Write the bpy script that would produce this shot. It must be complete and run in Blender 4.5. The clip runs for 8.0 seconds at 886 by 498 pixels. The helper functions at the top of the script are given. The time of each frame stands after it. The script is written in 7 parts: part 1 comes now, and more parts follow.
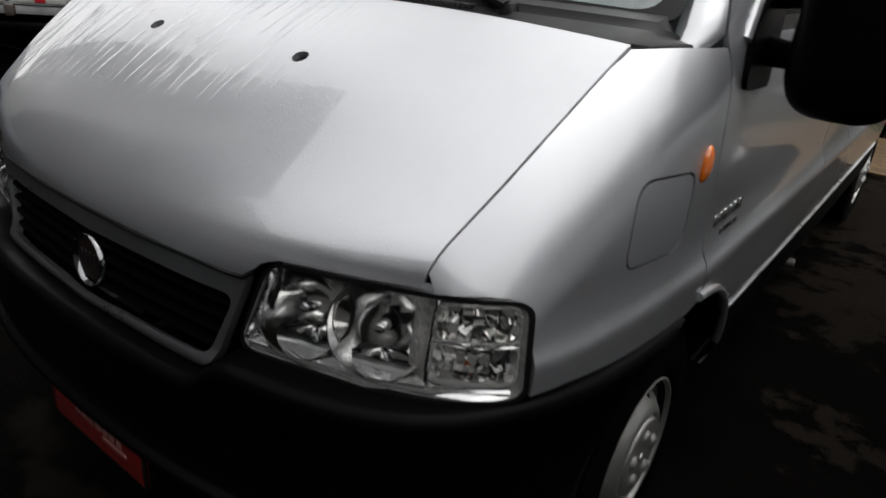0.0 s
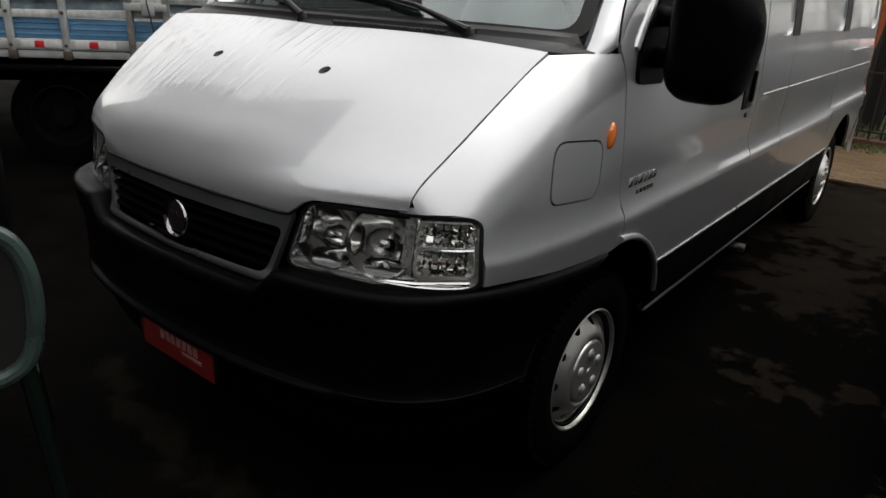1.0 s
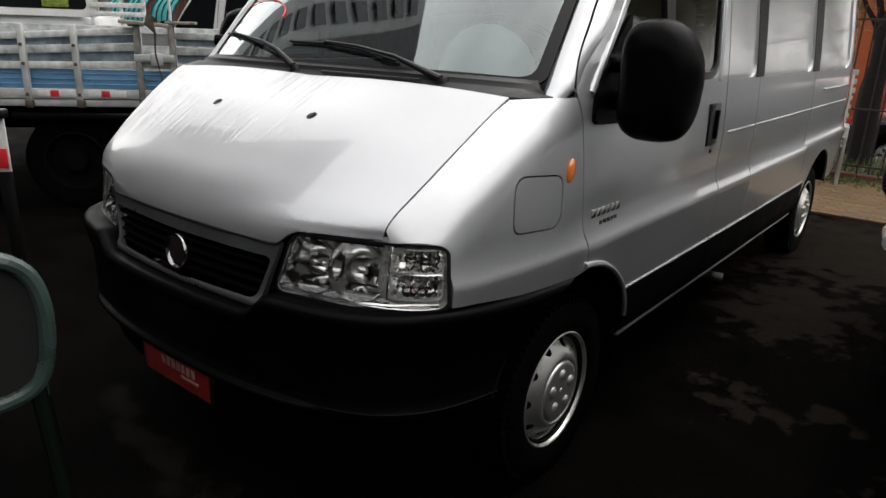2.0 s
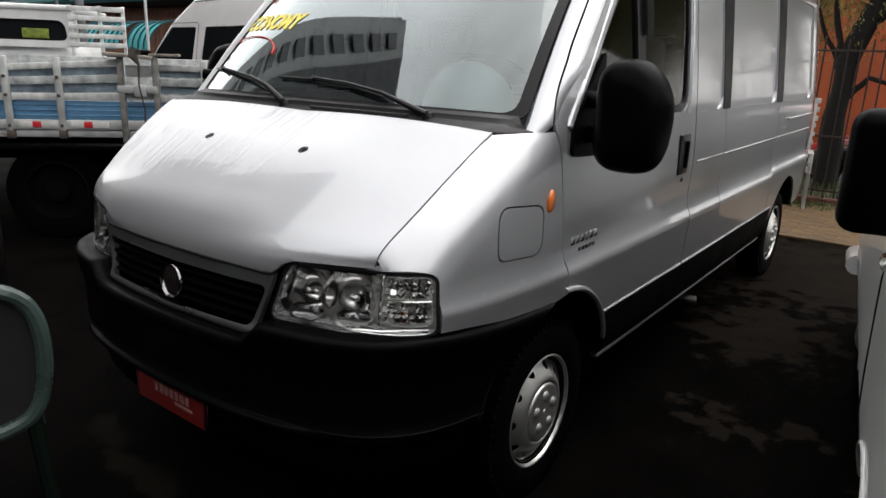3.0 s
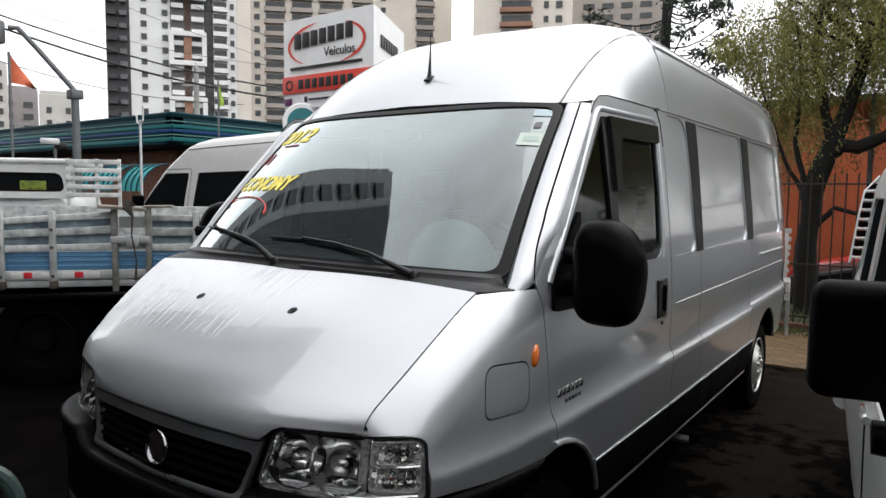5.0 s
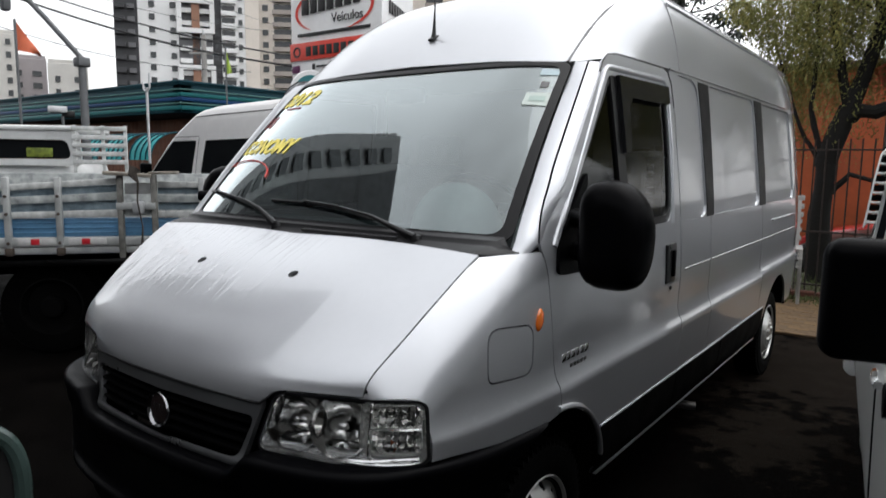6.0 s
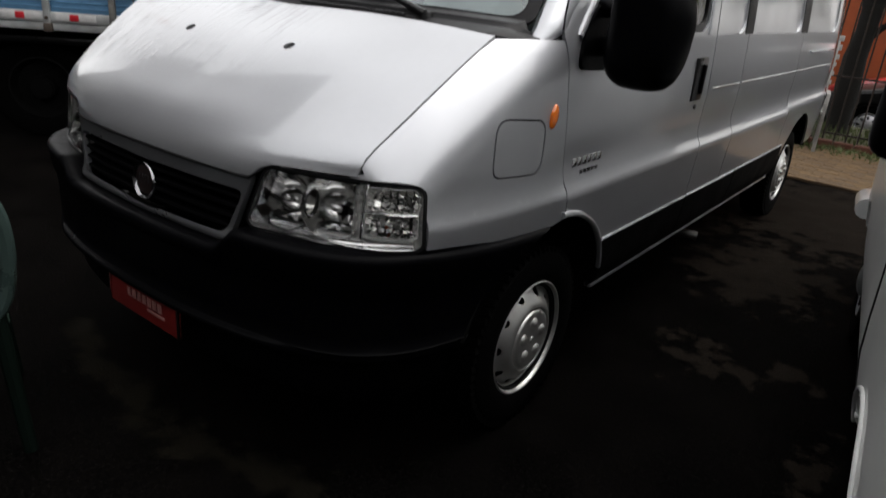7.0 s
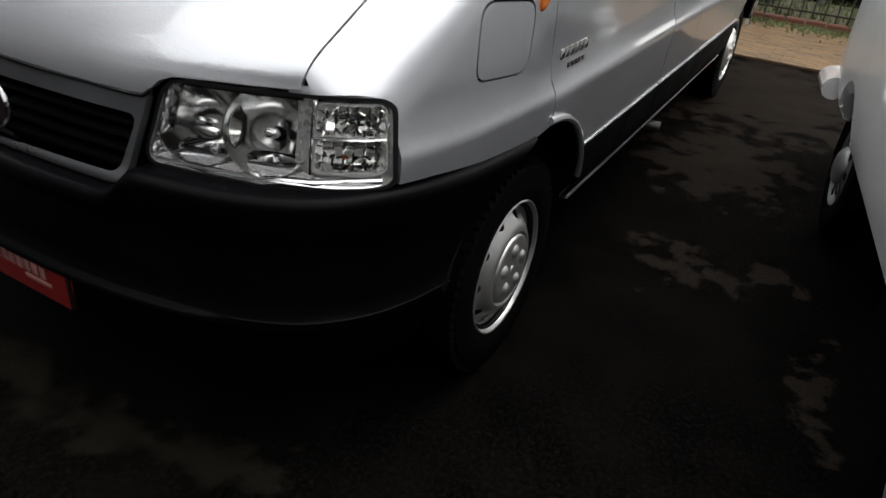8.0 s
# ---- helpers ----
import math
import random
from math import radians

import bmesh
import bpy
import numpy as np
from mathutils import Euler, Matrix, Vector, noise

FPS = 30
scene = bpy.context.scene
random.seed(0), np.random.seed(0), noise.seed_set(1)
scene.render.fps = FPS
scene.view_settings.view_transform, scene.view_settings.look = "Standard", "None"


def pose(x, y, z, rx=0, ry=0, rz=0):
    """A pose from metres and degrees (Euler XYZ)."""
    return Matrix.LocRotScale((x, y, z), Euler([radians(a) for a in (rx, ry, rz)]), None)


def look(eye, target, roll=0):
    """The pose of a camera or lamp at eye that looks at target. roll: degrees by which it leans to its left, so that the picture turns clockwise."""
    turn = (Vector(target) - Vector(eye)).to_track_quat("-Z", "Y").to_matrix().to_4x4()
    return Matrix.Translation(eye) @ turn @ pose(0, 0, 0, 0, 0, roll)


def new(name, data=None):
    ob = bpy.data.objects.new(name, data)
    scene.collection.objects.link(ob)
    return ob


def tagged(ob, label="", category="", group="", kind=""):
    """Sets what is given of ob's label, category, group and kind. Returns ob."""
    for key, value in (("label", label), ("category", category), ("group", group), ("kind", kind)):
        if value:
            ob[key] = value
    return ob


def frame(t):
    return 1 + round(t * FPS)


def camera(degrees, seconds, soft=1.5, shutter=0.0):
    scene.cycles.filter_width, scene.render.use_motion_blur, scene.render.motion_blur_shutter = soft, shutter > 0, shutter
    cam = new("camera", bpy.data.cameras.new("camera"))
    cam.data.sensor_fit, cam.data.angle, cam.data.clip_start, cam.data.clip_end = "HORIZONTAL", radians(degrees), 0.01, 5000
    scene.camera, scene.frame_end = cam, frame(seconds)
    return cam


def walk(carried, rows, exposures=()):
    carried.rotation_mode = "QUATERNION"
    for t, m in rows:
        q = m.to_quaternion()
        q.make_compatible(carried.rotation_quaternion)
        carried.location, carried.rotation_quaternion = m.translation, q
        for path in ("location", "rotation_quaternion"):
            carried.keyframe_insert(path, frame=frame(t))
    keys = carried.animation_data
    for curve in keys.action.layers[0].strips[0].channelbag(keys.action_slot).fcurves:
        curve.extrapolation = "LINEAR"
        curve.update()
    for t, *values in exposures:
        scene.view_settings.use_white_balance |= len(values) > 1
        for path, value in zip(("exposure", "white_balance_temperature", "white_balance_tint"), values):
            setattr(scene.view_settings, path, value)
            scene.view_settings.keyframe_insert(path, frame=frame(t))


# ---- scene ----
cam = camera(66.0, 8.0, shutter=0.25)
PATH = [
    (0, (1.341, -0.514, 1.484), (0.263, 0.963, 0.674), 4.7),
    (0.5, (1.623, -0.717, 1.465), (0.525, 0.741, 0.648), 3.3),
    (1, (1.772, -0.93, 1.493), (0.628, 0.547, 0.78), 2.8),
    (1.5, (1.865, -0.987, 1.508), (0.7, 0.49, 0.831), 2.1),
    (1.7, (1.91, -0.993, 1.514), (0.718, 0.48, 0.875), 1.7),
    (2.8, (1.99, -1.088, 1.55), (0.84, 0.453, 1.0), 1.7),
    (3, (1.988, -1.102, 1.558), (0.838, 0.445, 1.026), 1.9),
    (3.5, (1.998, -1.119, 1.585), (0.822, 0.447, 1.175), 1.6),
    (4, (2.008, -1.126, 1.625), (0.831, 0.471, 1.372), 0.8),
    (4.5, (2.021, -1.134, 1.651), (0.852, 0.481, 1.49), 0.5),
    (5.8, (2.002, -1.13, 1.672), (0.845, 0.489, 1.469), 0.5),
    (6, (2.009, -1.085, 1.638), (0.826, 0.508, 1.384), 0.5),
    (6.5, (1.989, -1.051, 1.577), (0.825, 0.509, 1.116), 2.1),
    (7, (1.944, -0.991, 1.487), (0.847, 0.511, 0.753), 5.2),
    (7.5, (1.811, -0.903, 1.454), (0.854, 0.583, 0.52), 5.2),
    (8, (1.585, -0.717, 1.4), (0.783, 0.815, 0.394), 5.4),
]
EXPOSURE = [(0, 0.62, 6650, 10), (1, 0.68, 6800, 10), (1.5, 0.86, 6800, 10), (3, 0.99, 6700, 11), (3.5, 1.05, 6650, 11), (4, 1.12, 6600, 10), (4.5, 1.02, 6550, 10), (6, 0.70, 6380, 10), (6.5, 0.60, 6420, 10), (7, 0.68, 6640, 11), (7.5, 1.0, 6700, 10), (8, 1.50, 6600, 10)]
walk(cam, [(t, look(eye, target, roll)) for t, eye, target, roll in PATH], EXPOSURE)

# ---- world and light ----
world = bpy.data.worlds.new("overcast_sky")
scene.world = world
world.use_nodes = True
wn = world.node_tree.nodes
wl = world.node_tree.links
wn.clear()
sky = wn.new("ShaderNodeTexSky")
sky.sky_type = "NISHITA"
sky.sun_disc = False
sky.sun_elevation = radians(70)
sky.sun_rotation = radians(37)
sky.dust_density = 4.0
grey = wn.new("ShaderNodeHueSaturation")
grey.inputs["Saturation"].default_value = 0.12
wl.new(sky.outputs["Color"], grey.inputs["Color"])
even = wn.new("ShaderNodeGamma")
even.inputs["Gamma"].default_value = 0.5
wl.new(grey.outputs["Color"], even.inputs["Color"])
wcoord = wn.new("ShaderNodeTexCoord")
cloud = wn.new("ShaderNodeTexNoise")
cloud.inputs["Scale"].default_value = 2.6
cloud.inputs["Detail"].default_value = 5
wl.new(wcoord.outputs["Generated"], cloud.inputs["Vector"])
cramp = wn.new("ShaderNodeMapRange")
cramp.inputs["From Min"].default_value = 0.3
cramp.inputs["From Max"].default_value = 0.7
cramp.inputs["To Min"].default_value = 2.6
cramp.inputs["To Max"].default_value = 3.8
wl.new(cloud.outputs["Fac"], cramp.inputs["Value"])
cmul = wn.new("ShaderNodeMix")
cmul.data_type = "RGBA"
cmul.blend_type = "MULTIPLY"
cmul.inputs["Factor"].default_value = 1.0
wl.new(even.outputs["Color"], cmul.inputs["A"])
wl.new(cramp.outputs["Result"], cmul.inputs["B"])
wbg = wn.new("ShaderNodeBackground")
wbg.inputs["Strength"].default_value = 0.15
wl.new(cmul.outputs["Result"], wbg.inputs["Color"])
wout = wn.new("ShaderNodeOutputWorld")
wl.new(wbg.outputs["Background"], wout.inputs["Surface"])

sun_data = bpy.data.lights.new("sun", "SUN")
sun_data.energy = 0.25
sun_data.angle = radians(50)
sun_data.color = (1.0, 0.97, 0.93)
sun = new("sun", sun_data)
sun.matrix_world = look((3, 4, 13.7), (0, 0, 0))


# ---- mesh helpers ----
def finish(bm, smooth=True):
    for f in bm.faces:
        f.smooth = smooth
    return bm


def thing(name, label, category, at=(0, 0, 0), turn=0.0, group="", kind=""):
    """An empty at the base of a thing, which carries its parts."""
    ob = new(name)
    ob.empty_display_size = 0.2
    ob.matrix_world = pose(*at, 0, 0, turn)
    return tagged(ob, label, category, group, kind)


def part(name, bm, material, parent=None, label="", sharp=35.0):
    """Links a bmesh as one mesh object under a thing or a part."""
    me = bpy.data.meshes.new(name)
    bm.normal_update()
    bm.to_mesh(me)
    bm.free()
    if sharp:
        me.set_sharp_from_angle(angle=radians(sharp))
    for m in material if isinstance(material, (list, tuple)) else (material,):
        me.materials.append(m)
    ob = new(name, me)
    if parent:
        ob.parent = parent
    if label:
        tagged(ob, label)
    return ob


def solo(name, bm, material, label, category, group="", kind="", sharp=35.0):
    return tagged(part(name, bm, material, None, "", sharp), label, category, group, kind)


def add_box(bm, c, s, bevel=0.0, m=None, seg=2):
    """A box with centre c and size s; bevelled edges; m: a further turn round its centre."""
    mat = Matrix.Translation(c) @ (m or Matrix.Identity(4)) @ Matrix.Diagonal((*s, 1))
    r = bmesh.ops.create_cube(bm, size=1.0, matrix=mat)
    vs = r["verts"]
    if bevel:
        es = list({e for v in vs for e in v.link_edges})
        bmesh.ops.bevel(bm, geom=es, offset=bevel, segments=seg, profile=0.5, affect="EDGES")
    return bm


def boxed(c, s, bevel=0.0, m=None, seg=2):
    return finish(add_box(bmesh.new(), c, s, bevel, m, seg))


def add_tube(bm, pts, r, seg=10, caps=True):
    """A tube along points; r: one radius or one for each point."""
    pts = [Vector(p) for p in pts]
    rs = r if isinstance(r, (list, tuple)) else [r] * len(pts)
    rings, side = [], None
    for i, p in enumerate(pts):
        d = (pts[min(i + 1, len(pts) - 1)] - pts[max(i - 1, 0)]).normalized()
        if side is None:
            side = d.orthogonal().normalized()
        side = (side - d * side.dot(d)).normalized()
        up = d.cross(side)
        rings.append([bm.verts.new(p + rs[i] * (math.cos(a) * side + math.sin(a) * up)) for a in (2 * math.pi * k / seg for k in range(seg))])
    for a, b in zip(rings, rings[1:]):
        for k in range(seg):
            f = bm.faces.new((a[k], a[(k + 1) % seg], b[(k + 1) % seg], b[k]))
            f.smooth = True
    if caps:
        bm.faces.new(rings[0][::-1])
        bm.faces.new(rings[-1])
    return bm


def tube(pts, r, seg=10):
    return add_tube(bmesh.new(), pts, r, seg)


def add_grid(bm, rows, close=False):
    """A smooth sheet through rows of points."""
    vs = [[bm.verts.new(p) for p in row] for row in rows]
    for a, b in zip(vs, vs[1:]):
        n = len(a)
        for k in range(n if close else n - 1):
            try:
                f = bm.faces.new((a[k], a[(k + 1) % n], b[(k + 1) % n], b[k]))
                f.smooth = True
            except ValueError:
                pass
    return bm


def add_revolve(bm, profile, m, seg=40):
    """Turns (radius, height) pairs round the local z axis of the pose m."""
    rows = []
    for k in range(seg + 1):
        a = 2 * math.pi * k / seg
        rows.append([m @ Vector((r * math.cos(a), r * math.sin(a), h)) for r, h in profile])
    add_grid(bm, rows)
    bmesh.ops.remove_doubles(bm, verts=bm.verts[:], dist=1e-5)
    return bm


def curve(xs, ys):
    """A smooth monotone line through points."""
    xs, ys = np.array(xs, float), np.array(ys, float)
    d = np.diff(ys) / np.diff(xs)
    m = np.r_[d[0], np.where(d[1:] * d[:-1] > 0, 2 * d[1:] * d[:-1] / np.where(d[1:] + d[:-1] == 0, 1, d[1:] + d[:-1]), 0), d[-1]]

    def at(x):
        x = min(max(x, xs[0]), xs[-1])
        i = min(int(np.searchsorted(xs, x, side="right")) - 1, len(xs) - 2)
        h = xs[i + 1] - xs[i]
        t = (x - xs[i]) / h
        return float((2 * t**3 - 3 * t**2 + 1) * ys[i] + (t**3 - 2 * t**2 + t) * h * m[i] + (-2 * t**3 + 3 * t**2) * ys[i + 1] + (t**3 - t**2) * h * m[i + 1])

    return at


def rounded(poly, r, seg=6):
    """A flat polygon with rounded corners; r: one radius or one for each corner."""
    rs = r if isinstance(r, (list, tuple)) else [r] * len(poly)
    out = []
    for i, p in enumerate(poly):
        p, a, b = Vector(p), Vector(poly[i - 1]), Vector(poly[(i + 1) % len(poly)])
        if rs[i] <= 0:
            out.append(tuple(p))
            continue
        da, db = (a - p).normalized(), (b - p).normalized()
        half = math.acos(max(-1, min(1, da.dot(db)))) / 2
        far = min(rs[i] / max(math.tan(half), 1e-3), 0.49 * (a - p).length, 0.49 * (b - p).length)
        for k in range(seg + 1):
            t = k / seg
            q = (p + da * far) * (1 - t) ** 2 + p * 2 * t * (1 - t) + (p + db * far) * t**2
            out.append(tuple(q))
    return out


def circle(cu, cv, ru, rv=None, seg=24, a0=0.0):
    rv = rv or ru
    return [(cu + ru * math.cos(a0 + 2 * math.pi * k / seg), cv + rv * math.sin(a0 + 2 * math.pi * k / seg)) for k in range(seg)]


def sheet(name, outer, holes, f, out, material, parent, ucuts=(), vcuts=(), flange=0.014, label=""):
    """A pressed panel: a flat outline with holes, cut into strips, bent by f(u, v), with edges that turn inwards. out(p): a way outwards."""
    bm = bmesh.new()
    edges = []
    for loop in (outer, *holes):
        vs = [bm.verts.new((u, v, 0)) for u, v in loop]
        edges += [bm.edges.new((vs[i - 1], vs[i])) for i in range(len(vs))]
    bmesh.ops.triangle_fill(bm, use_beauty=True, use_dissolve=False, edges=edges)
    for axis, cuts in ((0, ucuts), (1, vcuts)):
        for c in cuts:
            co, no = [0, 0, 0], [0, 0, 0]
            co[axis], no[axis] = c, 1
            bmesh.ops.bisect_plane(bm, geom=bm.verts[:] + bm.edges[:] + bm.faces[:], dist=1e-5, plane_co=co, plane_no=no)
    e = 1e-3
    normals = {}
    bm.verts.ensure_lookup_table()
    for v in bm.verts:
        u, w = v.co.x, v.co.y
        p = Vector(f(u, w))
        n = (Vector(f(u + e, w)) - Vector(f(u - e, w))).cross(Vector(f(u, w + e)) - Vector(f(u, w - e))).normalized()
        if n.dot(out(p)) < 0:
            n = -n
        v.co = p
        normals[v] = n
    bm.normal_update()
    for face in bm.faces:
        if face.normal.dot(normals[face.verts[0]]) < 0:
            face.normal_flip()
        face.smooth = True
    if flange:
        rim = [edge for edge in bm.edges if len(edge.link_faces) == 1]
        made = {}
        for edge in rim:
            loop = edge.link_loops[0]
            a, b = loop.vert, loop.link_loop_next.vert
            quad = []
            for v, deep in ((b, 0), (a, 0), (a, 1), (b, 1)):
                if deep and v not in made:
                    made[v] = bm.verts.new(v.co - normals[v] * flange)
                quad.append(made[v] if deep else v)
            bm.faces.new(quad)
    bm.normal_update()
    table = []
    for face in bm.faces:
        panel = all(v in normals for v in face.verts)
        table += [tuple(normals[v]) if panel else tuple(face.normal) for v in face.verts]
    me = bpy.data.meshes.new(name)
    bm.to_mesh(me)
    bm.free()
    me.normals_split_custom_set(table)
    me.materials.append(material)
    ob = new(name, me)
    ob.parent = parent
    if label:
        tagged(ob, label)
    return ob


def steps(a, b, d):
    n = max(1, round((b - a) / d))
    return [a + (b - a) * k / n for k in range(1, n)]


def text_mesh(words, size, depth=0.0, bold=0.0, shear=0.0):
    """Letters of the built-in font as a bmesh in the xy plane, centred."""
    cu = bpy.data.curves.new("letters", "FONT")
    cu.body, cu.size, cu.align_x, cu.align_y, cu.extrude, cu.offset, cu.shear = words, size, "CENTER", "CENTER", depth, bold, shear
    ob = bpy.data.objects.new("letters", cu)
    scene.collection.objects.link(ob)
    me = bpy.data.meshes.new_from_object(ob.evaluated_get(bpy.context.evaluated_depsgraph_get()))
    bm = bmesh.new()
    bm.from_mesh(me)
    bpy.data.objects.remove(ob)
    bpy.data.meshes.remove(me)
    bpy.data.curves.remove(cu)
    return bm


# ---- materials ----
def mat(name, color, rough=0.5, metal=0.0, coat=0.0, var=0.12, scale=6.0, bump=0.0, bump_scale=60.0, rough_var=0.1, tint=None, spec=0.5, coat_rough=0.03, per_piece=0.0):
    """A surface with stains at a large scale, grain at a small one, and fine relief."""
    m = bpy.data.materials.new(name)
    m.use_nodes = True
    n, l = m.node_tree.nodes, m.node_tree.links
    p = n["Principled BSDF"]
    p.inputs["Metallic"].default_value = metal
    p.inputs["Coat Weight"].default_value = coat
    p.inputs["Coat Roughness"].default_value = coat_rough
    p.inputs["Coat IOR"].default_value = 1.8 if coat == 1.0 else 1.5
    p.inputs["Specular IOR Level"].default_value = spec
    tc = n.new("ShaderNodeTexCoord")
    big = n.new("ShaderNodeTexNoise")
    big.inputs["Scale"].default_value = scale
    big.inputs["Detail"].default_value = 6
    small = n.new("ShaderNodeTexNoise")
    small.inputs["Scale"].default_value = scale * 12
    small.inputs["Detail"].default_value = 3
    for t in (big, small):
        l.new(tc.outputs["Object"], t.inputs["Vector"])
    add = n.new("ShaderNodeMath")
    add.operation = "MULTIPLY_ADD"
    add.inputs[1].default_value = 0.35
    l.new(small.outputs["Fac"], add.inputs[0])
    l.new(big.outputs["Fac"], add.inputs[2])
    src = add.outputs["Value"]
    if per_piece:
        info = n.new("ShaderNodeObjectInfo")
        mix = n.new("ShaderNodeMath")
        mix.operation = "MULTIPLY_ADD"
        mix.inputs[1].default_value = per_piece
        l.new(info.outputs["Random"], mix.inputs[0])
        l.new(src, mix.inputs[2])
        src = mix.outputs["Value"]
    ramp = n.new("ShaderNodeValToRGB")
    dark = [max(0, c * (1 - var)) for c in color[:3]]
    light = [min(1, c * (1 + var)) for c in (tint or color)[:3]]
    ramp.color_ramp.elements[0].position, ramp.color_ramp.elements[1].position = 0.45, 0.9
    ramp.color_ramp.elements[0].color, ramp.color_ramp.elements[1].color = (*dark, 1), (*light, 1)
    l.new(src, ramp.inputs["Fac"])
    l.new(ramp.outputs["Color"], p.inputs["Base Color"])
    rr = n.new("ShaderNodeMapRange")
    rr.inputs["From Min"].default_value, rr.inputs["From Max"].default_value = 0.4, 1.0
    rr.inputs["To Min"].default_value, rr.inputs["To Max"].default_value = max(0.02, rough - rough_var), min(1, rough + rough_var)
    l.new(src, rr.inputs["Value"])
    l.new(rr.outputs["Result"], p.inputs["Roughness"])
    if bump:
        bt = n.new("ShaderNodeTexNoise")
        bt.inputs["Scale"].default_value = bump_scale
        bt.inputs["Detail"].default_value = 4
        l.new(tc.outputs["Object"], bt.inputs["Vector"])
        b = n.new("ShaderNodeBump")
        b.inputs["Strength"].default_value = bump
        b.inputs["Distance"].default_value = 0.01
        l.new(bt.outputs["Fac"], b.inputs["Height"])
        l.new(b.outputs["Normal"], p.inputs["Normal"])
    return m


def glass(name, tint, reflect=1.0, rough=0.0, gloss=(1, 1, 1)):
    """A thin pane: clear with a tint, and a mirror image that grows towards grazing angles."""
    m = bpy.data.materials.new(name)
    m.use_nodes = True
    n, l = m.node_tree.nodes, m.node_tree.links
    n.clear()
    tr = n.new("ShaderNodeBsdfTransparent")
    tr.inputs["Color"].default_value = (*tint, 1)
    gl = n.new("ShaderNodeBsdfGlossy")
    gl.inputs["Roughness"].default_value = rough
    gl.inputs["Color"].default_value = (*gloss, 1)
    fr = n.new("ShaderNodeFresnel")
    fr.inputs["IOR"].default_value = 1.5
    k = n.new("ShaderNodeMath")
    k.operation = "MULTIPLY"
    k.use_clamp = True
    k.inputs[1].default_value = reflect
    l.new(fr.outputs["Fac"], k.inputs[0])
    mx = n.new("ShaderNodeMixShader")
    l.new(k.outputs["Value"], mx.inputs["Fac"])
    l.new(tr.outputs["BSDF"], mx.inputs[1])
    l.new(gl.outputs["BSDF"], mx.inputs[2])
    o = n.new("ShaderNodeOutputMaterial")
    l.new(mx.outputs["Shader"], o.inputs["Surface"])
    return m


def wet_silver():
    """The silver paint with beads of water and drying runs."""
    # base kept darker and more metallic than the side paint, to deepen its shading
    m = mat("silver_paint_wet", (0.475, 0.487, 0.512), 0.36, 0.88, coat=1.0, var=0.03, scale=3, rough_var=0.04)
    n, l = m.node_tree.nodes, m.node_tree.links
    p = n["Principled BSDF"]
    geo = n.new("ShaderNodeNewGeometry")
    beads = n.new("ShaderNodeTexVoronoi")
    beads.feature = "F1"
    beads.inputs["Scale"].default_value = 150
    l.new(geo.outputs["Position"], beads.inputs["Vector"])
    dome = n.new("ShaderNodeMapRange")
    dome.interpolation_type = "SMOOTHSTEP"
    dome.inputs["From Min"].default_value, dome.inputs["From Max"].default_value = 0.0, 0.38
    dome.inputs["To Min"].default_value, dome.inputs["To Max"].default_value = 1.0, 0.0
    l.new(beads.outputs["Distance"], dome.inputs["Value"])
    few = n.new("ShaderNodeTexNoise")
    few.inputs["Scale"].default_value = 5.0
    few.inputs["Detail"].default_value = 4
    l.new(geo.outputs["Position"], few.inputs["Vector"])
    keep = n.new("ShaderNodeMapRange")
    keep.inputs["From Min"].default_value, keep.inputs["From Max"].default_value = 0.40, 0.60
    l.new(few.outputs["Fac"], keep.inputs["Value"])
    # runs: noise drawn out down the slope, on the upper far part of the bonnet
    st = n.new("ShaderNodeVectorMath")
    st.operation = "MULTIPLY"
    st.inputs[1].default_value = (46.0, 3.4, 1.6)
    l.new(geo.outputs["Position"], st.inputs[0])
    runs = n.new("ShaderNodeTexNoise")
    runs.inputs["Scale"].default_value = 1.0
    runs.inputs["Detail"].default_value = 3
    l.new(st.outputs["Vector"], runs.inputs["Vector"])
    rcut = n.new("ShaderNodeMapRange")
    rcut.inputs["From Min"].default_value, rcut.inputs["From Max"].default_value = 0.50, 0.60
    l.new(runs.outputs["Fac"], rcut.inputs["Value"])
    sep = n.new("ShaderNodeSeparateXYZ")
    l.new(geo.outputs["Position"], sep.inputs["Vector"])
    zone = n.new("ShaderNodeMapRange")
    zone.interpolation_type = "SMOOTHSTEP"
    zone.inputs["From Min"].default_value, zone.inputs["From Max"].default_value = 0.36, -0.10
    l.new(sep.outputs["X"], zone.inputs["Value"])
    high = n.new("ShaderNodeMapRange")
    high.interpolation_type = "SMOOTHSTEP"
    high.inputs["From Min"].default_value, high.inputs["From Max"].default_value = 0.24, 0.40
    l.new(sep.outputs["Y"], high.inputs["Value"])
    where = n.new("ShaderNodeMath")
    where.operation = "MULTIPLY"
    l.new(zone.outputs["Result"], where.inputs[0])
    l.new(high.outputs["Result"], where.inputs[1])
    rz = n.new("ShaderNodeMath")
    rz.operation = "MULTIPLY"
    l.new(rcut.outputs["Result"], rz.inputs[0])
    l.new(where.outputs["Value"], rz.inputs[1])
    prod = n.new("ShaderNodeMath")
    prod.operation = "MULTIPLY"
    l.new(dome.outputs["Result"], prod.inputs[0])
    l.new(keep.outputs["Result"], prod.inputs[1])
    tot = n.new("ShaderNodeMath")
    tot.operation = "MULTIPLY_ADD"
    tot.inputs[1].default_value = 5.0
    l.new(rz.outputs["Value"], tot.inputs[0])
    l.new(prod.outputs["Value"], tot.inputs[2])
    b = n.new("ShaderNodeBump")
    b.inputs["Strength"].default_value = 0.38
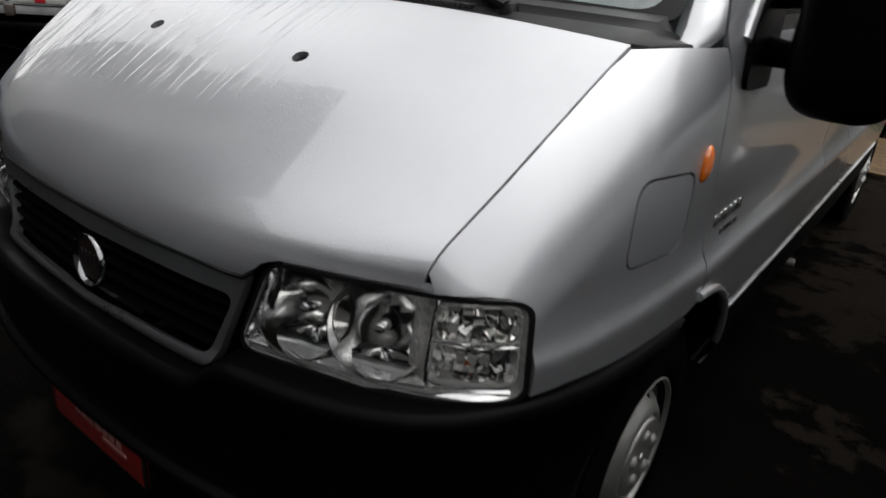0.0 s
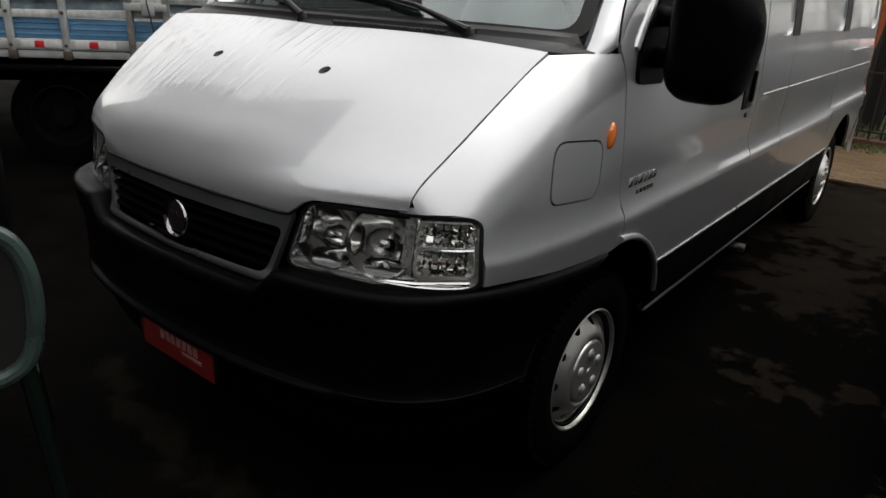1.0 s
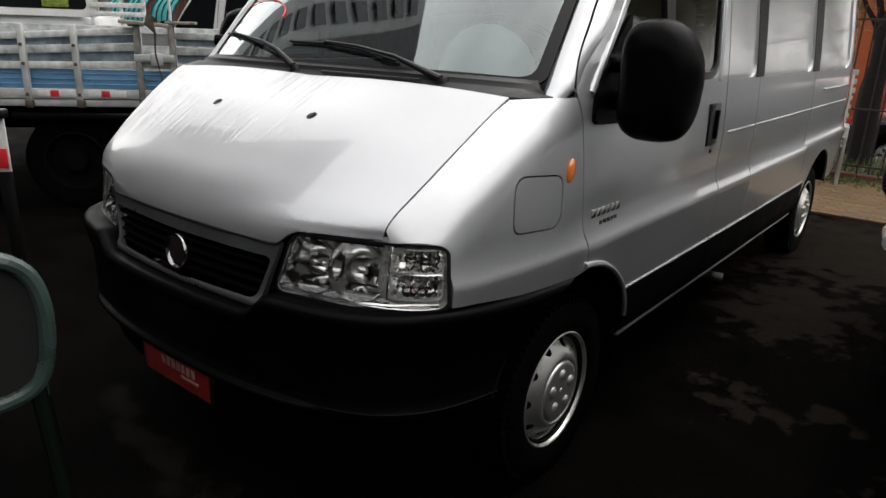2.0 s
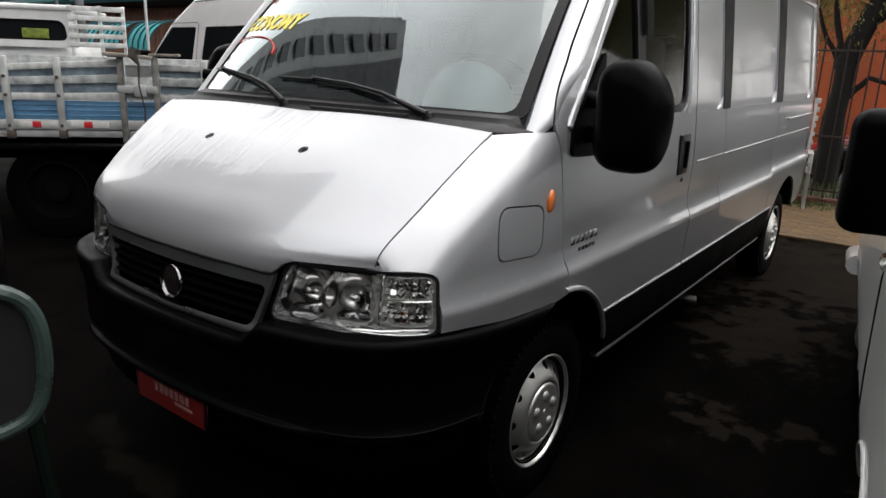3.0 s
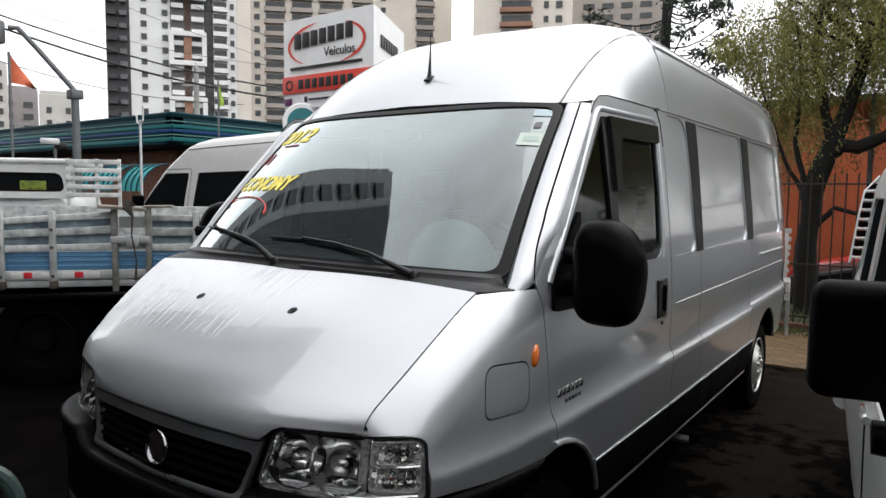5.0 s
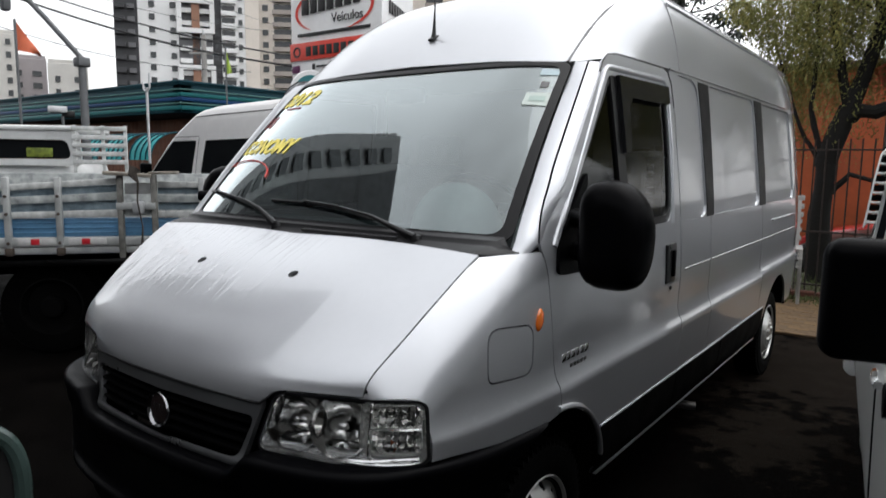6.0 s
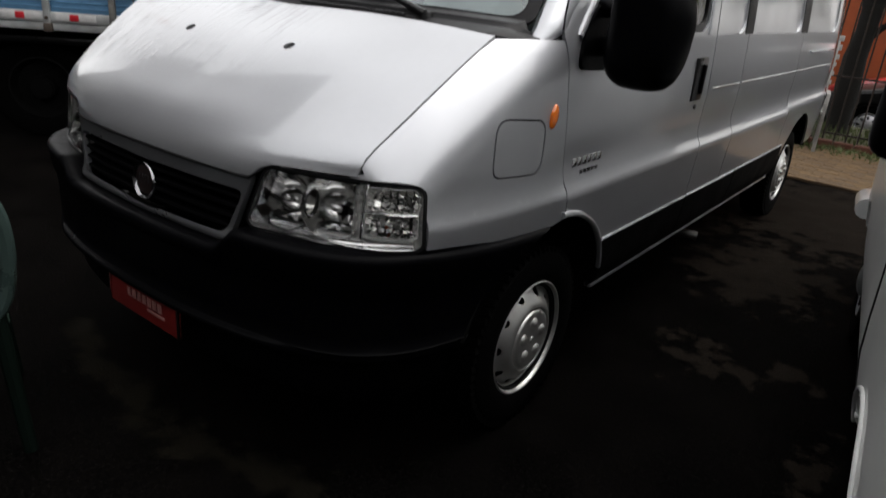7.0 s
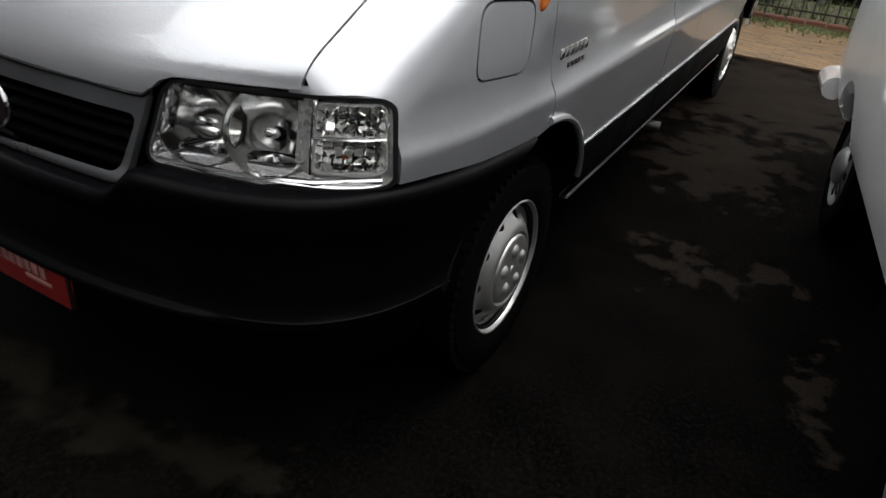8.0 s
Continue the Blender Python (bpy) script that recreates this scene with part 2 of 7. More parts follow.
    b.inputs["Distance"].default_value = 0.0012
    l.new(tot.outputs["Value"], b.inputs["Height"])
    l.new(b.outputs["Normal"], p.inputs["Coat Normal"])
    soft = n.new("ShaderNodeBump")
    soft.inputs["Strength"].default_value = 0.10
    soft.inputs["Distance"].default_value = 0.0012
    l.new(tot.outputs["Value"], soft.inputs["Height"])
    l.new(soft.outputs["Normal"], p.inputs["Normal"])
    return m


bonnet_silver = wet_silver()
silver = mat("silver_paint", (0.49, 0.502, 0.527), 0.42, 0.80, coat=1.0, coat_rough=0.06, var=0.03, scale=3, rough_var=0.04)
white_paint = mat("white_paint", (0.72, 0.73, 0.72), 0.35, 0.0, coat=0.8, var=0.05, scale=3, rough_var=0.06)
black_plastic = mat("black_plastic", (0.0013, 0.0013, 0.0017), 0.36, 0.0, var=0.2, scale=8, bump=0.06, bump_scale=400, spec=0.035)
trim_black = mat("black_trim", (0.004, 0.004, 0.0045), 0.35, var=0.2, spec=0.35)
# near-black stand-in for shade in recesses, behind gaps and under bodies
shade_black = mat("painted_shade", (0.004, 0.004, 0.004), 0.9, var=0.2, spec=0.03)
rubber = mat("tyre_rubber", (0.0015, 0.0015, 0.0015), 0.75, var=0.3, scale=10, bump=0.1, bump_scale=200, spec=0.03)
chrome = mat("chrome", (0.8, 0.81, 0.82), 0.08, 1.0, var=0.03, rough_var=0.04)
cover_silver = mat("wheel_cover_silver", (0.62, 0.62, 0.605), 0.31, 0.85, var=0.04, scale=5, rough_var=0.01)
orange_lens = mat("orange_lens", (0.75, 0.16, 0.01), 0.15, coat=1.0, var=0.1)
red_plate = mat("red_plate", (0.13, 0.008, 0.007), 0.5, var=0.15, scale=15)
yellow_print = mat("yellow_paint", (0.80, 0.68, 0.14), 0.6, var=0.15, scale=20)
red_print = mat("red_print", (0.6, 0.04, 0.03), 0.5, var=0.1)
black_print = mat("black_print", (0.015, 0.015, 0.016), 0.5, var=0.1)
grey_cloth = mat("grey_cloth", (0.10, 0.10, 0.105), 0.9, var=0.25, scale=20, bump=0.2, bump_scale=300)
windshield_glass = glass("windshield_glass", (0.58, 0.70, 0.69), 3.7, gloss=(0.90, 0.985, 1.0))
dark_glass = glass("dark_glass", (0.16, 0.17, 0.17), 1.0, rough=0.06)
lens_glass = glass("lens_glass", (0.98, 0.98, 0.97), 0.9)

# ---- the silver van ----
van = thing("van", "silver high-roof delivery van with black bumper, parked on wet asphalt", "van")

half_width = curve([0.05, 0.12, 0.2, 0.3, 0.42, 0.6, 0.8, 1.0, 3.0, 5.2, 5.6], [0.60, 0.74, 0.84, 0.905, 0.942, 0.970, 0.986, 0.995, 1.0, 0.99, 0.955])
lean_in = curve([0.36, 0.46, 0.63, 0.80, 0.865, 0.91, 0.96, 1.1, 1.36, 1.7, 2.05, 2.12], [-0.085, -0.034, -0.012, 0.0, 0.006, -0.014, -0.020, -0.014, -0.026, -0.060, -0.104, -0.115])
seam_z = curve([0.0, 0.226, 0.236, 0.256, 0.30, 0.45, 0.655, 0.9], [0.86, 0.998, 1.024, 1.053, 1.093, 1.214, 1.352, 1.46])
seam_x = curve([0.0, 0.236, 0.4, 0.655, 0.9], [0.72, 0.775, 0.819, 0.859, 0.88])


def side_x(y, z):
    """Half the body's width at a place along it and a height."""
    x = half_width(y)
    k = min(max((1.05 - y) / 0.3, 0.0), 1.0)
    k = k * k * (3 - 2 * k)
    shoulder = min(max((z - (seam_z(y) - 0.20)) / 0.20, 0.0), 1.25) ** 2.1
    front = x - (x - seam_x(y)) * shoulder
    front += 0.6 * lean_in(min(z, 1.0))
    return front * k + (x + lean_in(z)) * (1 - k)


def out_left(p):
    return Vector((1, -0.2, 0.1))


def out_right(p):
    return Vector((-1, -0.2, 0.1))


def both_sides(name, outer, holes, material, ucuts, vcuts, inset=0.0, flange=0.014, sides=(1, -1), label="", parent=None):
    made = []
    for s in sides:
        made.append(sheet(name, outer, holes, lambda u, v, s=s: (s * (side_x(u, v) - inset), u, v), out_left if s > 0 else out_right, material, parent or van, ucuts, vcuts, flange, label))
    return made


WHEEL_Y, REAR_Y, WHEEL_Z, ARCH = 0.93, 4.63, 0.335, 0.455


def arch(cy, a0, a1, r=ARCH, n=16, lift=0.0):
    return [(cy + r * math.cos(radians(a0 + (a1 - a0) * k / n)), WHEEL_Z + lift + r * math.sin(radians(a0 + (a1 - a0) * k / n))) for k in range(n + 1)]


# front wing, with the hole of the filler flap
flap_line = rounded([(0.567, 0.983), (0.796, 0.966), (0.792, 1.124), (0.563, 1.146)], [0.04, 0.05, 0.05, 0.05])


def grown(poly, d):
    cu, cv = sum(p[0] for p in poly) / len(poly), sum(p[1] for p in poly) / len(poly)
    w, h = max(abs(p[0] - cu) for p in poly), max(abs(p[1] - cv) for p in poly)
    return [(cu + (u - cu) * (1 + d / w), cv + (v - cv) * (1 + d / h)) for u, v in poly]


wing = [(0.338, 0.816), (0.42, 0.812), (0.86, 0.766), (0.885, 0.775), (0.968, 0.786), (0.945, 0.93), (0.915, 1.087), (0.885, 1.25), (0.868, 1.350)]
wing += [(0.80, 1.349), (0.74, 1.349), (0.655, 1.345)] + [(y, seam_z(y) - 0.005) for y in (0.6, 0.55, 0.5, 0.45, 0.4, 0.35, 0.3, 0.275, 0.256, 0.245, 0.238)]
wing += [(0.234, 0.994), (0.262, 0.996), (0.285, 0.996), (0.312, 0.992), (0.329, 0.979), (0.337, 0.95), (0.338, 0.87)]
for s in (1, -1):
    holes = [grown(flap_line, 0.0055)] if s > 0 else []
    both_sides("front_wing", wing, holes, silver, steps(0.2, 1.0, 0.025), steps(0.76, 1.4, 0.025), sides=(s,))
both_sides("filler_flap", flap_line, [], silver, steps(0.5, 0.85, 0.04), steps(0.95, 1.2, 0.03), sides=(1,))
# dark sheet behind the panel seams, in place of the shade inside them
both_sides("seam_backing", [(0.37, 0.85), (0.9, 0.82), (0.98, 0.79), (0.95, 1.36), (0.6, 1.28), (0.40, 1.10)], [], shade_black, steps(0.2, 1.0, 0.05), steps(0.8, 1.4, 0.05), inset=0.02, flange=0)

# front doors with window openings
door = [(0.973, 0.800), (0.948, 0.93), (0.918, 1.087), (0.890, 1.25), (0.874, 1.362), (0.90, 1.42), (1.40, 1.985)]
door += [(1.43, 2.025), (1.48, 2.055), (1.58, 2.068), (2.12, 2.074), (2.17, 2.06), (2.20, 2.01), (2.215, 1.9), (2.225, 1.3), (2.23, 0.62)]
door += [(1.425, 0.615)] + arch(WHEEL_Y, 38, 88, 0.475)
window = rounded([(0.965, 1.368), (2.095, 1.372), (2.125, 1.70), (2.12, 1.985), (1.475, 1.980)], [0.06, 0.07, 0.0, 0.06, 0.07])
both_sides("front_door", door, [window], silver, (), steps(0.6, 2.1, 0.035))
both_sides("window_rubber", grown(window, -0.001), [grown(window, -0.03)], trim_black, (), steps(1.3, 2.05, 0.05), inset=0.006)
both_sides("door_glass", grown(window, -0.01), [], dark_glass, (), steps(1.3, 2.05, 0.05), inset=0.014, flange=0)
bar = [(1.525, 1.375), (1.60, 1.375), (1.575, 1.985), (1.49, 1.985)]
both_sides("window_bar", bar, [], trim_black, (), steps(1.3, 2.05, 0.05), inset=0.002)

deflector = [(1.545, 1.985), (2.125, 1.99), (2.125, 1.915), (2.09, 1.905), (1.67, 1.905), (1.63, 1.87), (1.62, 1.68), (1.56, 1.68)]
both_sides("wind_deflector", deflector, [], mat("smoked_acrylic", (0.012, 0.012, 0.013), 0.10, spec=0.5), (), steps(1.7, 2.0, 0.05), inset=-0.016, flange=0.02)

rim_line = rounded([(0.945, 1.36), (1.455, 2.008), (2.145, 2.018), (2.150, 1.70), (2.118, 1.36)], [0.0, 0.09, 0.07, 0.3, 0.0], 8)
for s in (1, -1):
    part("window_frame", tube([(s * (side_x(y, z) - 0.003), y, z) for y, z in rim_line], 0.013, 10), silver, van)

# sides behind the doors, with pressed window fields
pillar = [(2.236, 0.62), (2.236, 1.3), (2.226, 1.9), (2.21, 2.0), (2.19, 2.04), (2.20, 2.075), (2.735, 2.080), (2.735, 0.62)]
field1 = rounded([(2.30, 1.36), (2.66, 1.365), (2.625, 2.065), (2.31, 2.065)], [0.01, 0.08, 0.12, 0.02])
both_sides("side_pillar", pillar, [field1], silver, (), steps(0.6, 2.1, 0.04))
both_sides("window_field", field1, [], silver, (), steps(1.3, 2.1, 0.06), inset=0.008, flange=0)
slider = [(2.741, 0.62), (2.741, 2.080), (4.00, 2.080), (4.00, 0.62)]
field2 = rounded([(2.80, 1.365), (3.90, 1.365), (3.87, 2.06), (2.83, 2.06)], [0.06, 0.09, 0.06, 0.05])
both_sides("side_panel", slider, [field2], silver, (), steps(0.6, 2.1, 0.04))
both_sides("window_field", field2, [], silver, (), steps(1.3, 2.1, 0.06), inset=0.010, flange=0)
rear = [(4.006, 0.62), (4.006, 2.080), (5.54, 2.080), (5.57, 1.9), (5.58, 0.55), (5.11, 0.52)] + arch(REAR_Y, 22, 158, 0.46) + [(4.17, 0.62)]
field3 = rounded([(4.10, 1.365), (5.16, 1.365), (5.13, 2.055), (4.12, 2.055)], [0.06, 0.09, 0.06, 0.05])
both_sides("rear_side_panel", rear, [field3], silver, steps(5.0, 5.6, 0.06), steps(0.5, 2.1, 0.04))
both_sides("window_field", field3, [], silver, (), steps(1.3, 2.1, 0.06), inset=0.010, flange=0)
for a, b, c, d in ((2.665, 2.79, 2.635, 2.82), (3.915, 4.085, 3.89, 4.105)):
    strip = [(a, 1.362), (b, 1.362), (d, 2.062), (c, 2.062)]
    both_sides("window_divider", strip, [], mat("divider_black", (0.008, 0.008, 0.009), 0.45, spec=0.15), (), steps(1.36, 2.08, 0.06), inset=-0.003, flange=0.008)
# raised lines of the pressed side
for y0, y1, z0, z1 in ((2.29, 2.72, 1.125, 1.125), (2.75, 3.99, 1.125, 1.125), (4.02, 5.2, 1.125, 1.125)):
    for s in (1, -1):
        part("pressed_line", tube([(s * (side_x(y, z0) - 0.003), y, z0) for y in (y0, (y0 + y1) / 2, y1)], 0.007, 8), silver, van)
for s in (1, -1):
    part("sliding_rail", boxed((s * 0.985, 4.75, 1.24), (0.02, 0.9, 0.012), 0.004), silver, van)

# shut line over the front doors
for s in (1, -1):
    top_line = [(1.395, 1.985), (1.43, 2.028), (1.48, 2.059), (1.58, 2.072), (1.85, 2.077), (2.12, 2.078), (2.175, 2.064), (2.208, 2.012), (2.22, 1.9)]
    part("shut_line", tube([(s * (side_x(y, z) - 0.0005), y, z) for y, z in top_line], 0.0035, 6), trim_black, van)
# rolled lip along the foot of the side panels
for s in (1, -1):
    for y0, y1 in ((1.33, 2.225), (2.245, 3.02), (3.04, 4.15)):
        lip = [(s * (side_x(y0 + (y1 - y0) * k / 8, 0.622) + 0.002), y0 + (y1 - y0) * k / 8, 0.622) for k in range(9)]
        part("panel_lip", tube(lip, 0.005, 8), silver, van)
# sill cladding
sill_black = mat("sill_black", (0.0022, 0.0022, 0.0024), 0.6, spec=0.04)
clad1 = [(1.425, 0.607), (2.23, 0.612), (2.23, 0.395), (1.375, 0.395)] + arch(WHEEL_Y, 8, 36, 0.475, 5)
both_sides("sill_cladding", clad1, [], sill_black, (), steps(0.39, 0.62, 0.05), inset=-0.006)
both_sides("sill_cladding", [(2.236, 0.612), (3.03, 0.612), (3.03, 0.395), (2.236, 0.395)], [], sill_black, (), steps(0.39, 0.62, 0.05), inset=-0.006)
both_sides("sill_cladding", [(3.036, 0.612), (4.16, 0.612), (4.165, 0.395), (3.036, 0.395)], [], sill_black, (), steps(0.39, 0.62, 0.05), inset=-0.006)
for s in (1, -1):
    part("sill", boxed((s * 0.926, 2.78, 0.385), (0.032, 2.74, 0.016), 0.006), silver, van)
    # arch lip of the door
    lip = [(s * (side_x(y, z) + 0.004), y, z) for y, z in arch(WHEEL_Y, 20, 88, 0.47, 18)]
    part("arch_lip", tube(lip, 0.011, 8), silver, van)
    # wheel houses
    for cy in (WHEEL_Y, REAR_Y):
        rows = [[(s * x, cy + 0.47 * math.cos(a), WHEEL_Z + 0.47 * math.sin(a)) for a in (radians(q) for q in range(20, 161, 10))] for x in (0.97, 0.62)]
        part("wheel_house", add_grid(bmesh.new(), rows), shade_black, van)
        part("inner_wheel_wall", boxed((s * 0.61, cy, 0.52), (0.02, 0.86, 0.55)), shade_black, van)
part("underbody", boxed((0, 3.0, 0.42), (1.5, 5.0, 0.12), 0.02), shade_black, van)
part("exhaust_pipe", tube([(0.5, 2.68, 0.27), (0.82, 2.77, 0.268), (0.935, 2.80, 0.262)], 0.024, 12), mat("dull_steel", (0.15, 0.145, 0.14), 0.5, 0.6, var=0.3), van)

# bonnet
BT = [0, 0.06, 0.12, 0.25, 0.45, 0.72, 1.0]
centre_y = curve(BT, [0.080, 0.085, 0.100, 0.151, 0.270, 0.455, 0.660])
centre_z = curve(BT, [0.925, 0.952, 0.990, 1.053, 1.141, 1.262, 1.362])
edge_y = curve(BT, [0.222, 0.224, 0.228, 0.251, 0.336, 0.480, 0.655])


def bonnet(x, t):
    ex = seam_x(edge_y(t))
    k = min(abs(x) / ex, 1.3)
    k2 = k**2.6
    y = centre_y(t) + (edge_y(t) - centre_y(t)) * k2
    ez = seam_z(edge_y(t)) - max(0.12 - t, 0) * 0.5
    z = centre_z(t) + (ez - centre_z(t)) * k2 + 0.008 * math.sin(math.pi * min(k, 1)) * t
    z += 0.003 * (1 - min(k2, 1) ** 2) * math.exp(-(((t - 0.20) / 0.10) ** 2))
    return (x, y, z)


def up_front(p):
    return Vector((0, -0.5, 1))


outline = [(-0.43, 0.046), (-0.2, 0.058), (0, 0.060), (0.2, 0.058), (0.43, 0.046)]
right = [(0.462, 0.047), (0.480, 0.070), (0.496, 0.094), (0.525, 0.110), (0.60, 0.115), (0.70, 0.117)]
seam = [(seam_x(edge_y(t)) - 0.006, t) for t in (0.119, 0.15, 0.18, 0.22, 0.25, 0.3, 0.35, 0.4, 0.45, 0.5, 0.55, 0.6, 0.65, 0.7, 0.75, 0.8, 0.85, 0.9, 0.95, 1.0)]
back = [(x, 1.0) for x in (0.7, 0.5, 0.3, 0.1, -0.1, -0.3, -0.5, -0.7)]
full = outline + right + seam + back + [(-x, t) for x, t in seam[::-1]] + [(-x, t) for x, t in right[::-1]]
gap_line = [(-x, t) for x, t in right[1::-1]] + outline + right[:2]
part("bonnet_gap", tube([tuple(Vector(bonnet(x, t)) + Vector((0, 0.001, -0.005))) for x, t in gap_line], 0.005, 6), trim_black, van)
nozzle = [circle(x, 0.70, 0.020, 0.022, 12) for x in (-0.275, 0.245)]
sheet("bonnet", full, nozzle, bonnet, up_front, bonnet_silver, van, steps(-0.88, 0.88, 0.03), steps(0, 1, 0.03))
for x in (-0.275, 0.245):
    p = Vector(bonnet(x, 0.70))
    part("washer_hole", boxed(p + Vector((0, 0.008, -0.014)), (0.05, 0.05, 0.008), 0.003, pose(0, 0, 0, 28)), trim_black, van)
for s in (1, -1):
    flange = [(s * x, t) for x, t in ((0.742, 0.112), (0.795, 0.112), (0.795, 0.150), (0.742, 0.150))]
    sheet("wing_flange", flange, [], lambda x, t: tuple(Vector(bonnet(x, t)) + Vector((0, 0.007, -0.005))), up_front, silver, van, steps(-0.80, 0.80, 0.02), steps(0, 1, 0.02), 0)
# dark sheet under the bonnet, so its gaps and holes read as shade
sheet("bonnet_backing", [(-0.80, 0.12), (0.80, 0.12), (0.87, 1.0), (-0.87, 1.0)], [], lambda x, t: tuple(Vector(bonnet(x, t)) + Vector((0, 0.03, -0.03))), up_front, shade_black, van, steps(-0.85, 0.85, 0.1), steps(0, 1, 0.1), 0)

# windscreen, its seal, the pillars and the cowl
def pane(u, v):
    """The windscreen's surface: u across from -1 to 1, v from the bottom to the top."""
    k = abs(u) ** 5.0
    hw = 0.885 + (0.785 - 0.885) * v
    y0, y1 = 0.715 + 0.115 * k, 1.362 + 0.078 * k
    z0, z1 = 1.388 - 0.012 * k, 2.050 - 0.018 * k
    belly = 0.018 * math.sin(math.pi * v)
    return (u * hw, y0 + (y1 - y0) * v - belly * 0.7, z0 + (z1 - z0) * v + belly * 0.7)


screen = rounded([(-0.985, 0.0), (0.985, 0.0), (0.985, 0.985), (-0.985, 0.985)], 0.05)
inner = rounded([(-0.945, 0.024), (0.945, 0.024), (0.948, 0.955), (-0.948, 0.955)], 0.06)
sheet("windscreen", grown(screen, -0.02), [], pane, up_front, windshield_glass, van, steps(-1, 1, 0.08), steps(0, 1, 0.08), 0)
sheet("windscreen_seal", screen, [inner], lambda u, v: tuple(Vector(pane(u, v)) + Vector((0, -0.004, 0.004))), up_front, mat("seal_black", (0.008, 0.008, 0.009), 0.35, spec=0.14), van, steps(-1, 1, 0.05), steps(0, 1, 0.05), 0.01)
for s in (1, -1):
    rows, frame_rows, dark_rows = [], [], []
    for k in range(28):
        v = (k - 3) / 24
        a = Vector(pane(0.985, v))
        yy = 0.872 + (1.44 - 0.872) * v
        zz = 1.366 + (2.02 - 1.366) * v - 0.012 * math.sin(math.pi * max(v, 0))
        b = Vector((side_x(yy, zz) - (0.002 if v >= 0 else 0.03), yy, zz))

        def across(q, sink=0.0):
            w = Vector((0.5, -0.75, 0.4))
            p = a.lerp(b, min(q, 1.0)) + w * (0.026 * min(1.0, max(0.0, (1.05 - v) / 0.15)) * math.sin(math.pi * min(q, 1)) ** 0.7 - sink)
            if q <= 0:
                p += Vector((-0.01, 0.012, -0.01))
            if q > 1:
                p += Vector((-0.02, 0.01, 0))
            return (s * p.x, p.y, p.z)

        cut = 0.46 + 0.48 * min(max((0.40 - v) / 0.40, 0.0), 1.0) ** 2.0
        row = [across(0)] + [across(cut * q) for q in (0.12, 0.35, 0.65, 0.9, 0.98)] + [across(cut, 0.004), across(cut, 0.016)]
        rows.append(row if s > 0 else row[::-1])
        row = [across(cut + 0.045, 0.016), across(cut + 0.045, 0.004)] + [across(cut + 0.045 + (0.955 - cut) * q) for q in (0.03, 0.3, 0.6, 0.9, 1.0)] + [across(1.01)]
        if v >= -0.001:
            frame_rows.append(row if s > 0 else row[::-1])
        row = [across(cut - 0.06, 0.014), across(cut + 0.12, 0.014)]
        dark_rows.append(row if s > 0 else row[::-1])
    part("windscreen_pillar", add_grid(bmesh.new(), rows), silver, van)
    part("door_frame", add_grid(bmesh.new(), frame_rows), silver, van)
    # dark strip behind the door gap that makes the gap look shaded
    part("door_gap_backing", add_grid(bmesh.new(), dark_rows), shade_black, van)

cowl_rows = []
cowl_line = [(-0.85 + 1.70 * k / 40, 0.664, 1.353, -0.85 + 1.70 * k / 40, 0.02) for k in range(41)]
cowl_corner = [(0.870, 0.70, 1.349, 0.856, 0.0), (0.890, 0.745, 1.350, 0.862, -0.01), (0.915, 0.80, 1.345, 0.866, -0.02)]
cowl_line = [(-a, b, c, -d, e) for a, b, c, d, e in cowl_corner[::-1]] + cowl_line + cowl_corner
for hx, hy, hz, x, v in cowl_line:
    u = x / 0.885
    p = Vector(pane(u, v))
    h = Vector((hx, hy, hz))
    cowl_rows.append([h + Vector((0, 0, -0.03)), h, h + Vector((0, 0.012, 0.006)), h.lerp(p, 0.45) + Vector((0, 0, 0.002)), h.lerp(p, 0.5) + Vector((0, 0, -0.006)), h.lerp(p, 0.62) + Vector((0, 0, -0.004)), h.lerp(p, 0.68) + Vector((0, 0, 0.006)), p + Vector((0, 0, 0.004)), p])
part("cowl_grille", add_grid(bmesh.new(), cowl_rows), mat("cowl_plastic", (0.012, 0.012, 0.013), 0.45, var=0.2, scale=12, spec=0.25), van)
slot_bm = bmesh.new()
for k in range(34):
    x = 0.02 + 0.014 * k
    add_box(slot_bm, (x, 0.694, 1.3765), (0.006, 0.026, 0.008), 0.002, None)
part("cowl_slots", finish(slot_bm), mat("cowl_fins", (0.045, 0.045, 0.047), 0.5, spec=0.3), van)
# each wiper: pivot, then places along the screen that the arm and its blade follow
for base, way in (((0.56, 0.712, 1.372), ((0.52, 0.005), (0.39, 0.045), (0.16, 0.088), (-0.06, 0.108), (-0.30, 0.112))), ((-0.150, 0.706, 1.374), ((-0.31, 0.040), (-0.45, 0.080), (-0.62, 0.112), (-0.80, 0.138), (-0.955, 0.150)))):
    base = Vector(base)
    off = Vector((0, -0.71, 0.70))
    line = [Vector(pane(u, v)) for u, v in way]
    arm = part("wiper", tube([base + off * 0.016, line[0] + off * 0.034, line[1] + off * 0.034, line[2] + off * 0.026, line[3] + off * 0.022], [0.014, 0.010, 0.007, 0.005, 0.004]), trim_black, van)
    part("wiper_pivot", add_revolve(bmesh.new(), [(0, 0.02), (0.02, 0.018), (0.026, 0.0), (0.026, -0.02)], Matrix.Translation(base), 16), trim_black, arm)
    part("wiper_blade", tube([line[1] + off * 0.012, line[2] + off * 0.012, line[3] + off * 0.011, line[4] + off * 0.010], 0.0065, 6), trim_black, arm)
    part("blade_clip", tube([line[3] + off * 0.008, line[3] + off * 0.026], 0.010, 8), trim_black, arm)

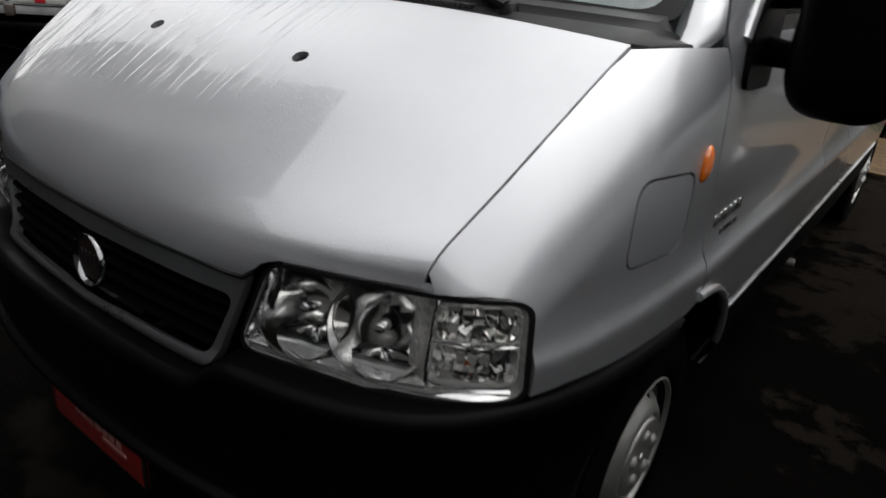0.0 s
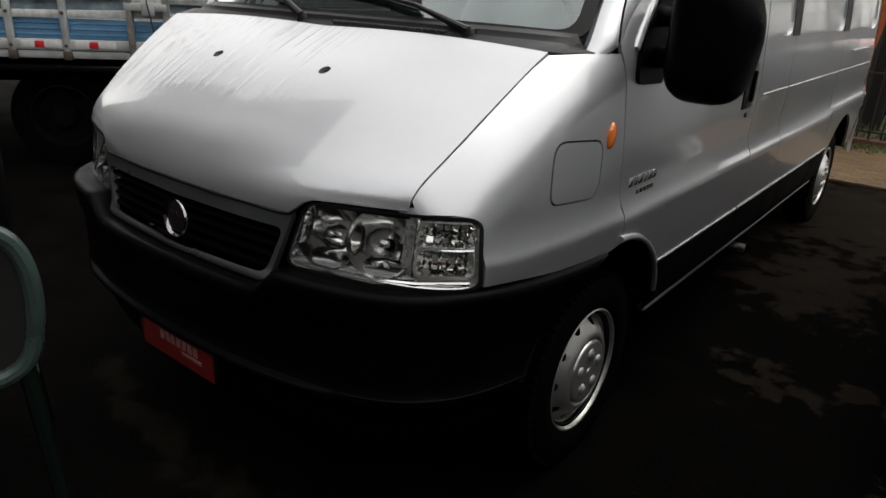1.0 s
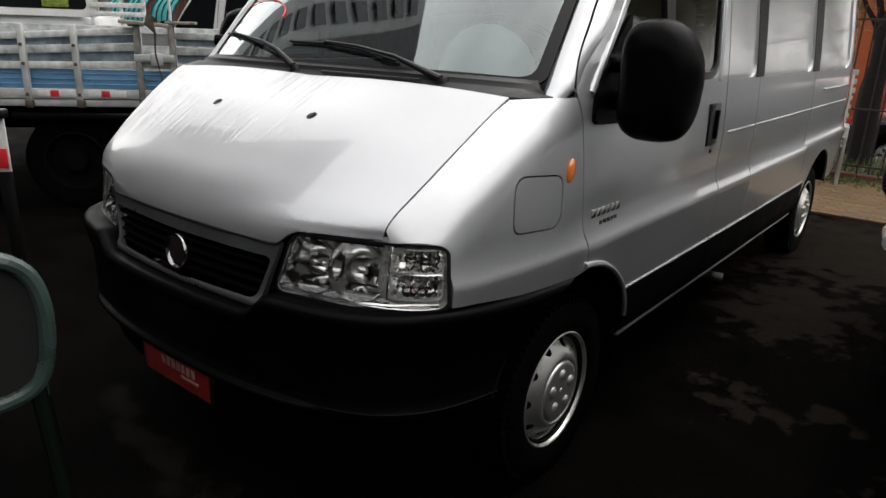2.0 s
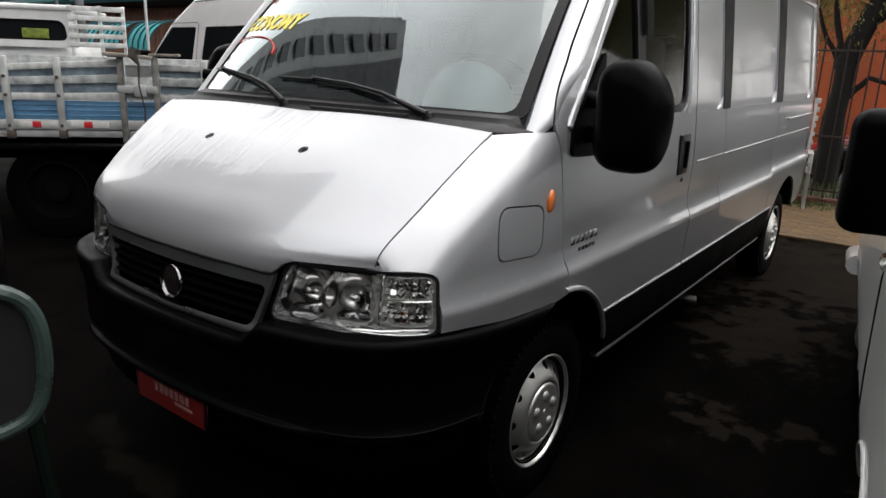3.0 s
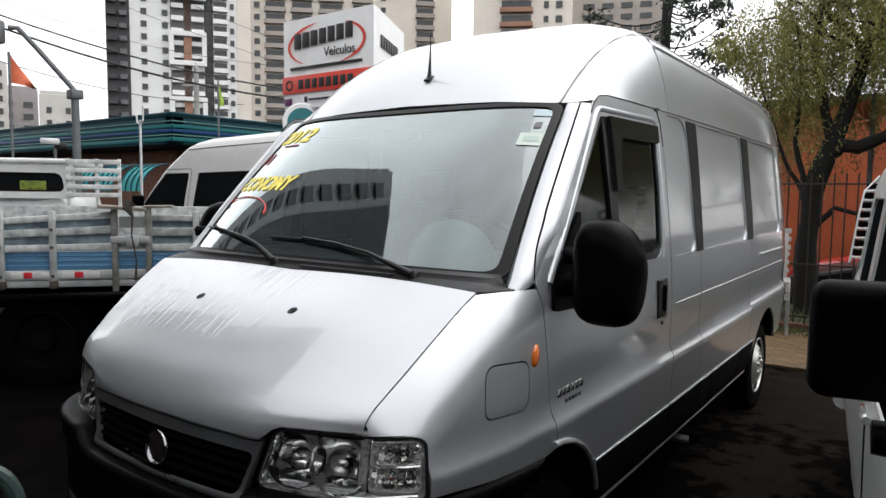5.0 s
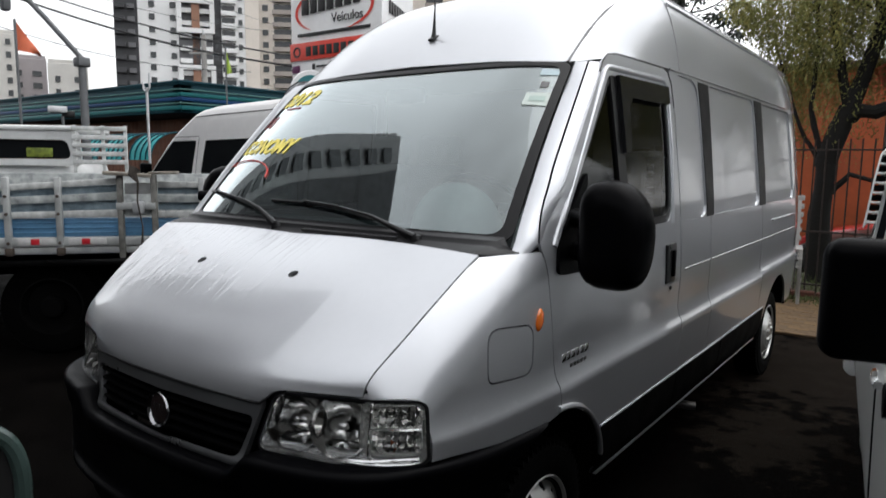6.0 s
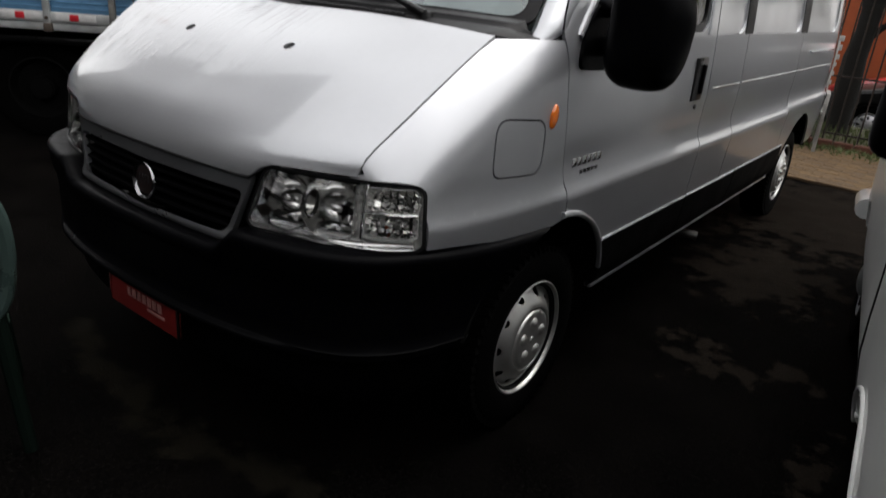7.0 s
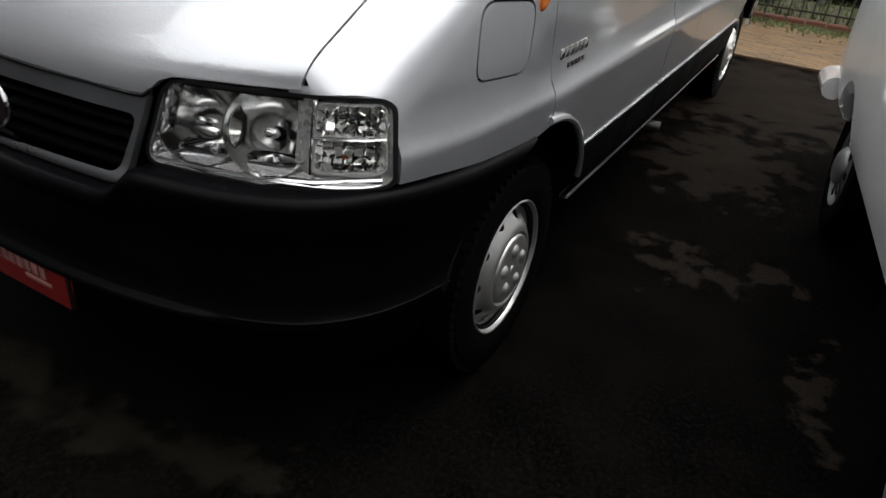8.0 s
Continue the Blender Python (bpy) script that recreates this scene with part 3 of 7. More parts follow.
# roof
roof_x = curve([0, 0.45, 0.7, 0.80, 0.86, 0.93, 1.0], [0, 0.46, 0.70, 0.785, 0.828, 0.870, 0.890])
roof_z = curve([0, 0.45, 0.7, 0.80, 0.86, 0.93, 1.0], [2.575, 2.558, 2.505, 2.450, 2.370, 2.22, 2.084])
nose_x = curve([0, 0.5, 0.8, 0.9, 1.0], [0, 0.44, 0.765, 0.845, 0.890])
nose_y = curve([0, 0.5, 0.8, 0.9, 1.0], [1.366, 1.392, 1.452, 1.495, 1.60])
nose_z = curve([0, 0.5, 0.8, 0.9, 1.0], [2.062, 2.055, 2.038, 2.046, 2.060])


def roof(u, t):
    """u: across from -1 to 1; t: 0 to 1 up the nose, 1 to 2 to the rear."""
    a, s = abs(u), 1 if u >= 0 else -1
    e = Vector((nose_x(a), nose_y(a), nose_z(a)))
    if t <= 1:
        q = Vector((roof_x(a), 2.45, roof_z(a)))
        g = 1 - (1 - t) ** 2.3
        p = Vector((e.x + (q.x - e.x) * g, e.y + (q.y - e.y) * t, e.z + (q.z - e.z) * g))
    else:
        y = 2.45 + (t - 1) * 3.09
        p = Vector((roof_x(a) * (half_width(y) if y > 4.6 else 1.0), y, roof_z(a) - 0.035 * (t - 1) * (1 - a**8) - 0.25 * max(t - 1.93, 0)))
    return (s * p.x, p.y, p.z)


def up(p):
    return Vector((p.x * 0.8, -0.1, 1))


sheet("roof", [(-1, 0), (1, 0), (1, 2), (-1, 2)], [], roof, up, silver, van, steps(-1, 1, 0.035), steps(0, 1, 0.05) + [1.0] + steps(1, 2, 0.2), 0.02)
for s in (1, -1):
    part("roof_groove", tube([tuple(Vector(roof(s * 0.775, t)) + Vector((0, 0, -0.002))) for t in (0.0, 0.15, 0.3, 0.5, 0.7, 0.9, 1.0, 1.3, 1.9)], 0.007, 6), mat("groove_grey", (0.24, 0.24, 0.245), 0.6), van)
    part("roof_gutter", tube([(s * (side_x(y, 2.08) + 0.0), y, 2.082) for y in (2.2, 3, 4, 5, 5.5)], 0.007, 6), silver, van)
for s in (1, -1):
    # grey line painted where the reflection changes at the roof cap's edge
    part("cap_edge_line", tube([tuple(Vector(roof(s * u, 0.86 + 0.02 * u)) + Vector((s * 0.001, 0, 0))) for u in (0.76, 0.80, 0.84, 0.88, 0.92, 0.96, 1.0)], 0.004, 6), mat("edge_line_grey", (0.34, 0.34, 0.345), 0.6), van)
    part("roof_rail", tube([roof(s * 0.83, t) for t in (0.90, 1.0, 1.2, 1.5, 1.8, 1.95)], 0.009, 8), silver, van)
ant = Vector(roof(0.02, 0.13)) + Vector((0, 0, 0.004))
mast = part("antenna", tube([ant, ant + Vector((0, 0.004, 0.03)), ant + Vector((0, 0.008, 0.11)), ant + Vector((0, 0.012, 0.23))], [0.013, 0.009, 0.004, 0.002], 8), trim_black, van)
part("antenna_foot", boxed(ant, (0.032, 0.055, 0.014), 0.005, pose(0, 0, 0, 28)), trim_black, mast)
# rear wall
part("rear_wall", boxed((0, 5.52, 1.29), (1.70, 0.03, 1.58), 0.01), silver, van)
cap = bmesh.new()
cap.faces.new([cap.verts.new(Vector(roof(-1 + 2 * k / 40, 1.995)) + Vector((0, -0.004, -0.004))) for k in range(41)])
bmesh.ops.solidify(cap, geom=cap.faces[:], thickness=0.01)
part("roof_end", cap, silver, van)

# front: grille, lamps, bumper
front_y = curve([0, 0.3, 0.46, 0.6, 0.75, 0.85, 0.90, 0.935, 0.96], [0.076, 0.092, 0.112, 0.143, 0.195, 0.250, 0.298, 0.36, 0.42])


def face(x, z, back=0.0):
    return (x, front_y(abs(x)) + (z - 0.82) * 0.12 + back, z)


def forward(p):
    return Vector((p.x * 0.3, -1, 0))


g_out = rounded([(-0.405, 0.750), (0.405, 0.750), (0.475, 0.955), (-0.475, 0.955)], [0.05, 0.05, 0.02, 0.02])
g_in = rounded([(-0.393, 0.774), (-0.10, 0.770), (-0.07, 0.762), (0.07, 0.762), (0.10, 0.770), (0.393, 0.774), (0.446, 0.904), (-0.446, 0.904)], [0.035, 0.02, 0.02, 0.02, 0.02, 0.035, 0.02, 0.02])
sheet("grille_frame", g_out, [g_in], lambda x, z: (x, face(x, z)[1] - 0.006 - 0.012 * math.exp(-(((z - 0.760) / 0.02) ** 2)), z), forward, mat("satin_silver_frame", (0.15, 0.153, 0.16), 0.34, 0.75, coat=0.4, var=0.05), van, steps(-0.5, 0.5, 0.04), steps(0.74, 0.96, 0.01), 0.02, "satin silver grille frame")
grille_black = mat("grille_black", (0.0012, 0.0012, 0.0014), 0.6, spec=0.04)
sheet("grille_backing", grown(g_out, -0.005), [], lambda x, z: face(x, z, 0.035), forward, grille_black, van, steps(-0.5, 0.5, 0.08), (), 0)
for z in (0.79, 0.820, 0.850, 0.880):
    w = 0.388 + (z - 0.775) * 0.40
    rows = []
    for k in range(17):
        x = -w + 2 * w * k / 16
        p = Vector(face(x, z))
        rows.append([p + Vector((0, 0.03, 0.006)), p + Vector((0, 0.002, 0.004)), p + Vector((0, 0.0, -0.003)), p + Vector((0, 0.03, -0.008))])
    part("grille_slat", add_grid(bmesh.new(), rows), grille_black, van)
badge_at = pose(0.0, 0.086, 0.832, 90 - 6, 0, 0)
disc = part("badge", add_revolve(bmesh.new(), [(0.0, 0.010), (0.035, 0.009), (0.050, 0.006), (0.052, -0.02)], badge_at, 32), mat("badge_dark_red", (0.010, 0.005, 0.005), 0.4, 0.0), van)
part("badge_ring", add_revolve(bmesh.new(), [(0.049, 0.006), (0.052, 0.012), (0.056, 0.015), (0.059, 0.010), (0.060, 0.0), (0.060, -0.03)], badge_at, 40), mat("dark_chrome", (0.30, 0.30, 0.31), 0.12, 1.0), disc)
bars = bmesh.new()
for k in range(4):
    add_box(bars, badge_at @ Vector((-0.024 + 0.016 * k, 0.0, 0.008)), (0.005, 0.006, 0.04), 0.002)
part("badge_bars", finish(bars), mat("badge_grey", (0.03, 0.03, 0.032), 0.4, 0.6), disc)


reflector_mat = mat("lamp_reflector", (0.88, 0.88, 0.87), 0.11, 1.0, var=0.04, rough_var=0.02)


def lamp_set(s):
    shell = rounded([(0.447, 0.806), (0.70, 0.803), (0.922, 0.812), (0.911, 0.995), (0.70, 0.993), (0.502, 0.985)], [0.03, 0.0, 0.02, 0.035, 0.0, 0.06])
    clear = rounded([(0.453, 0.811), (0.70, 0.808), (0.917, 0.818), (0.906, 0.988), (0.70, 0.986), (0.507, 0.979)], [0.03, 0.0, 0.02, 0.03, 0.0, 0.055])

    def f(x, z, back=0.0):
        slope = (front_y(x + 0.004) - front_y(x - 0.004)) / 0.008
        ln = math.hypot(slope, 1)
        return (s * (x - slope / ln * back), front_y(x) + (z - 0.82) * 0.12 + back / ln, z)

    lamp = sheet("headlamp", shell, [clear], lambda x, z: f(x, z, 0.001), forward, trim_black, van, steps(0.44, 0.94, 0.03), (), 0.004, "clear headlamp with chrome reflectors and black surround")
    sheet("lens", grown(clear, 0.004), [], lambda x, z: f(x, z, 0.003), forward, lens_glass, lamp, steps(0.44, 0.94, 0.02), steps(0.8, 1.0, 0.03), 0)
    sheet("lamp_back", shell, [], lambda x, z: f(x, z, 0.07 + 0.06 * min(max((0.83 - x) / 0.05, 0.0), 1.0)), forward, mat("lamp_housing", (0.62, 0.62, 0.61), 0.25, 0.7), lamp, steps(0.44, 0.94, 0.012), (), 0)
    rim_mat = chrome
    loop = clear + clear[:1]
    wall_rows = [[f(x, z, d) for x, z in loop] for d in (0.004, 0.012, 0.07)]
    part("lamp_wall", add_grid(bmesh.new(), wall_rows), mat("lamp_bezel", (0.85, 0.85, 0.84), 0.3, 0.15), lamp)
    ledge = []
    for k in range(25):
        x = 0.468 + (0.906 - 0.468) * k / 24
        ledge.append([f(x, 0.814, 0.005), f(x, 0.820, 0.008), f(x, 0.833, 0.020), f(x, 0.847, 0.040), f(x, 0.850, 0.066)])
    part("chrome_strip", add_grid(bmesh.new(), ledge if s > 0 else ledge[::-1]), rim_mat, lamp)
    strip2 = [(0.462, 0.822), (0.474, 0.822), (0.519, 0.970), (0.508, 0.974)]
    sheet("chrome_strip", strip2, [], lambda x, z: f(x, z, 0.014), forward, rim_mat, lamp, steps(0.46, 0.54, 0.02), steps(0.82, 0.98, 0.03), 0.03)
    for cx, r, tilt in ((0.562, 0.088, -22), (0.704, 0.088, -30)):
        m = Matrix.Translation(f(cx, 0.902, 0.03)) @ Euler((radians(68), 0, radians(s * -tilt))).to_matrix().to_4x4() @ Matrix.Scale(1.0, 4)
        prof = [(r * q, -(0.085 if cx < 0.6 else 0.070) * (1 - q**2.4)) for q in (0.0, 0.15, 0.3, 0.45, 0.6, 0.75, 0.9, 1.0)] + [(r * 1.01, -0.02)]
        cup = part("reflector", add_revolve(bmesh.new(), prof, m, 48), reflector_mat, lamp)
        part("reflector_ring", add_revolve(bmesh.new(), [(r * 0.995, 0.001), (r * 1.0, 0.003), (r * 1.008, 0.003), (r * 1.015, 0.0)], m, 40), mat("lamp_ring_grey", (0.10, 0.10, 0.10), 0.3, 0.5), cup)
        part("bulb", add_revolve(bmesh.new(), [(0, 0.0), (0.009, -0.004), (0.011, -0.02), (0.011, -0.055)], m, 12), chrome, cup)
    sheet("lamp_divider", [(0.755, 0.832), (0.795, 0.832), (0.795, 0.984), (0.755, 0.982)], [], lambda x, z: f(x, z, 0.018 + 0.8 * max(0.785 - x, 0)), forward, mat("lamp_grey", (0.66, 0.66, 0.65), 0.3, 0.4), lamp, steps(0.75, 0.8, 0.01), (), 0)
    cell = rounded([(0.790, 0.838), (0.912, 0.836), (0.902, 0.980), (0.790, 0.978)], 0.02)
    holes = [rounded([(0.796, 0.844), (0.910, 0.842), (0.906, 0.906), (0.796, 0.906)], 0.014), rounded([(0.796, 0.915), (0.906, 0.915), (0.901, 0.975), (0.796, 0.973)], 0.014)]
    sheet("indicator_frame", cell, holes, lambda x, z: f(x, z, 0.012), forward, mat("pale_chrome", (0.85, 0.85, 0.84), 0.3, 0.3), lamp, steps(0.78, 0.9, 0.02), (), 0.05)
    bm = bmesh.new()
    rng = random.Random(4)
    for i in range(8):
        for j in range(8):
            x, z = 0.802 + i * 0.0170, 0.850 + j * 0.0165
            p = Vector(f(x, z, 0.024))
            m = Matrix.Translation(p) @ Euler((rng.uniform(-1.15, -0.4), rng.uniform(-0.5, 0.5), rng.uniform(-0.6, 0.6) + s * math.atan((front_y(x + 0.004) - front_y(x - 0.004)) / 0.008))).to_matrix().to_4x4()
            add_box(bm, (0, 0, 0), (0.0165, 0.006, 0.019), 0, m)
    part("indicator_reflector", finish(bm, False), reflector_mat, lamp, sharp=0)
    part("indicator_bar", tube([f(x, 0.9105, 0.008) for x in (0.793, 0.82, 0.85, 0.88, 0.904)], 0.004, 8), chrome, lamp)
    part("indicator_bar", tube([f(0.792 - 0.002 * k * (4 - k) / 4, 0.838 + 0.036 * k, 0.008) for k in range(5)], 0.004, 8), chrome, lamp)
    trim = [(0.511, 0.972), (0.488, 0.900), (0.464, 0.826), (0.475, 0.817), (0.58, 0.8155), (0.70, 0.815), (0.80, 0.819), (0.906, 0.825)]
    part("bezel_trim", tube([f(x, z, 0.013) for x, z in trim], 0.0085, 10), chrome, lamp)
    part("indicator_bulb", add_revolve(bmesh.new(), [(0, 0.012), (0.007, 0.009), (0.009, 0)], Matrix.Translation(f(0.85, 0.872, 0.030)) @ pose(0, 0, 0, 90), 12), mat("amber_bulb", (0.30, 0.07, 0.03), 0.2), lamp)


lamp_set(1)
lamp_set(-1)

# bumper: a profile swept round the front
plan = [(0, 0.015), (0.18, 0.019), (0.36, 0.034), (0.52, 0.062), (0.66, 0.096), (0.78, 0.152), (0.865, 0.232), (0.918, 0.32), (0.952, 0.42), (0.978, 0.55), (0.990, 0.70), (0.995, 0.9)]
acc = [0.0]
for (ax, ay), (bx, by) in zip(plan, plan[1:]):
    acc.append(acc[-1] + math.hypot(bx - ax, by - ay))
plan_x, plan_y = curve(acc, [p[0] for p in plan]), curve(acc, [p[1] for p in plan])


def bumper_top(x, y):
    k = min(max((abs(x) - 0.40) / 0.075, 0), 1)
    k = k * k * (3 - 2 * k)
    return 0.748 + (0.808 - 0.748) * k - 0.028 * min(max((y - 0.3) / 0.5, 0), 1)


def bumper_row(kind, off, z, n=44):
    """One line round the bumper; what stands proud low down runs out towards the wheel."""
    end = acc[-1]
    zz = z if kind == "z" else 0.79 + z
    lim = WHEEL_Y - math.sqrt(max(ARCH**2 - (zz - WHEEL_Z) ** 2, 0.0036))
    for q in np.linspace(0, acc[-1], 200):
        if plan_y(q) >= lim:
            end = q
            break
    pts = []
    for k in range(n + 1):
        q = end * k / n
        x, y = plan_x(q), plan_y(q)
        dx, dy = plan_x(q + 0.004) - plan_x(q - 0.004), plan_y(q + 0.004) - plan_y(q - 0.004)
        ln = math.hypot(dx, dy)
        nx, ny = (dy / ln, -dx / ln) if q > 0.004 else (0, -1)
        top = bumper_top(x, y)
        pz = z if kind == "z" else top + z
        if kind == "z" and z > top - 0.05:
            pz = top - 0.05
        out = off
        if kind == "z" and off > 0 and z < 0.6:
            f = min(max((q - 0.52) / 0.26, 0.0), 1.0)
            out = off + (-0.010 - off) * f * f * (3 - 2 * f)
        pts.append((x + nx * out, y + ny * out, pz))
    return [(-x, y, z) for x, y, z in pts[:0:-1]] + pts


rows = [bumper_row("top", -0.09, -0.006), bumper_row("top", -0.03, 0.0), bumper_row("top", -0.008, 0.002), bumper_row("top", 0.004, -0.003), bumper_row("top", 0.011, -0.012), bumper_row("top", 0.012, -0.022), bumper_row("top", 0.008, -0.035)]
rows += [bumper_row("z", o, z) for z, o in ((0.715, 0.002), (0.70, -0.006), (0.65, -0.010), (0.60, -0.010), (0.560, -0.010), (0.516, -0.009), (0.513, -0.004), (0.510, 0.006), (0.507, 0.010), (0.502, 0.012), (0.495, 0.011), (0.488, 0.004), (0.482, -0.015), (0.478, -0.045), (0.40, -0.055), (0.33, -0.07), (0.30, -0.10), (0.295, -0.2))]
part("bumper", add_grid(bmesh.new(), rows), black_plastic, van, "textured black plastic bumper", 60)
# the red plate
plate = part("front_plate", boxed((0.012, 0.040, 0.436), (0.40, 0.008, 0.128), 0.003, pose(0, 0, 0, -3)), red_plate, van, "red plate with pale lettering bars")
rim = bmesh.new()
for c, s in (((0.012, 0.032, 0.500), (0.40, 0.008, 0.006)), ((0.212, 0.033, 0.436), (0.006, 0.008, 0.13)), ((-0.188, 0.033, 0.436), (0.006, 0.008, 0.13))):
    add_box(rim, c, s, 0.001)
part("plate_rim", finish(rim), chrome, plate)
plate_print = mat("plate_print", (0.26, 0.12, 0.11), 0.5)
for k in range(7):
    part("plate_bar", boxed((-0.070 + 0.030 * k, 0.0335, 0.442), (0.021, 0.002, 0.032), 0.0005), plate_print, plate)
part("plate_bar", boxed((0.085, 0.0345, 0.412), (0.10, 0.002, 0.012), 0.0005), plate_print, plate)

# side repeater, door handle, model badge
p = Vector((side_x(0.83, 1.135), 0.83, 1.135))
bm = bmesh.new()
bmesh.ops.create_uvsphere(bm, u_segments=20, v_segments=12, radius=1.0, matrix=Matrix.Translation(p) @ pose(0, 0, 0, -10, 0, 0) @ Matrix.Diagonal((0.014, 0.019, 0.038, 1)))
part("side_repeater", finish(bm), orange_lens, van, "orange indicator lens on the wing")
for s in (1, -1):
    y, z = 2.075, 1.178
    x = side_x(y, z)
    h = part("door_handle", boxed((s * x, y, z), (0.018, 0.13, 0.185), 0.0085), trim_black, van, "black recessed door handle")
    part("handle_grip", boxed((s * (x + 0.014), y + 0.01, z), (0.016, 0.028, 0.125), 0.006), black_plastic, h)
    part("lock_barrel", add_revolve(bmesh.new(), [(0, 0.006), (0.009, 0.006), (0.012, 0)], Matrix.Translation((s * side_x(2.09, 1.06), 2.09, 1.06)) @ pose(0, 0, 0, 0, s * 90, 0), 12), trim_black, van)
bm = bmesh.new()
for k, w in enumerate((0.03, 0.024, 0.03, 0.02, 0.028, 0.03)):
    y = 1.015 + 0.036 * k
    add_box(bm, (side_x(y, 0.963) + 0.001, y, 0.966), (0.004, w, 0.028), 0.0015)
part("model_badge", finish(bm), chrome, van, "chrome model lettering as plain bars")
bm = bmesh.new()
for k in range(5):
    y = 1.07 + 0.028 * k
    add_box(bm, (side_x(y, 0.93) + 0.001, y, 0.928), (0.004, 0.02, 0.014), 0.001)
part("model_badge", finish(bm), mat("badge_lettering_dark", (0.05, 0.05, 0.052), 0.3, 0.5), van)


# wheels
def wheel(cx, cy, side):
    """side: 1 where the outer face looks along +x."""
    m = Matrix.Translation((cx, cy, WHEEL_Z)) @ Euler((0, radians(90 * side), 0)).to_matrix().to_4x4()
    tyre_prof = [(0.19, -0.175), (0.22, -0.185), (0.27, -0.19), (0.312, -0.180), (0.330, -0.155), (0.335, -0.10), (0.335, -0.05), (0.330, -0.022), (0.312, 0.002), (0.27, 0.012), (0.225, 0.006), (0.205, -0.004), (0.19, -0.02)]
    w = part("wheel", add_revolve(bmesh.new(), [(0.19, -0.17), (0.20, -0.02), (0.195, -0.01), (0.185, -0.062), (0.10, -0.062), (0.0, -0.062)], m, 40), trim_black, van, "steel wheel with silver plastic cover")
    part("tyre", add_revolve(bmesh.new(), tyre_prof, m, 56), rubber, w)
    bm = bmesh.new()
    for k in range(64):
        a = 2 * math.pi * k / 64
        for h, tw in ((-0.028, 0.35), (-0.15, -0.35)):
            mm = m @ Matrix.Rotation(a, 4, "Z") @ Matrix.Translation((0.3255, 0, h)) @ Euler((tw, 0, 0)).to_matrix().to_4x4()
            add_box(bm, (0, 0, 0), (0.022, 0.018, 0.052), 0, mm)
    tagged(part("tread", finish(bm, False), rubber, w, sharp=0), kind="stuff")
    # a dished cover: flat hub with domed nuts, a ring groove, a cone down to the ventilation holes, and a raised rim
    depth = curve([0.0, 0.095, 0.108, 0.113, 0.118, 0.126, 0.155, 0.174, 0.184, 0.191, 0.203, 0.210, 0.214], [0.018, 0.017, 0.013, -0.004, 0.012, 0.011, -0.010, -0.027, -0.030, -0.027, -0.004, 0.005, 0.001])
    outer = [(2 * math.pi * k / 60, 0.012) for k in range(61)] + [(2 * math.pi * k / 60, 0.214) for k in range(60, -1, -1)]
    holes = [circle(2 * math.pi * (k + 0.5) / 10, 0.168, 0.105, 0.0150, 14) for k in range(10)]
    cover = sheet("wheel_cover", outer, holes, lambda a, b: tuple(m @ Vector((b * math.cos(a), b * math.sin(a), depth(b)))), lambda p: Vector((side, 0, 0)), cover_silver, w, steps(0, 2 * math.pi, math.pi / 30), [0.03, 0.05, 0.07, 0.085, 0.095, 0.102, 0.108, 0.1105, 0.113, 0.1155, 0.118, 0.122, 0.126, 0.133, 0.142, 0.150, 0.158, 0.164, 0.170, 0.176, 0.182, 0.186, 0.190, 0.194, 0.198, 0.203, 0.206, 0.210, 0.212], 0.003)
    part("cover_cap", add_revolve(bmesh.new(), [(0, 0.021), (0.012, 0.020), (0.013, 0.012)], m, 16), cover_silver, cover)
    for k in range(5):
        a = 2 * math.pi * (k + 0.5) / 5
        mm = m @ Matrix.Translation((0.063 * math.cos(a), 0.063 * math.sin(a), 0.016))
        part("wheel_bolt", add_revolve(bmesh.new(), [(0, 0.013), (0.009, 0.012), (0.016, 0.008), (0.022, 0.0), (0.024, -0.004)], mm, 16), cover_silver, cover)


for sx in (1, -1):
    wheel(sx * 0.945, WHEEL_Y, sx)
    wheel(sx * 0.935, REAR_Y, sx)


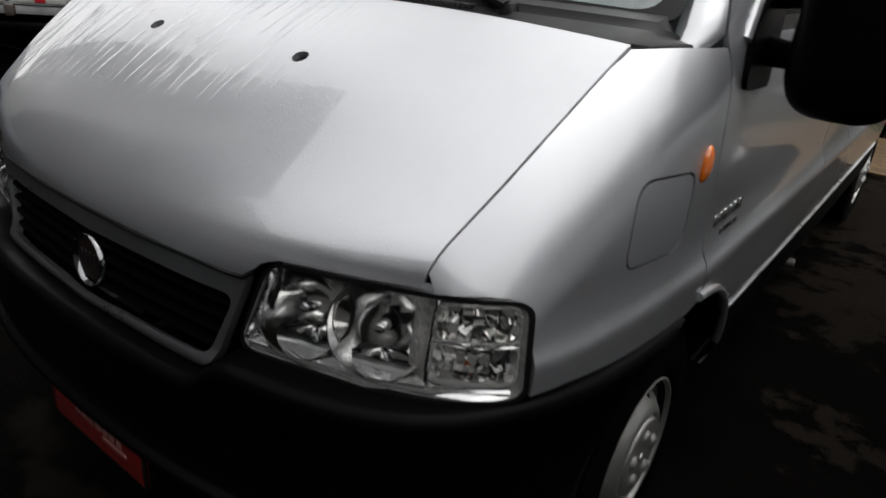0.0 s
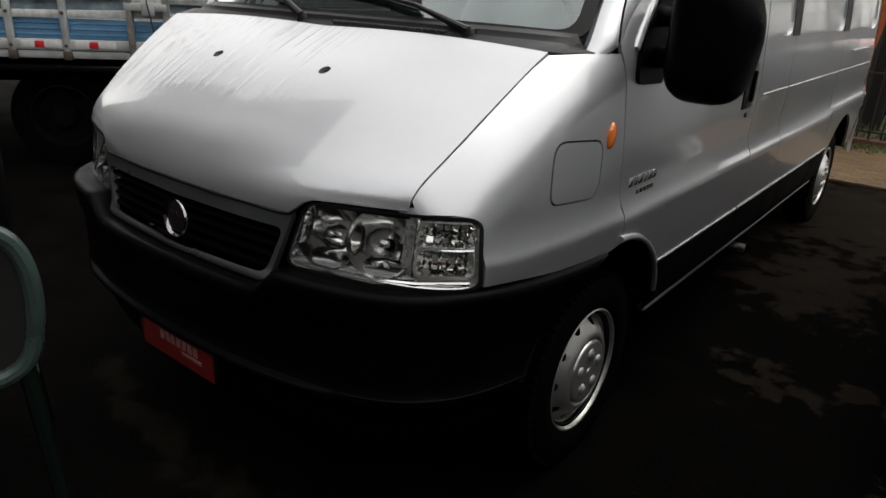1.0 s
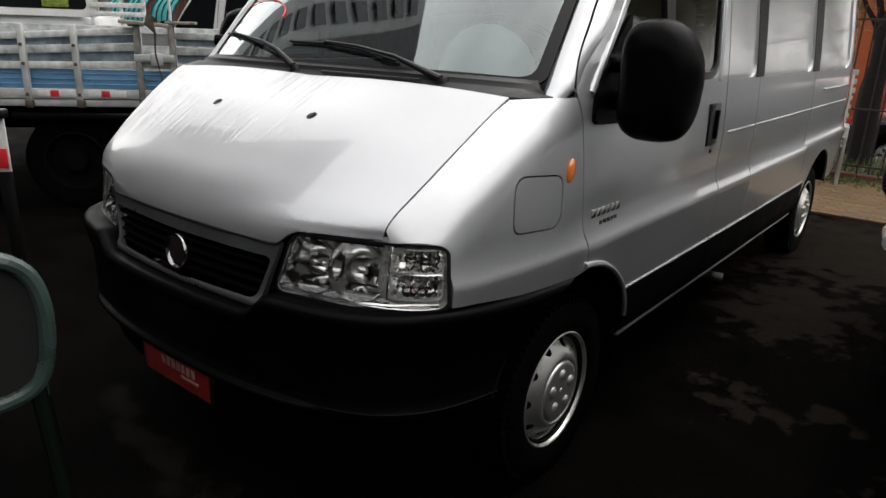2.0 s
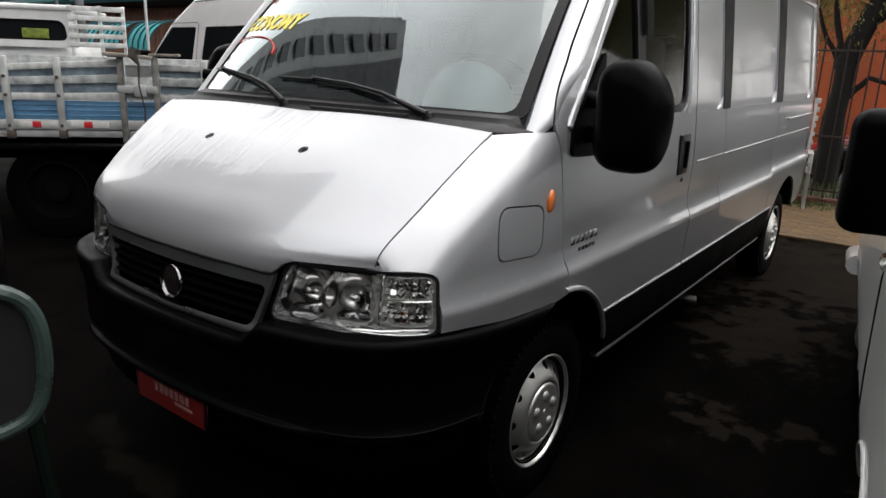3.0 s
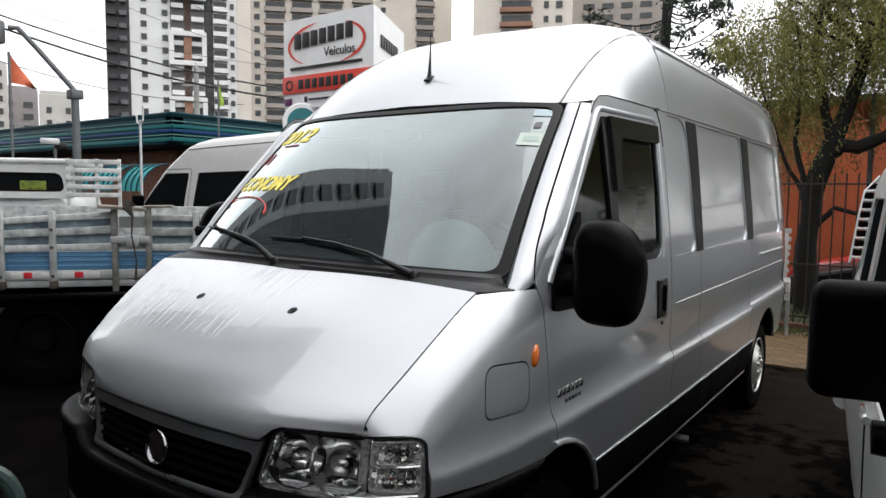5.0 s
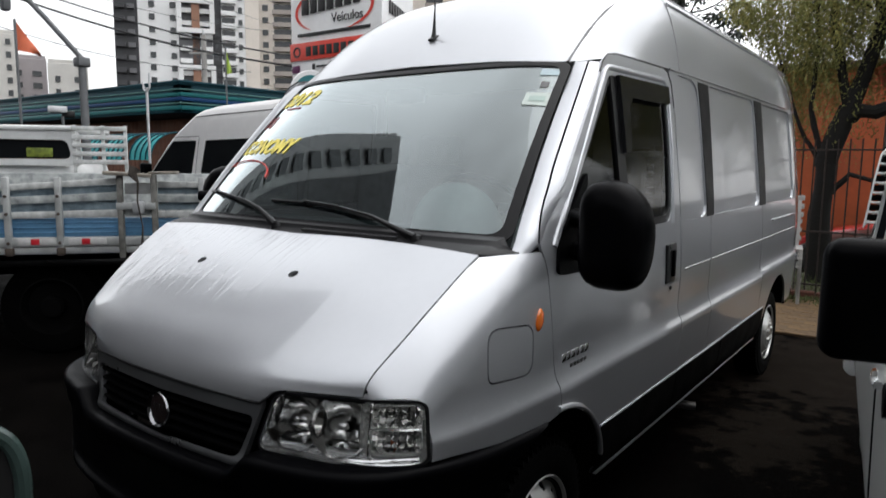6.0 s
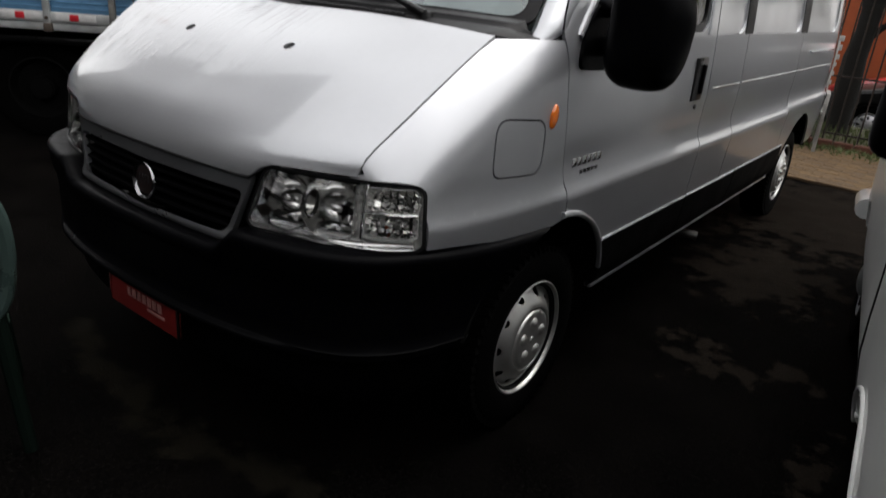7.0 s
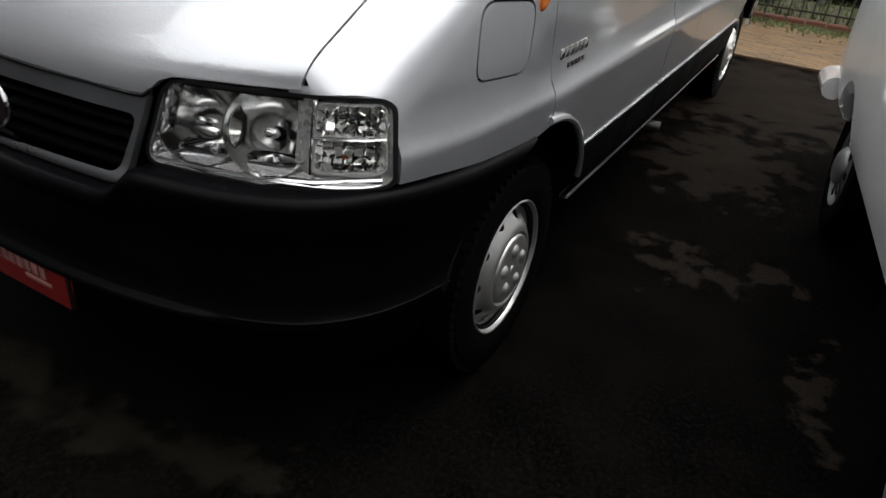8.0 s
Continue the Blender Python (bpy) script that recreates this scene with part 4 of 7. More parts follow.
# door mirrors
def mirror(s):
    c = Vector((1.155, 0.985, 1.405)) if s > 0 else Vector((1.06, 1.10, 1.43))
    bm = bmesh.new()
    rows = []
    prof = [(0.0, 0.5), (0.012, 0.78), (0.035, 0.92), (0.07, 0.985), (0.11, 1.0), (0.125, 0.97)]
    for d, k in prof:
        row = []
        for q in range(40):
            a = 2 * math.pi * q / 40
            cx, cz = math.cos(a), math.sin(a)
            e = 0.62 if cx < 0 or cz < 0 else 0.88
            x = 0.118 * k * math.copysign(abs(cx) ** e, cx)
            z = 0.178 * k * math.copysign(abs(cz) ** e, cz)
            x += -0.024 * (z / 0.19) ** 2 if z > 0 else 0.010 * z / 0.19
            row.append((s * (c.x + x), c.y - 0.07 + d + 0.02 * z, c.z + z))
        rows.append(row if s > 0 else row[::-1])
    add_grid(bm, rows, close=True)
    bmesh.ops.contextual_create(bm, geom=[e for e in bm.edges if e.is_boundary and e.verts[0].co.y < c.y - 0.05])
    house = part("door_mirror", finish(bm), black_plastic, van, "large black door mirror on two arms", sharp=60)
    part("mirror_glass", boxed((s * (c.x - 0.005), c.y + 0.040, c.z), (0.15, 0.008, 0.25), 0.003), chrome, house)
    plate_line = rounded([(0.930, 1.265), (1.115, 1.258), (1.15, 1.40), (1.20, 1.62), (1.135, 1.555), (0.960, 1.372)], [0.035, 0.02, 0.02, 0.02, 0.02, 0.04])
    both_sides("mirror_plate", plate_line, [], black_plastic, steps(0.95, 1.1, 0.05), steps(1.27, 1.6, 0.06), inset=-0.012, flange=0.016, sides=(s,), parent=house)
    for z in (1.335, 1.45):
        part("mirror_arm", tube([(s * 0.955, 1.085, z), (s * 1.02, 1.04, z), (s * 1.09, 0.985, z + 0.005)], [0.034, 0.028, 0.026], 14), black_plastic, house)


mirror(1)
mirror(-1)

# ---- ground ----
def asphalt_material():
    """Wet, nearly black asphalt with dry, paler patches of irregular outline."""
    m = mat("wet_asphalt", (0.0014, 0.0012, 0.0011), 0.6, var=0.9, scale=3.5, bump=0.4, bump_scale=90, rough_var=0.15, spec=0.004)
    n, l = m.node_tree.nodes, m.node_tree.links
    p = n["Principled BSDF"]
    geo = n.new("ShaderNodeNewGeometry")
    edge = n.new("ShaderNodeTexNoise")
    edge.inputs["Scale"].default_value = 6.0
    edge.inputs["Detail"].default_value = 8
    edge.inputs["Roughness"].default_value = 0.62
    l.new(geo.outputs["Position"], edge.inputs["Vector"])
    total = None
    # centre, half sizes and threshold of each dry patch
    for cx, cy, rx, ry, dry in ((1.32, 1.92, 0.42, 0.36, 0.16), (1.70, 2.06, 0.30, 0.22, 0.16), (1.22, 3.25, 0.75, 0.95, 0.26), (1.2, 5.0, 1.7, 1.9, 0.32), (1.88, 1.35, 0.14, 0.42, 0.20)):
        sub = n.new("ShaderNodeVectorMath")
        sub.operation = "SUBTRACT"
        sub.inputs[1].default_value = (cx, cy, 0)
        l.new(geo.outputs["Position"], sub.inputs[0])
        div = n.new("ShaderNodeVectorMath")
        div.operation = "MULTIPLY"
        div.inputs[1].default_value = (1 / rx, 1 / ry, 0)
        l.new(sub.outputs["Vector"], div.inputs[0])
        ln = n.new("ShaderNodeVectorMath")
        ln.operation = "LENGTH"
        l.new(div.outputs["Vector"], ln.inputs[0])
        mr = n.new("ShaderNodeMapRange")
        mr.inputs["From Min"].default_value, mr.inputs["From Max"].default_value = 0.0, 1.25
        mr.inputs["To Min"].default_value, mr.inputs["To Max"].default_value = dry, -0.22
        l.new(ln.outputs["Value"], mr.inputs["Value"])
        if total is None:
            total = mr.outputs["Result"]
        else:
            mx = n.new("ShaderNodeMath")
            mx.operation = "MAXIMUM"
            l.new(total, mx.inputs[0])
            l.new(mr.outputs["Result"], mx.inputs[1])
            total = mx.outputs["Value"]
    # a long bowed band of drying ground in front of the bumper
    def node(op, a, b=None, c=None):
        q = n.new("ShaderNodeMath")
        q.operation = op
        for k, v in enumerate((a, b, c)):
            if isinstance(v, (int, float)):
                q.inputs[k].default_value = v
            elif v is not None:
                l.new(v, q.inputs[k])
        return q.outputs["Value"]

    sep = n.new("ShaderNodeSeparateXYZ")
    l.new(geo.outputs["Position"], sep.inputs["Vector"])
    dx = node("ADD", sep.outputs["X"], 0.02)
    bow = node("MULTIPLY_ADD", node("MULTIPLY", dx, dx), 0.235, 0.032)
    off = node("MULTIPLY", node("ABSOLUTE", node("SUBTRACT", sep.outputs["Y"], bow)), 2.0)
    past = node("MULTIPLY", node("MAXIMUM", node("SUBTRACT", node("ABSOLUTE", dx), 0.72), 0.0), 1.2)
    band = node("ADD", node("SUBTRACT", 0.16, node("ADD", off, past)), edge.outputs["Fac"])
    damp = n.new("ShaderNodeMapRange")
    damp.inputs["From Min"].default_value, damp.inputs["From Max"].default_value = 0.50, 0.64
    l.new(band, damp.inputs["Value"])
    # pale grains of the aggregate
    grit = n.new("ShaderNodeTexNoise")
    grit.inputs["Scale"].default_value = 70
    grit.inputs["Detail"].default_value = 5
    grit.inputs["Roughness"].default_value = 0.75
    l.new(geo.outputs["Position"], grit.inputs["Vector"])
    grain = n.new("ShaderNodeMapRange")
    grain.inputs["From Min"].default_value, grain.inputs["From Max"].default_value = 0.46, 0.74
    l.new(grit.outputs["Fac"], grain.inputs["Value"])
    add = n.new("ShaderNodeMath")
    l.new(total, add.inputs[0])
    l.new(edge.outputs["Fac"], add.inputs[1])
    cut = n.new("ShaderNodeMapRange")
    cut.inputs["From Min"].default_value, cut.inputs["From Max"].default_value = 0.535, 0.60
    l.new(add.outputs["Value"], cut.inputs["Value"])
    src = p.inputs["Base Color"].links[0].from_socket
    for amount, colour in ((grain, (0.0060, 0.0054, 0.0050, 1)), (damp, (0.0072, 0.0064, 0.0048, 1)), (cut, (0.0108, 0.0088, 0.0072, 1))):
        mix = n.new("ShaderNodeMix")
        mix.data_type = "RGBA"
        mix.inputs["B"].default_value = colour
        l.new(amount.outputs["Result"], mix.inputs["Factor"])
        l.new(src, mix.inputs["A"])
        src = mix.outputs["Result"]
    l.new(src, p.inputs["Base Color"])
    return m


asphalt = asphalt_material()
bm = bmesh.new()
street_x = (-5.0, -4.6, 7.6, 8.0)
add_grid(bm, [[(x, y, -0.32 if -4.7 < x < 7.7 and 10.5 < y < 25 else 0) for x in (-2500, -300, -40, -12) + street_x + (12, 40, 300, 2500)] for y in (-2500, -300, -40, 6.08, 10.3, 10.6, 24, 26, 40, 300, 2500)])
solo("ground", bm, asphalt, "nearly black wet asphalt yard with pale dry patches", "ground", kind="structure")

brick_mat = mat("paving_brick", (0.075, 0.038, 0.016), 0.8, var=0.6, scale=3, bump=0.3, bump_scale=80, per_piece=0.25, tint=(0.085, 0.051, 0.020))
joint_mat = mat("paving_joint", (0.058, 0.034, 0.014), 0.9, var=0.4, scale=5)
kerb_brick = mat("red_kerb_brick", (0.085, 0.030, 0.018), 0.8, var=0.3, scale=6, bump=0.3, bump_scale=60, per_piece=0.3)
grass_mat = mat("grass", (0.07, 0.095, 0.025), 0.7, var=0.4, scale=4)
soil_mat = mat("soil", (0.06, 0.055, 0.03), 0.9, var=0.4, scale=3, bump=0.4, bump_scale=30)
pavement = solo("pavement", boxed((-1.7, 7.12, 0.012), (8.6, 2.08, 0.024), 0.004), joint_mat, "brown brick pavement with mossy joints", "pavement", kind="structure")
solo("verge", boxed((0.5, 9.2, 0.02), (13.0, 1.9, 0.06), 0.01), soil_mat, "bare soil strip with thin grass", "ground", kind="structure")

# ---- unseen blocker walls, and the tower that the windscreen mirrors ----
blocker_plaster = mat("blocker_dark", (0.055, 0.055, 0.055), 0.85, var=0.25, scale=0.6, bump=0.1, bump_scale=30)
# unseen walls behind the camera and to the east, added to block low sky
solo("blocker_wall_south", boxed((-2, -7.0, 3.1), (30, 0.3, 6.2), 0.02), blocker_plaster, "plain dark wall, unseen, added to block light from the yard", "wall", kind="structure")
solo("blocker_wall_east", boxed((9.0, -1.0, 1.5), (0.3, 16.0, 3.0), 0.02), blocker_plaster, "plain dark wall, unseen, added to block light from the yard", "wall", kind="structure")

pale_wall = mat("pale_plaster", (0.62, 0.60, 0.56), 0.85, var=0.1, scale=0.2)
white_wall = mat("white_plaster", (0.80, 0.80, 0.79), 0.8, var=0.08, scale=0.2)
beige_wall = mat("beige_plaster", (0.74, 0.675, 0.60), 0.85, var=0.1, scale=0.15)
grey_wall = mat("grey_plaster", (0.14, 0.14, 0.145), 0.85, var=0.15, scale=0.2)
charcoal_wall = mat("charcoal_plaster", (0.055, 0.055, 0.058), 0.8, var=0.2, scale=0.2)
brown_wall = mat("brown_plaster", (0.33, 0.18, 0.12), 0.85, var=0.15, scale=0.2)
taupe_wall = mat("taupe_plaster", (0.36, 0.32, 0.29), 0.85, var=0.15, scale=0.2)
mauve_wall = mat("mauve_grey_plaster", (0.36, 0.33, 0.34), 0.85, var=0.1, scale=0.2)
pane_dark = mat("window_dark", (0.03, 0.033, 0.036), 0.15, var=0.4, scale=0.5)


def tower(name, label, at, turn, width, height, depth, wall, cols, z0, floor, extras=None, tall=0.46):
    """A tall block that faces its local -y. cols: (x0, x1, kind, material): window, balcony or band."""
    t = thing(name, label, "building", at, turn, "apartment buildings round the yard")
    part("wall", boxed((0, depth / 2, height / 2), (width, depth, height), 0.1, seg=1), wall, t)
    part("roof", boxed((0, depth / 2, height + 0.4), (width * 0.96, depth * 0.96, 0.8), 0.1, seg=1), wall, t)
    floors = int((height - z0) / floor)
    shared = {}
    for x0, x1, kind, m in cols:
        cx, w = (x0 + x1) / 2, x1 - x0
        if kind == "band":
            part("wall_band", boxed((cx, -0.06, height / 2), (w, 0.24, height - 0.1), 0.03, seg=1), m, t)
            continue
        for k in range(floors):
            z = z0 + k * floor
            if kind == "window":
                key = ("w", w)
                if key not in shared:
                    o = part("window", boxed((0, 0, 0), (w, 0.10, floor * tall), 0.02, seg=1), pane_dark, t)
                    shared[key] = o.data
                else:
                    o = new("window", shared[key])
                    o.parent = t
                o.location = (cx, -0.22, z + floor * 0.55)
            else:
                key = ("b", w, m.name)
                if key not in shared:
                    b = bmesh.new()
                    add_box(b, (0, -0.55, 0.08), (w, 1.3, 0.16), 0.02, seg=1)
                    add_box(b, (0, -1.15, 0.55), (w, 0.10, 0.95), 0.02, seg=1)
                    for e in (-1, 1):
                        add_box(b, (e * (w / 2 - 0.05), -0.55, 0.55), (0.10, 1.2, 0.95), 0.02, seg=1)
                    o = part("balcony", b, m, t)
                    g = bmesh.new()
                    add_box(g, (0, 0, 0), (w * 0.9, 0.08, floor * 0.62), 0.02, seg=1)
                    q = part("window", g, pane_dark, t)
                    shared[key] = (o.data, q.data)
                else:
                    o = new("balcony", shared[key][0])
                    q = new("window", shared[key][1])
                    o.parent = q.parent = t
                o.location = (cx, 0.0, z)
                q.location = (cx, -0.10, z + floor * 0.55)
    if extras:
        extras(t)
    return t


def polar(az, d, z=0.0):
    """A place seen from the middle of the walk: degrees to the left of +y, and metres."""
    return (2.02 - d * math.sin(radians(az)), -1.13 + d * math.cos(radians(az)), z)


mirrored_pale = mat("light_grey_plaster", (0.20, 0.20, 0.20), 0.85, var=0.12, scale=0.2)
mirrored_wall = mat("mid_grey_plaster", (0.27, 0.27, 0.27), 0.85, var=0.15, scale=0.2)
tower("tower_block", "grey and charcoal tower block with one window column", (-27, -6.8, 0), 90, 18.2, 33.9, 14, mirrored_wall, [(5.1, 7.1, "window", None), (-9.1, 4.0, "band", charcoal_wall)], 12.52, 1.6, tall=0.55)
# unseen block, added and sized to give the bonnet's front its dark reflection
tower("apartment_block", "unseen grey block with windows, added for the dark bonnet reflection", (-26, -40.5, 0), 90, 46, 29.5, 12, mirrored_pale, [(-7, -5.4, "window", None), (-3, -1.4, "window", None), (1, 2.6, "window", None), (5, 6.6, "window", None)], 2, 3.1)


def white_frames(t):
    for z in (29.9 - 14.6, 29.9, 29.9 + 14.6, 29.9 + 29.2):
        b = bmesh.new()
        for q in (0.5, 7.0):
            add_box(b, (1.5, -1.8, z + q), (8.0, 0.8, 1.05), 0.05, seg=1)
        for x in (-2.0, 5.0):
            add_box(b, (x, -1.8, z + 3.75), (1.05, 0.75, 5.6), 0.05, seg=1)
        part("white_frame", finish(b), white_wall, t)
        part("brown_strip", boxed((1.45, -1.5, z + 3.75), (1.7, 0.5, 5.4), 0.05, seg=1), brown_wall, t)


tower("apartment_tower", "white and charcoal apartment tower with framed balconies", polar(56.56, 170), 56.56, 30.8, 60, 16, white_wall,
      [(-15.4, -10.6, "band", charcoal_wall), (-15.2, -13.2, "balcony", charcoal_wall), (-12.6, -11.2, "balcony", grey_wall), (-8.3, -7.1, "window", None), (-3.9, -2.7, "window", None),
       (-2.2, 5.0, "band", grey_wall), (-2.0, 0.6, "balcony", white_wall), (0.7, 2.2, "band", brown_wall), (2.3, 5.0, "balcony", white_wall), (5.1, 7.0, "band", charcoal_wall), (5.7, 6.3, "window", None),
       (7.0, 10.2, "balcony", white_wall), (10.8, 11.7, "window", None), (12.3, 15.4, "band", beige_wall)], 15.0, 2.77, white_frames)
tower("apartment_tower", "beige apartment tower with taupe balcony fronts", polar(43.4, 172), 43.4, 49.2, 62, 18, beige_wall,
      [(-23.2, -21.9, "window", None), (-20.8, -15.8, "balcony", taupe_wall), (-14.6, -9.4, "balcony", taupe_wall), (-8.0, -2.0, "balcony", taupe_wall), (0.0, 5.0, "balcony", taupe_wall), (7, 8.2, "window", None), (15.6, 20.2, "balcony", taupe_wall)], 16.0, 2.85)
tower("apartment_tower", "beige apartment tower with brown balcony fronts", polar(29.5, 150), 29.5, 21.0, 62, 18, beige_wall,
      [(-4.8, 2.2, "balcony", brown_wall), (4.5, 5.5, "window", None), (7.0, 8.4, "window", None)], 16.0, 3.0)
tower("apartment_tower", "far pale grey apartment tower", polar(22.0, 195), 22.0, 24.0, 56, 18, taupe_wall, [(-9, -6, "window", None), (-4, -1, "window", None), (1, 4, "window", None), (6, 9, "window", None)], 18.0, 3.0)
tower("apartment_block", "far grey and mauve apartment block", polar(67.3, 200), 67.3, 7.5, 26, 12, mauve_wall, [(-2.6, -1.6, "window", None), (0.6, 2.6, "window", None)], 12.0, 2.9)
tower("apartment_block", "far pale grey apartment block", polar(69.0, 190), 69.0, 6.5, 30, 12, pale_wall, [(-1.6, -0.6, "window", None), (1.2, 2.2, "window", None)], 12.0, 2.9)
tower("apartment_block", "far low pale apartment block", polar(64.9, 180), 64.9, 8.0, 23, 12, pale_wall, [(-2.6, -1.6, "window", None), (1.2, 2.2, "window", None)], 12.0, 2.9)

# ---- shop building with striped fascia ----
shop = thing("shop_building", "low shop building with teal striped fascia and wooden walls", "building", (-25.6, 16.6, 0))
teal = mat("teal_fascia", (0.004, 0.042, 0.058), 0.55, var=0.15, scale=0.5, spec=0.2)
blue_band = mat("blue_stripe", (0.007, 0.045, 0.13), 0.45, var=0.15, scale=0.5, spec=0.2)
green_band = mat("green_stripe", (0.012, 0.12, 0.125), 0.45, var=0.15, scale=0.5, spec=0.2)
pale_band = mat("pale_stripe", (0.11, 0.24, 0.22), 0.5, var=0.15, scale=0.5, spec=0.2)
wood_wall = mat("wood_cladding", (0.15, 0.065, 0.04), 0.75, var=0.3, scale=2, per_piece=0.3)
for (c, s) in (((-14, 0.3, 4.4), (28, 0.6, 1.40)), ((-0.3, 13, 4.4), (0.6, 26, 1.40))):
    part("fascia", boxed(c, s, 0.05), teal, shop)
for z, h, m in ((4.98, 0.12, teal), (4.72, 0.05, pale_band), (4.50, 0.16, green_band), (4.30, 0.16, blue_band), (4.12, 0.05, pale_band), (3.92, 0.18, green_band)):
    part("fascia_stripe", boxed((-14, -0.02, z), (28, 0.05, h), 0.01), m, shop)
    part("fascia_stripe", boxed((0.02, 13, z), (0.05, 26, h), 0.01), m, shop)
part("roof", boxed((-14, 13, 5.05), (28.2, 26.2, 0.12), 0.03), teal, shop)
part("soffit", boxed((-14, 13, 3.72), (27.6, 25.6, 0.06), 0.01), charcoal_wall, shop)
part("wall", boxed((-14.5, 14, 1.85), (25, 24, 3.6), 0.02), mat("shop_wall", (0.10, 0.05, 0.035), 0.8), shop)
plank = boxed((0, 0, 0), (0.34, 0.05, 3.5), 0.01)
first = part("plank", plank, wood_wall, shop)
first.location = (-26.5, 1.97, 1.85)
for k in range(1, 66):
    o = new("plank", first.data)
    o.parent = shop
    o.location = (-26.5 + 0.37 * k, 1.97, 1.85)
awning = mat("turquoise_awning", (0.02, 0.26, 0.27), 0.6, var=0.2, scale=2)
for x0 in (-3.6, -1.6, 0.6):
    rows = [[(x0 + 0.4 * i, -1.6 - 1.2 * math.sin(radians(a)), 1.6 + 1.1 * math.cos(radians(a))) for i in range(5)] for a in range(0, 91, 15)]
    part("awning", add_grid(bmesh.new(), rows), awning, shop)
    for i in range(5):
        part("awning_rib", tube([(x0 + 0.4 * i, -1.62 - 1.2 * math.sin(radians(a)), 1.62 + 1.1 * math.cos(radians(a))) for a in range(0, 91, 15)], 0.03, 6), teal, shop)

# ---- street furniture ----
steel_grey = mat("painted_steel", (0.12, 0.125, 0.13), 0.5, 0.3, var=0.2, scale=3)
galv = mat("galvanised_steel", (0.50, 0.51, 0.52), 0.45, 0.5, var=0.2, scale=6)
concrete = mat("concrete", (0.33, 0.31, 0.29), 0.85, var=0.2, scale=2, bump=0.2, bump_scale=30)
x, y, _ = polar(63.9, 22)
lamp = thing("street_lamp", "grey street lamp with bent arm", "street lamp", (x, y, 0))
part("pole", tube([(0, 0, 0), (0, 0, 4.25)], [0.13, 0.10], 12), steel_grey, lamp)
part("joint", boxed((0, 0, 4.30), (0.34, 0.34, 0.26), 0.04), steel_grey, lamp)
ex, ey, _ = polar(67.9, 22)
arm_end = Vector((ex - x, ey - y, 5.95))
part("arm", tube([(0, 0, 4.4), Vector((0, 0, 4.4)).lerp(arm_end, 0.55) + Vector((0, 0, 0.18)), Vector((0, 0, 4.4)).lerp(arm_end, 0.85) + Vector((0, 0, 0.24)), arm_end], 0.07, 10), steel_grey, lamp)
part("lamp_head", boxed(arm_end + Vector((-0.25, -0.1, -0.12)), (0.30, 0.22, 0.62), 0.08), steel_grey, lamp)
x, y, _ = polar(59.6, 14)
post = thing("antenna_post", "thin galvanised post with bracket", "post", (x, y, 0))
part("pole", tube([(0, 0, 0), (0, 0, 2.95)], 0.024, 8), galv, post)
part("bracket", tube([(-0.12, 0.0, 3.05), (-0.1, 0, 2.92), (0, 0, 2.86), (0.1, 0, 2.94), (0.1, 0, 3.2)], 0.018, 6), galv, post)
x, y, _ = polar(65.3, 16)
flood = thing("floodlight", "small pale floodlight on a dark bracket and post", "floodlight", (x, y, 0), 62)
part("post", tube([(0, 0, 0), (0, 0, 2.48)], 0.03, 8), steel_grey, flood)
part("bracket", boxed((0.10, 0.03, 2.52), (0.24, 0.08, 0.14), 0.02), trim_black, flood)
part("lamp_box", boxed((-0.08, -0.02, 2.61), (0.34, 0.20, 0.13), 0.025), galv, flood)
x, y, _ = polar(55.5, 42)
pole = thing("utility_pole", "concrete utility pole with cables", "utility pole", (x, y, 0))
part("pole", tube([(0, 0, 0), (0, 0, 8.6)], [0.20, 0.14], 10), concrete, pole)
part("crossarm", boxed((0, 0, 7.6), (1.6, 0.12, 0.12), 0.01, pose(0, 0, 0, 0, 0, 40)), concrete, pole)
part("insulator", tube([(0, 0, 8.6), (0, 0, 8.9)], 0.05, 8), galv, pole)
cable_mat = mat("cable_black", (0.015, 0.015, 0.016), 0.6)
for a0, d0, z0, a1, d1, z1, r in ((72, 30, 8.4, 45, 32, 6.0, 0.035), (72, 30, 8.0, 47, 32, 5.7, 0.045), (72, 30, 8.9, 50, 34, 7.6, 0.012), (72, 28, 6.4, 52, 33, 5.6, 0.016), (70, 60, 22, 45, 70, 14.5, 0.02), (70, 60, 19, 45, 70, 12.8, 0.02), (70, 60, 24, 40, 70, 18, 0.02)):
    p0, p1 = Vector(polar(a0, d0, z0)), Vector(polar(a1, d1, z1))
    pts = [p0.lerp(p1, k / 10) - Vector((0, 0, 0.5 * math.sin(math.pi * k / 10))) for k in range(11)]
    part("cable", tube([p - Vector(polar(55.5, 42)) for p in pts], r, 6), cable_mat, pole, "black overhead cable")


def flag(az, d, z, w, h, m, label, droop):
    x, y, _ = polar(az, d)
    t = thing("flag", label, "flag", (x, y, 0), 0.0, "advertising flags")
    part("pole", tube([(0, 0, 0), (0, 0, z + h)], 0.035, 6), steel_grey, t)
    rows = []
    for i in range(9):
        a = i / 8
        rows.append([(w * a, 0.12 * math.sin(5 * a + 2 * b), z + h - h * (b * (1 - 0.95 * a) + droop * a)) for b in (0, 0.25, 0.5, 0.75, 1)])
    part("cloth", add_grid(bmesh.new(), rows), m, t).rotation_euler = (0, 0, radians(az))
    return t


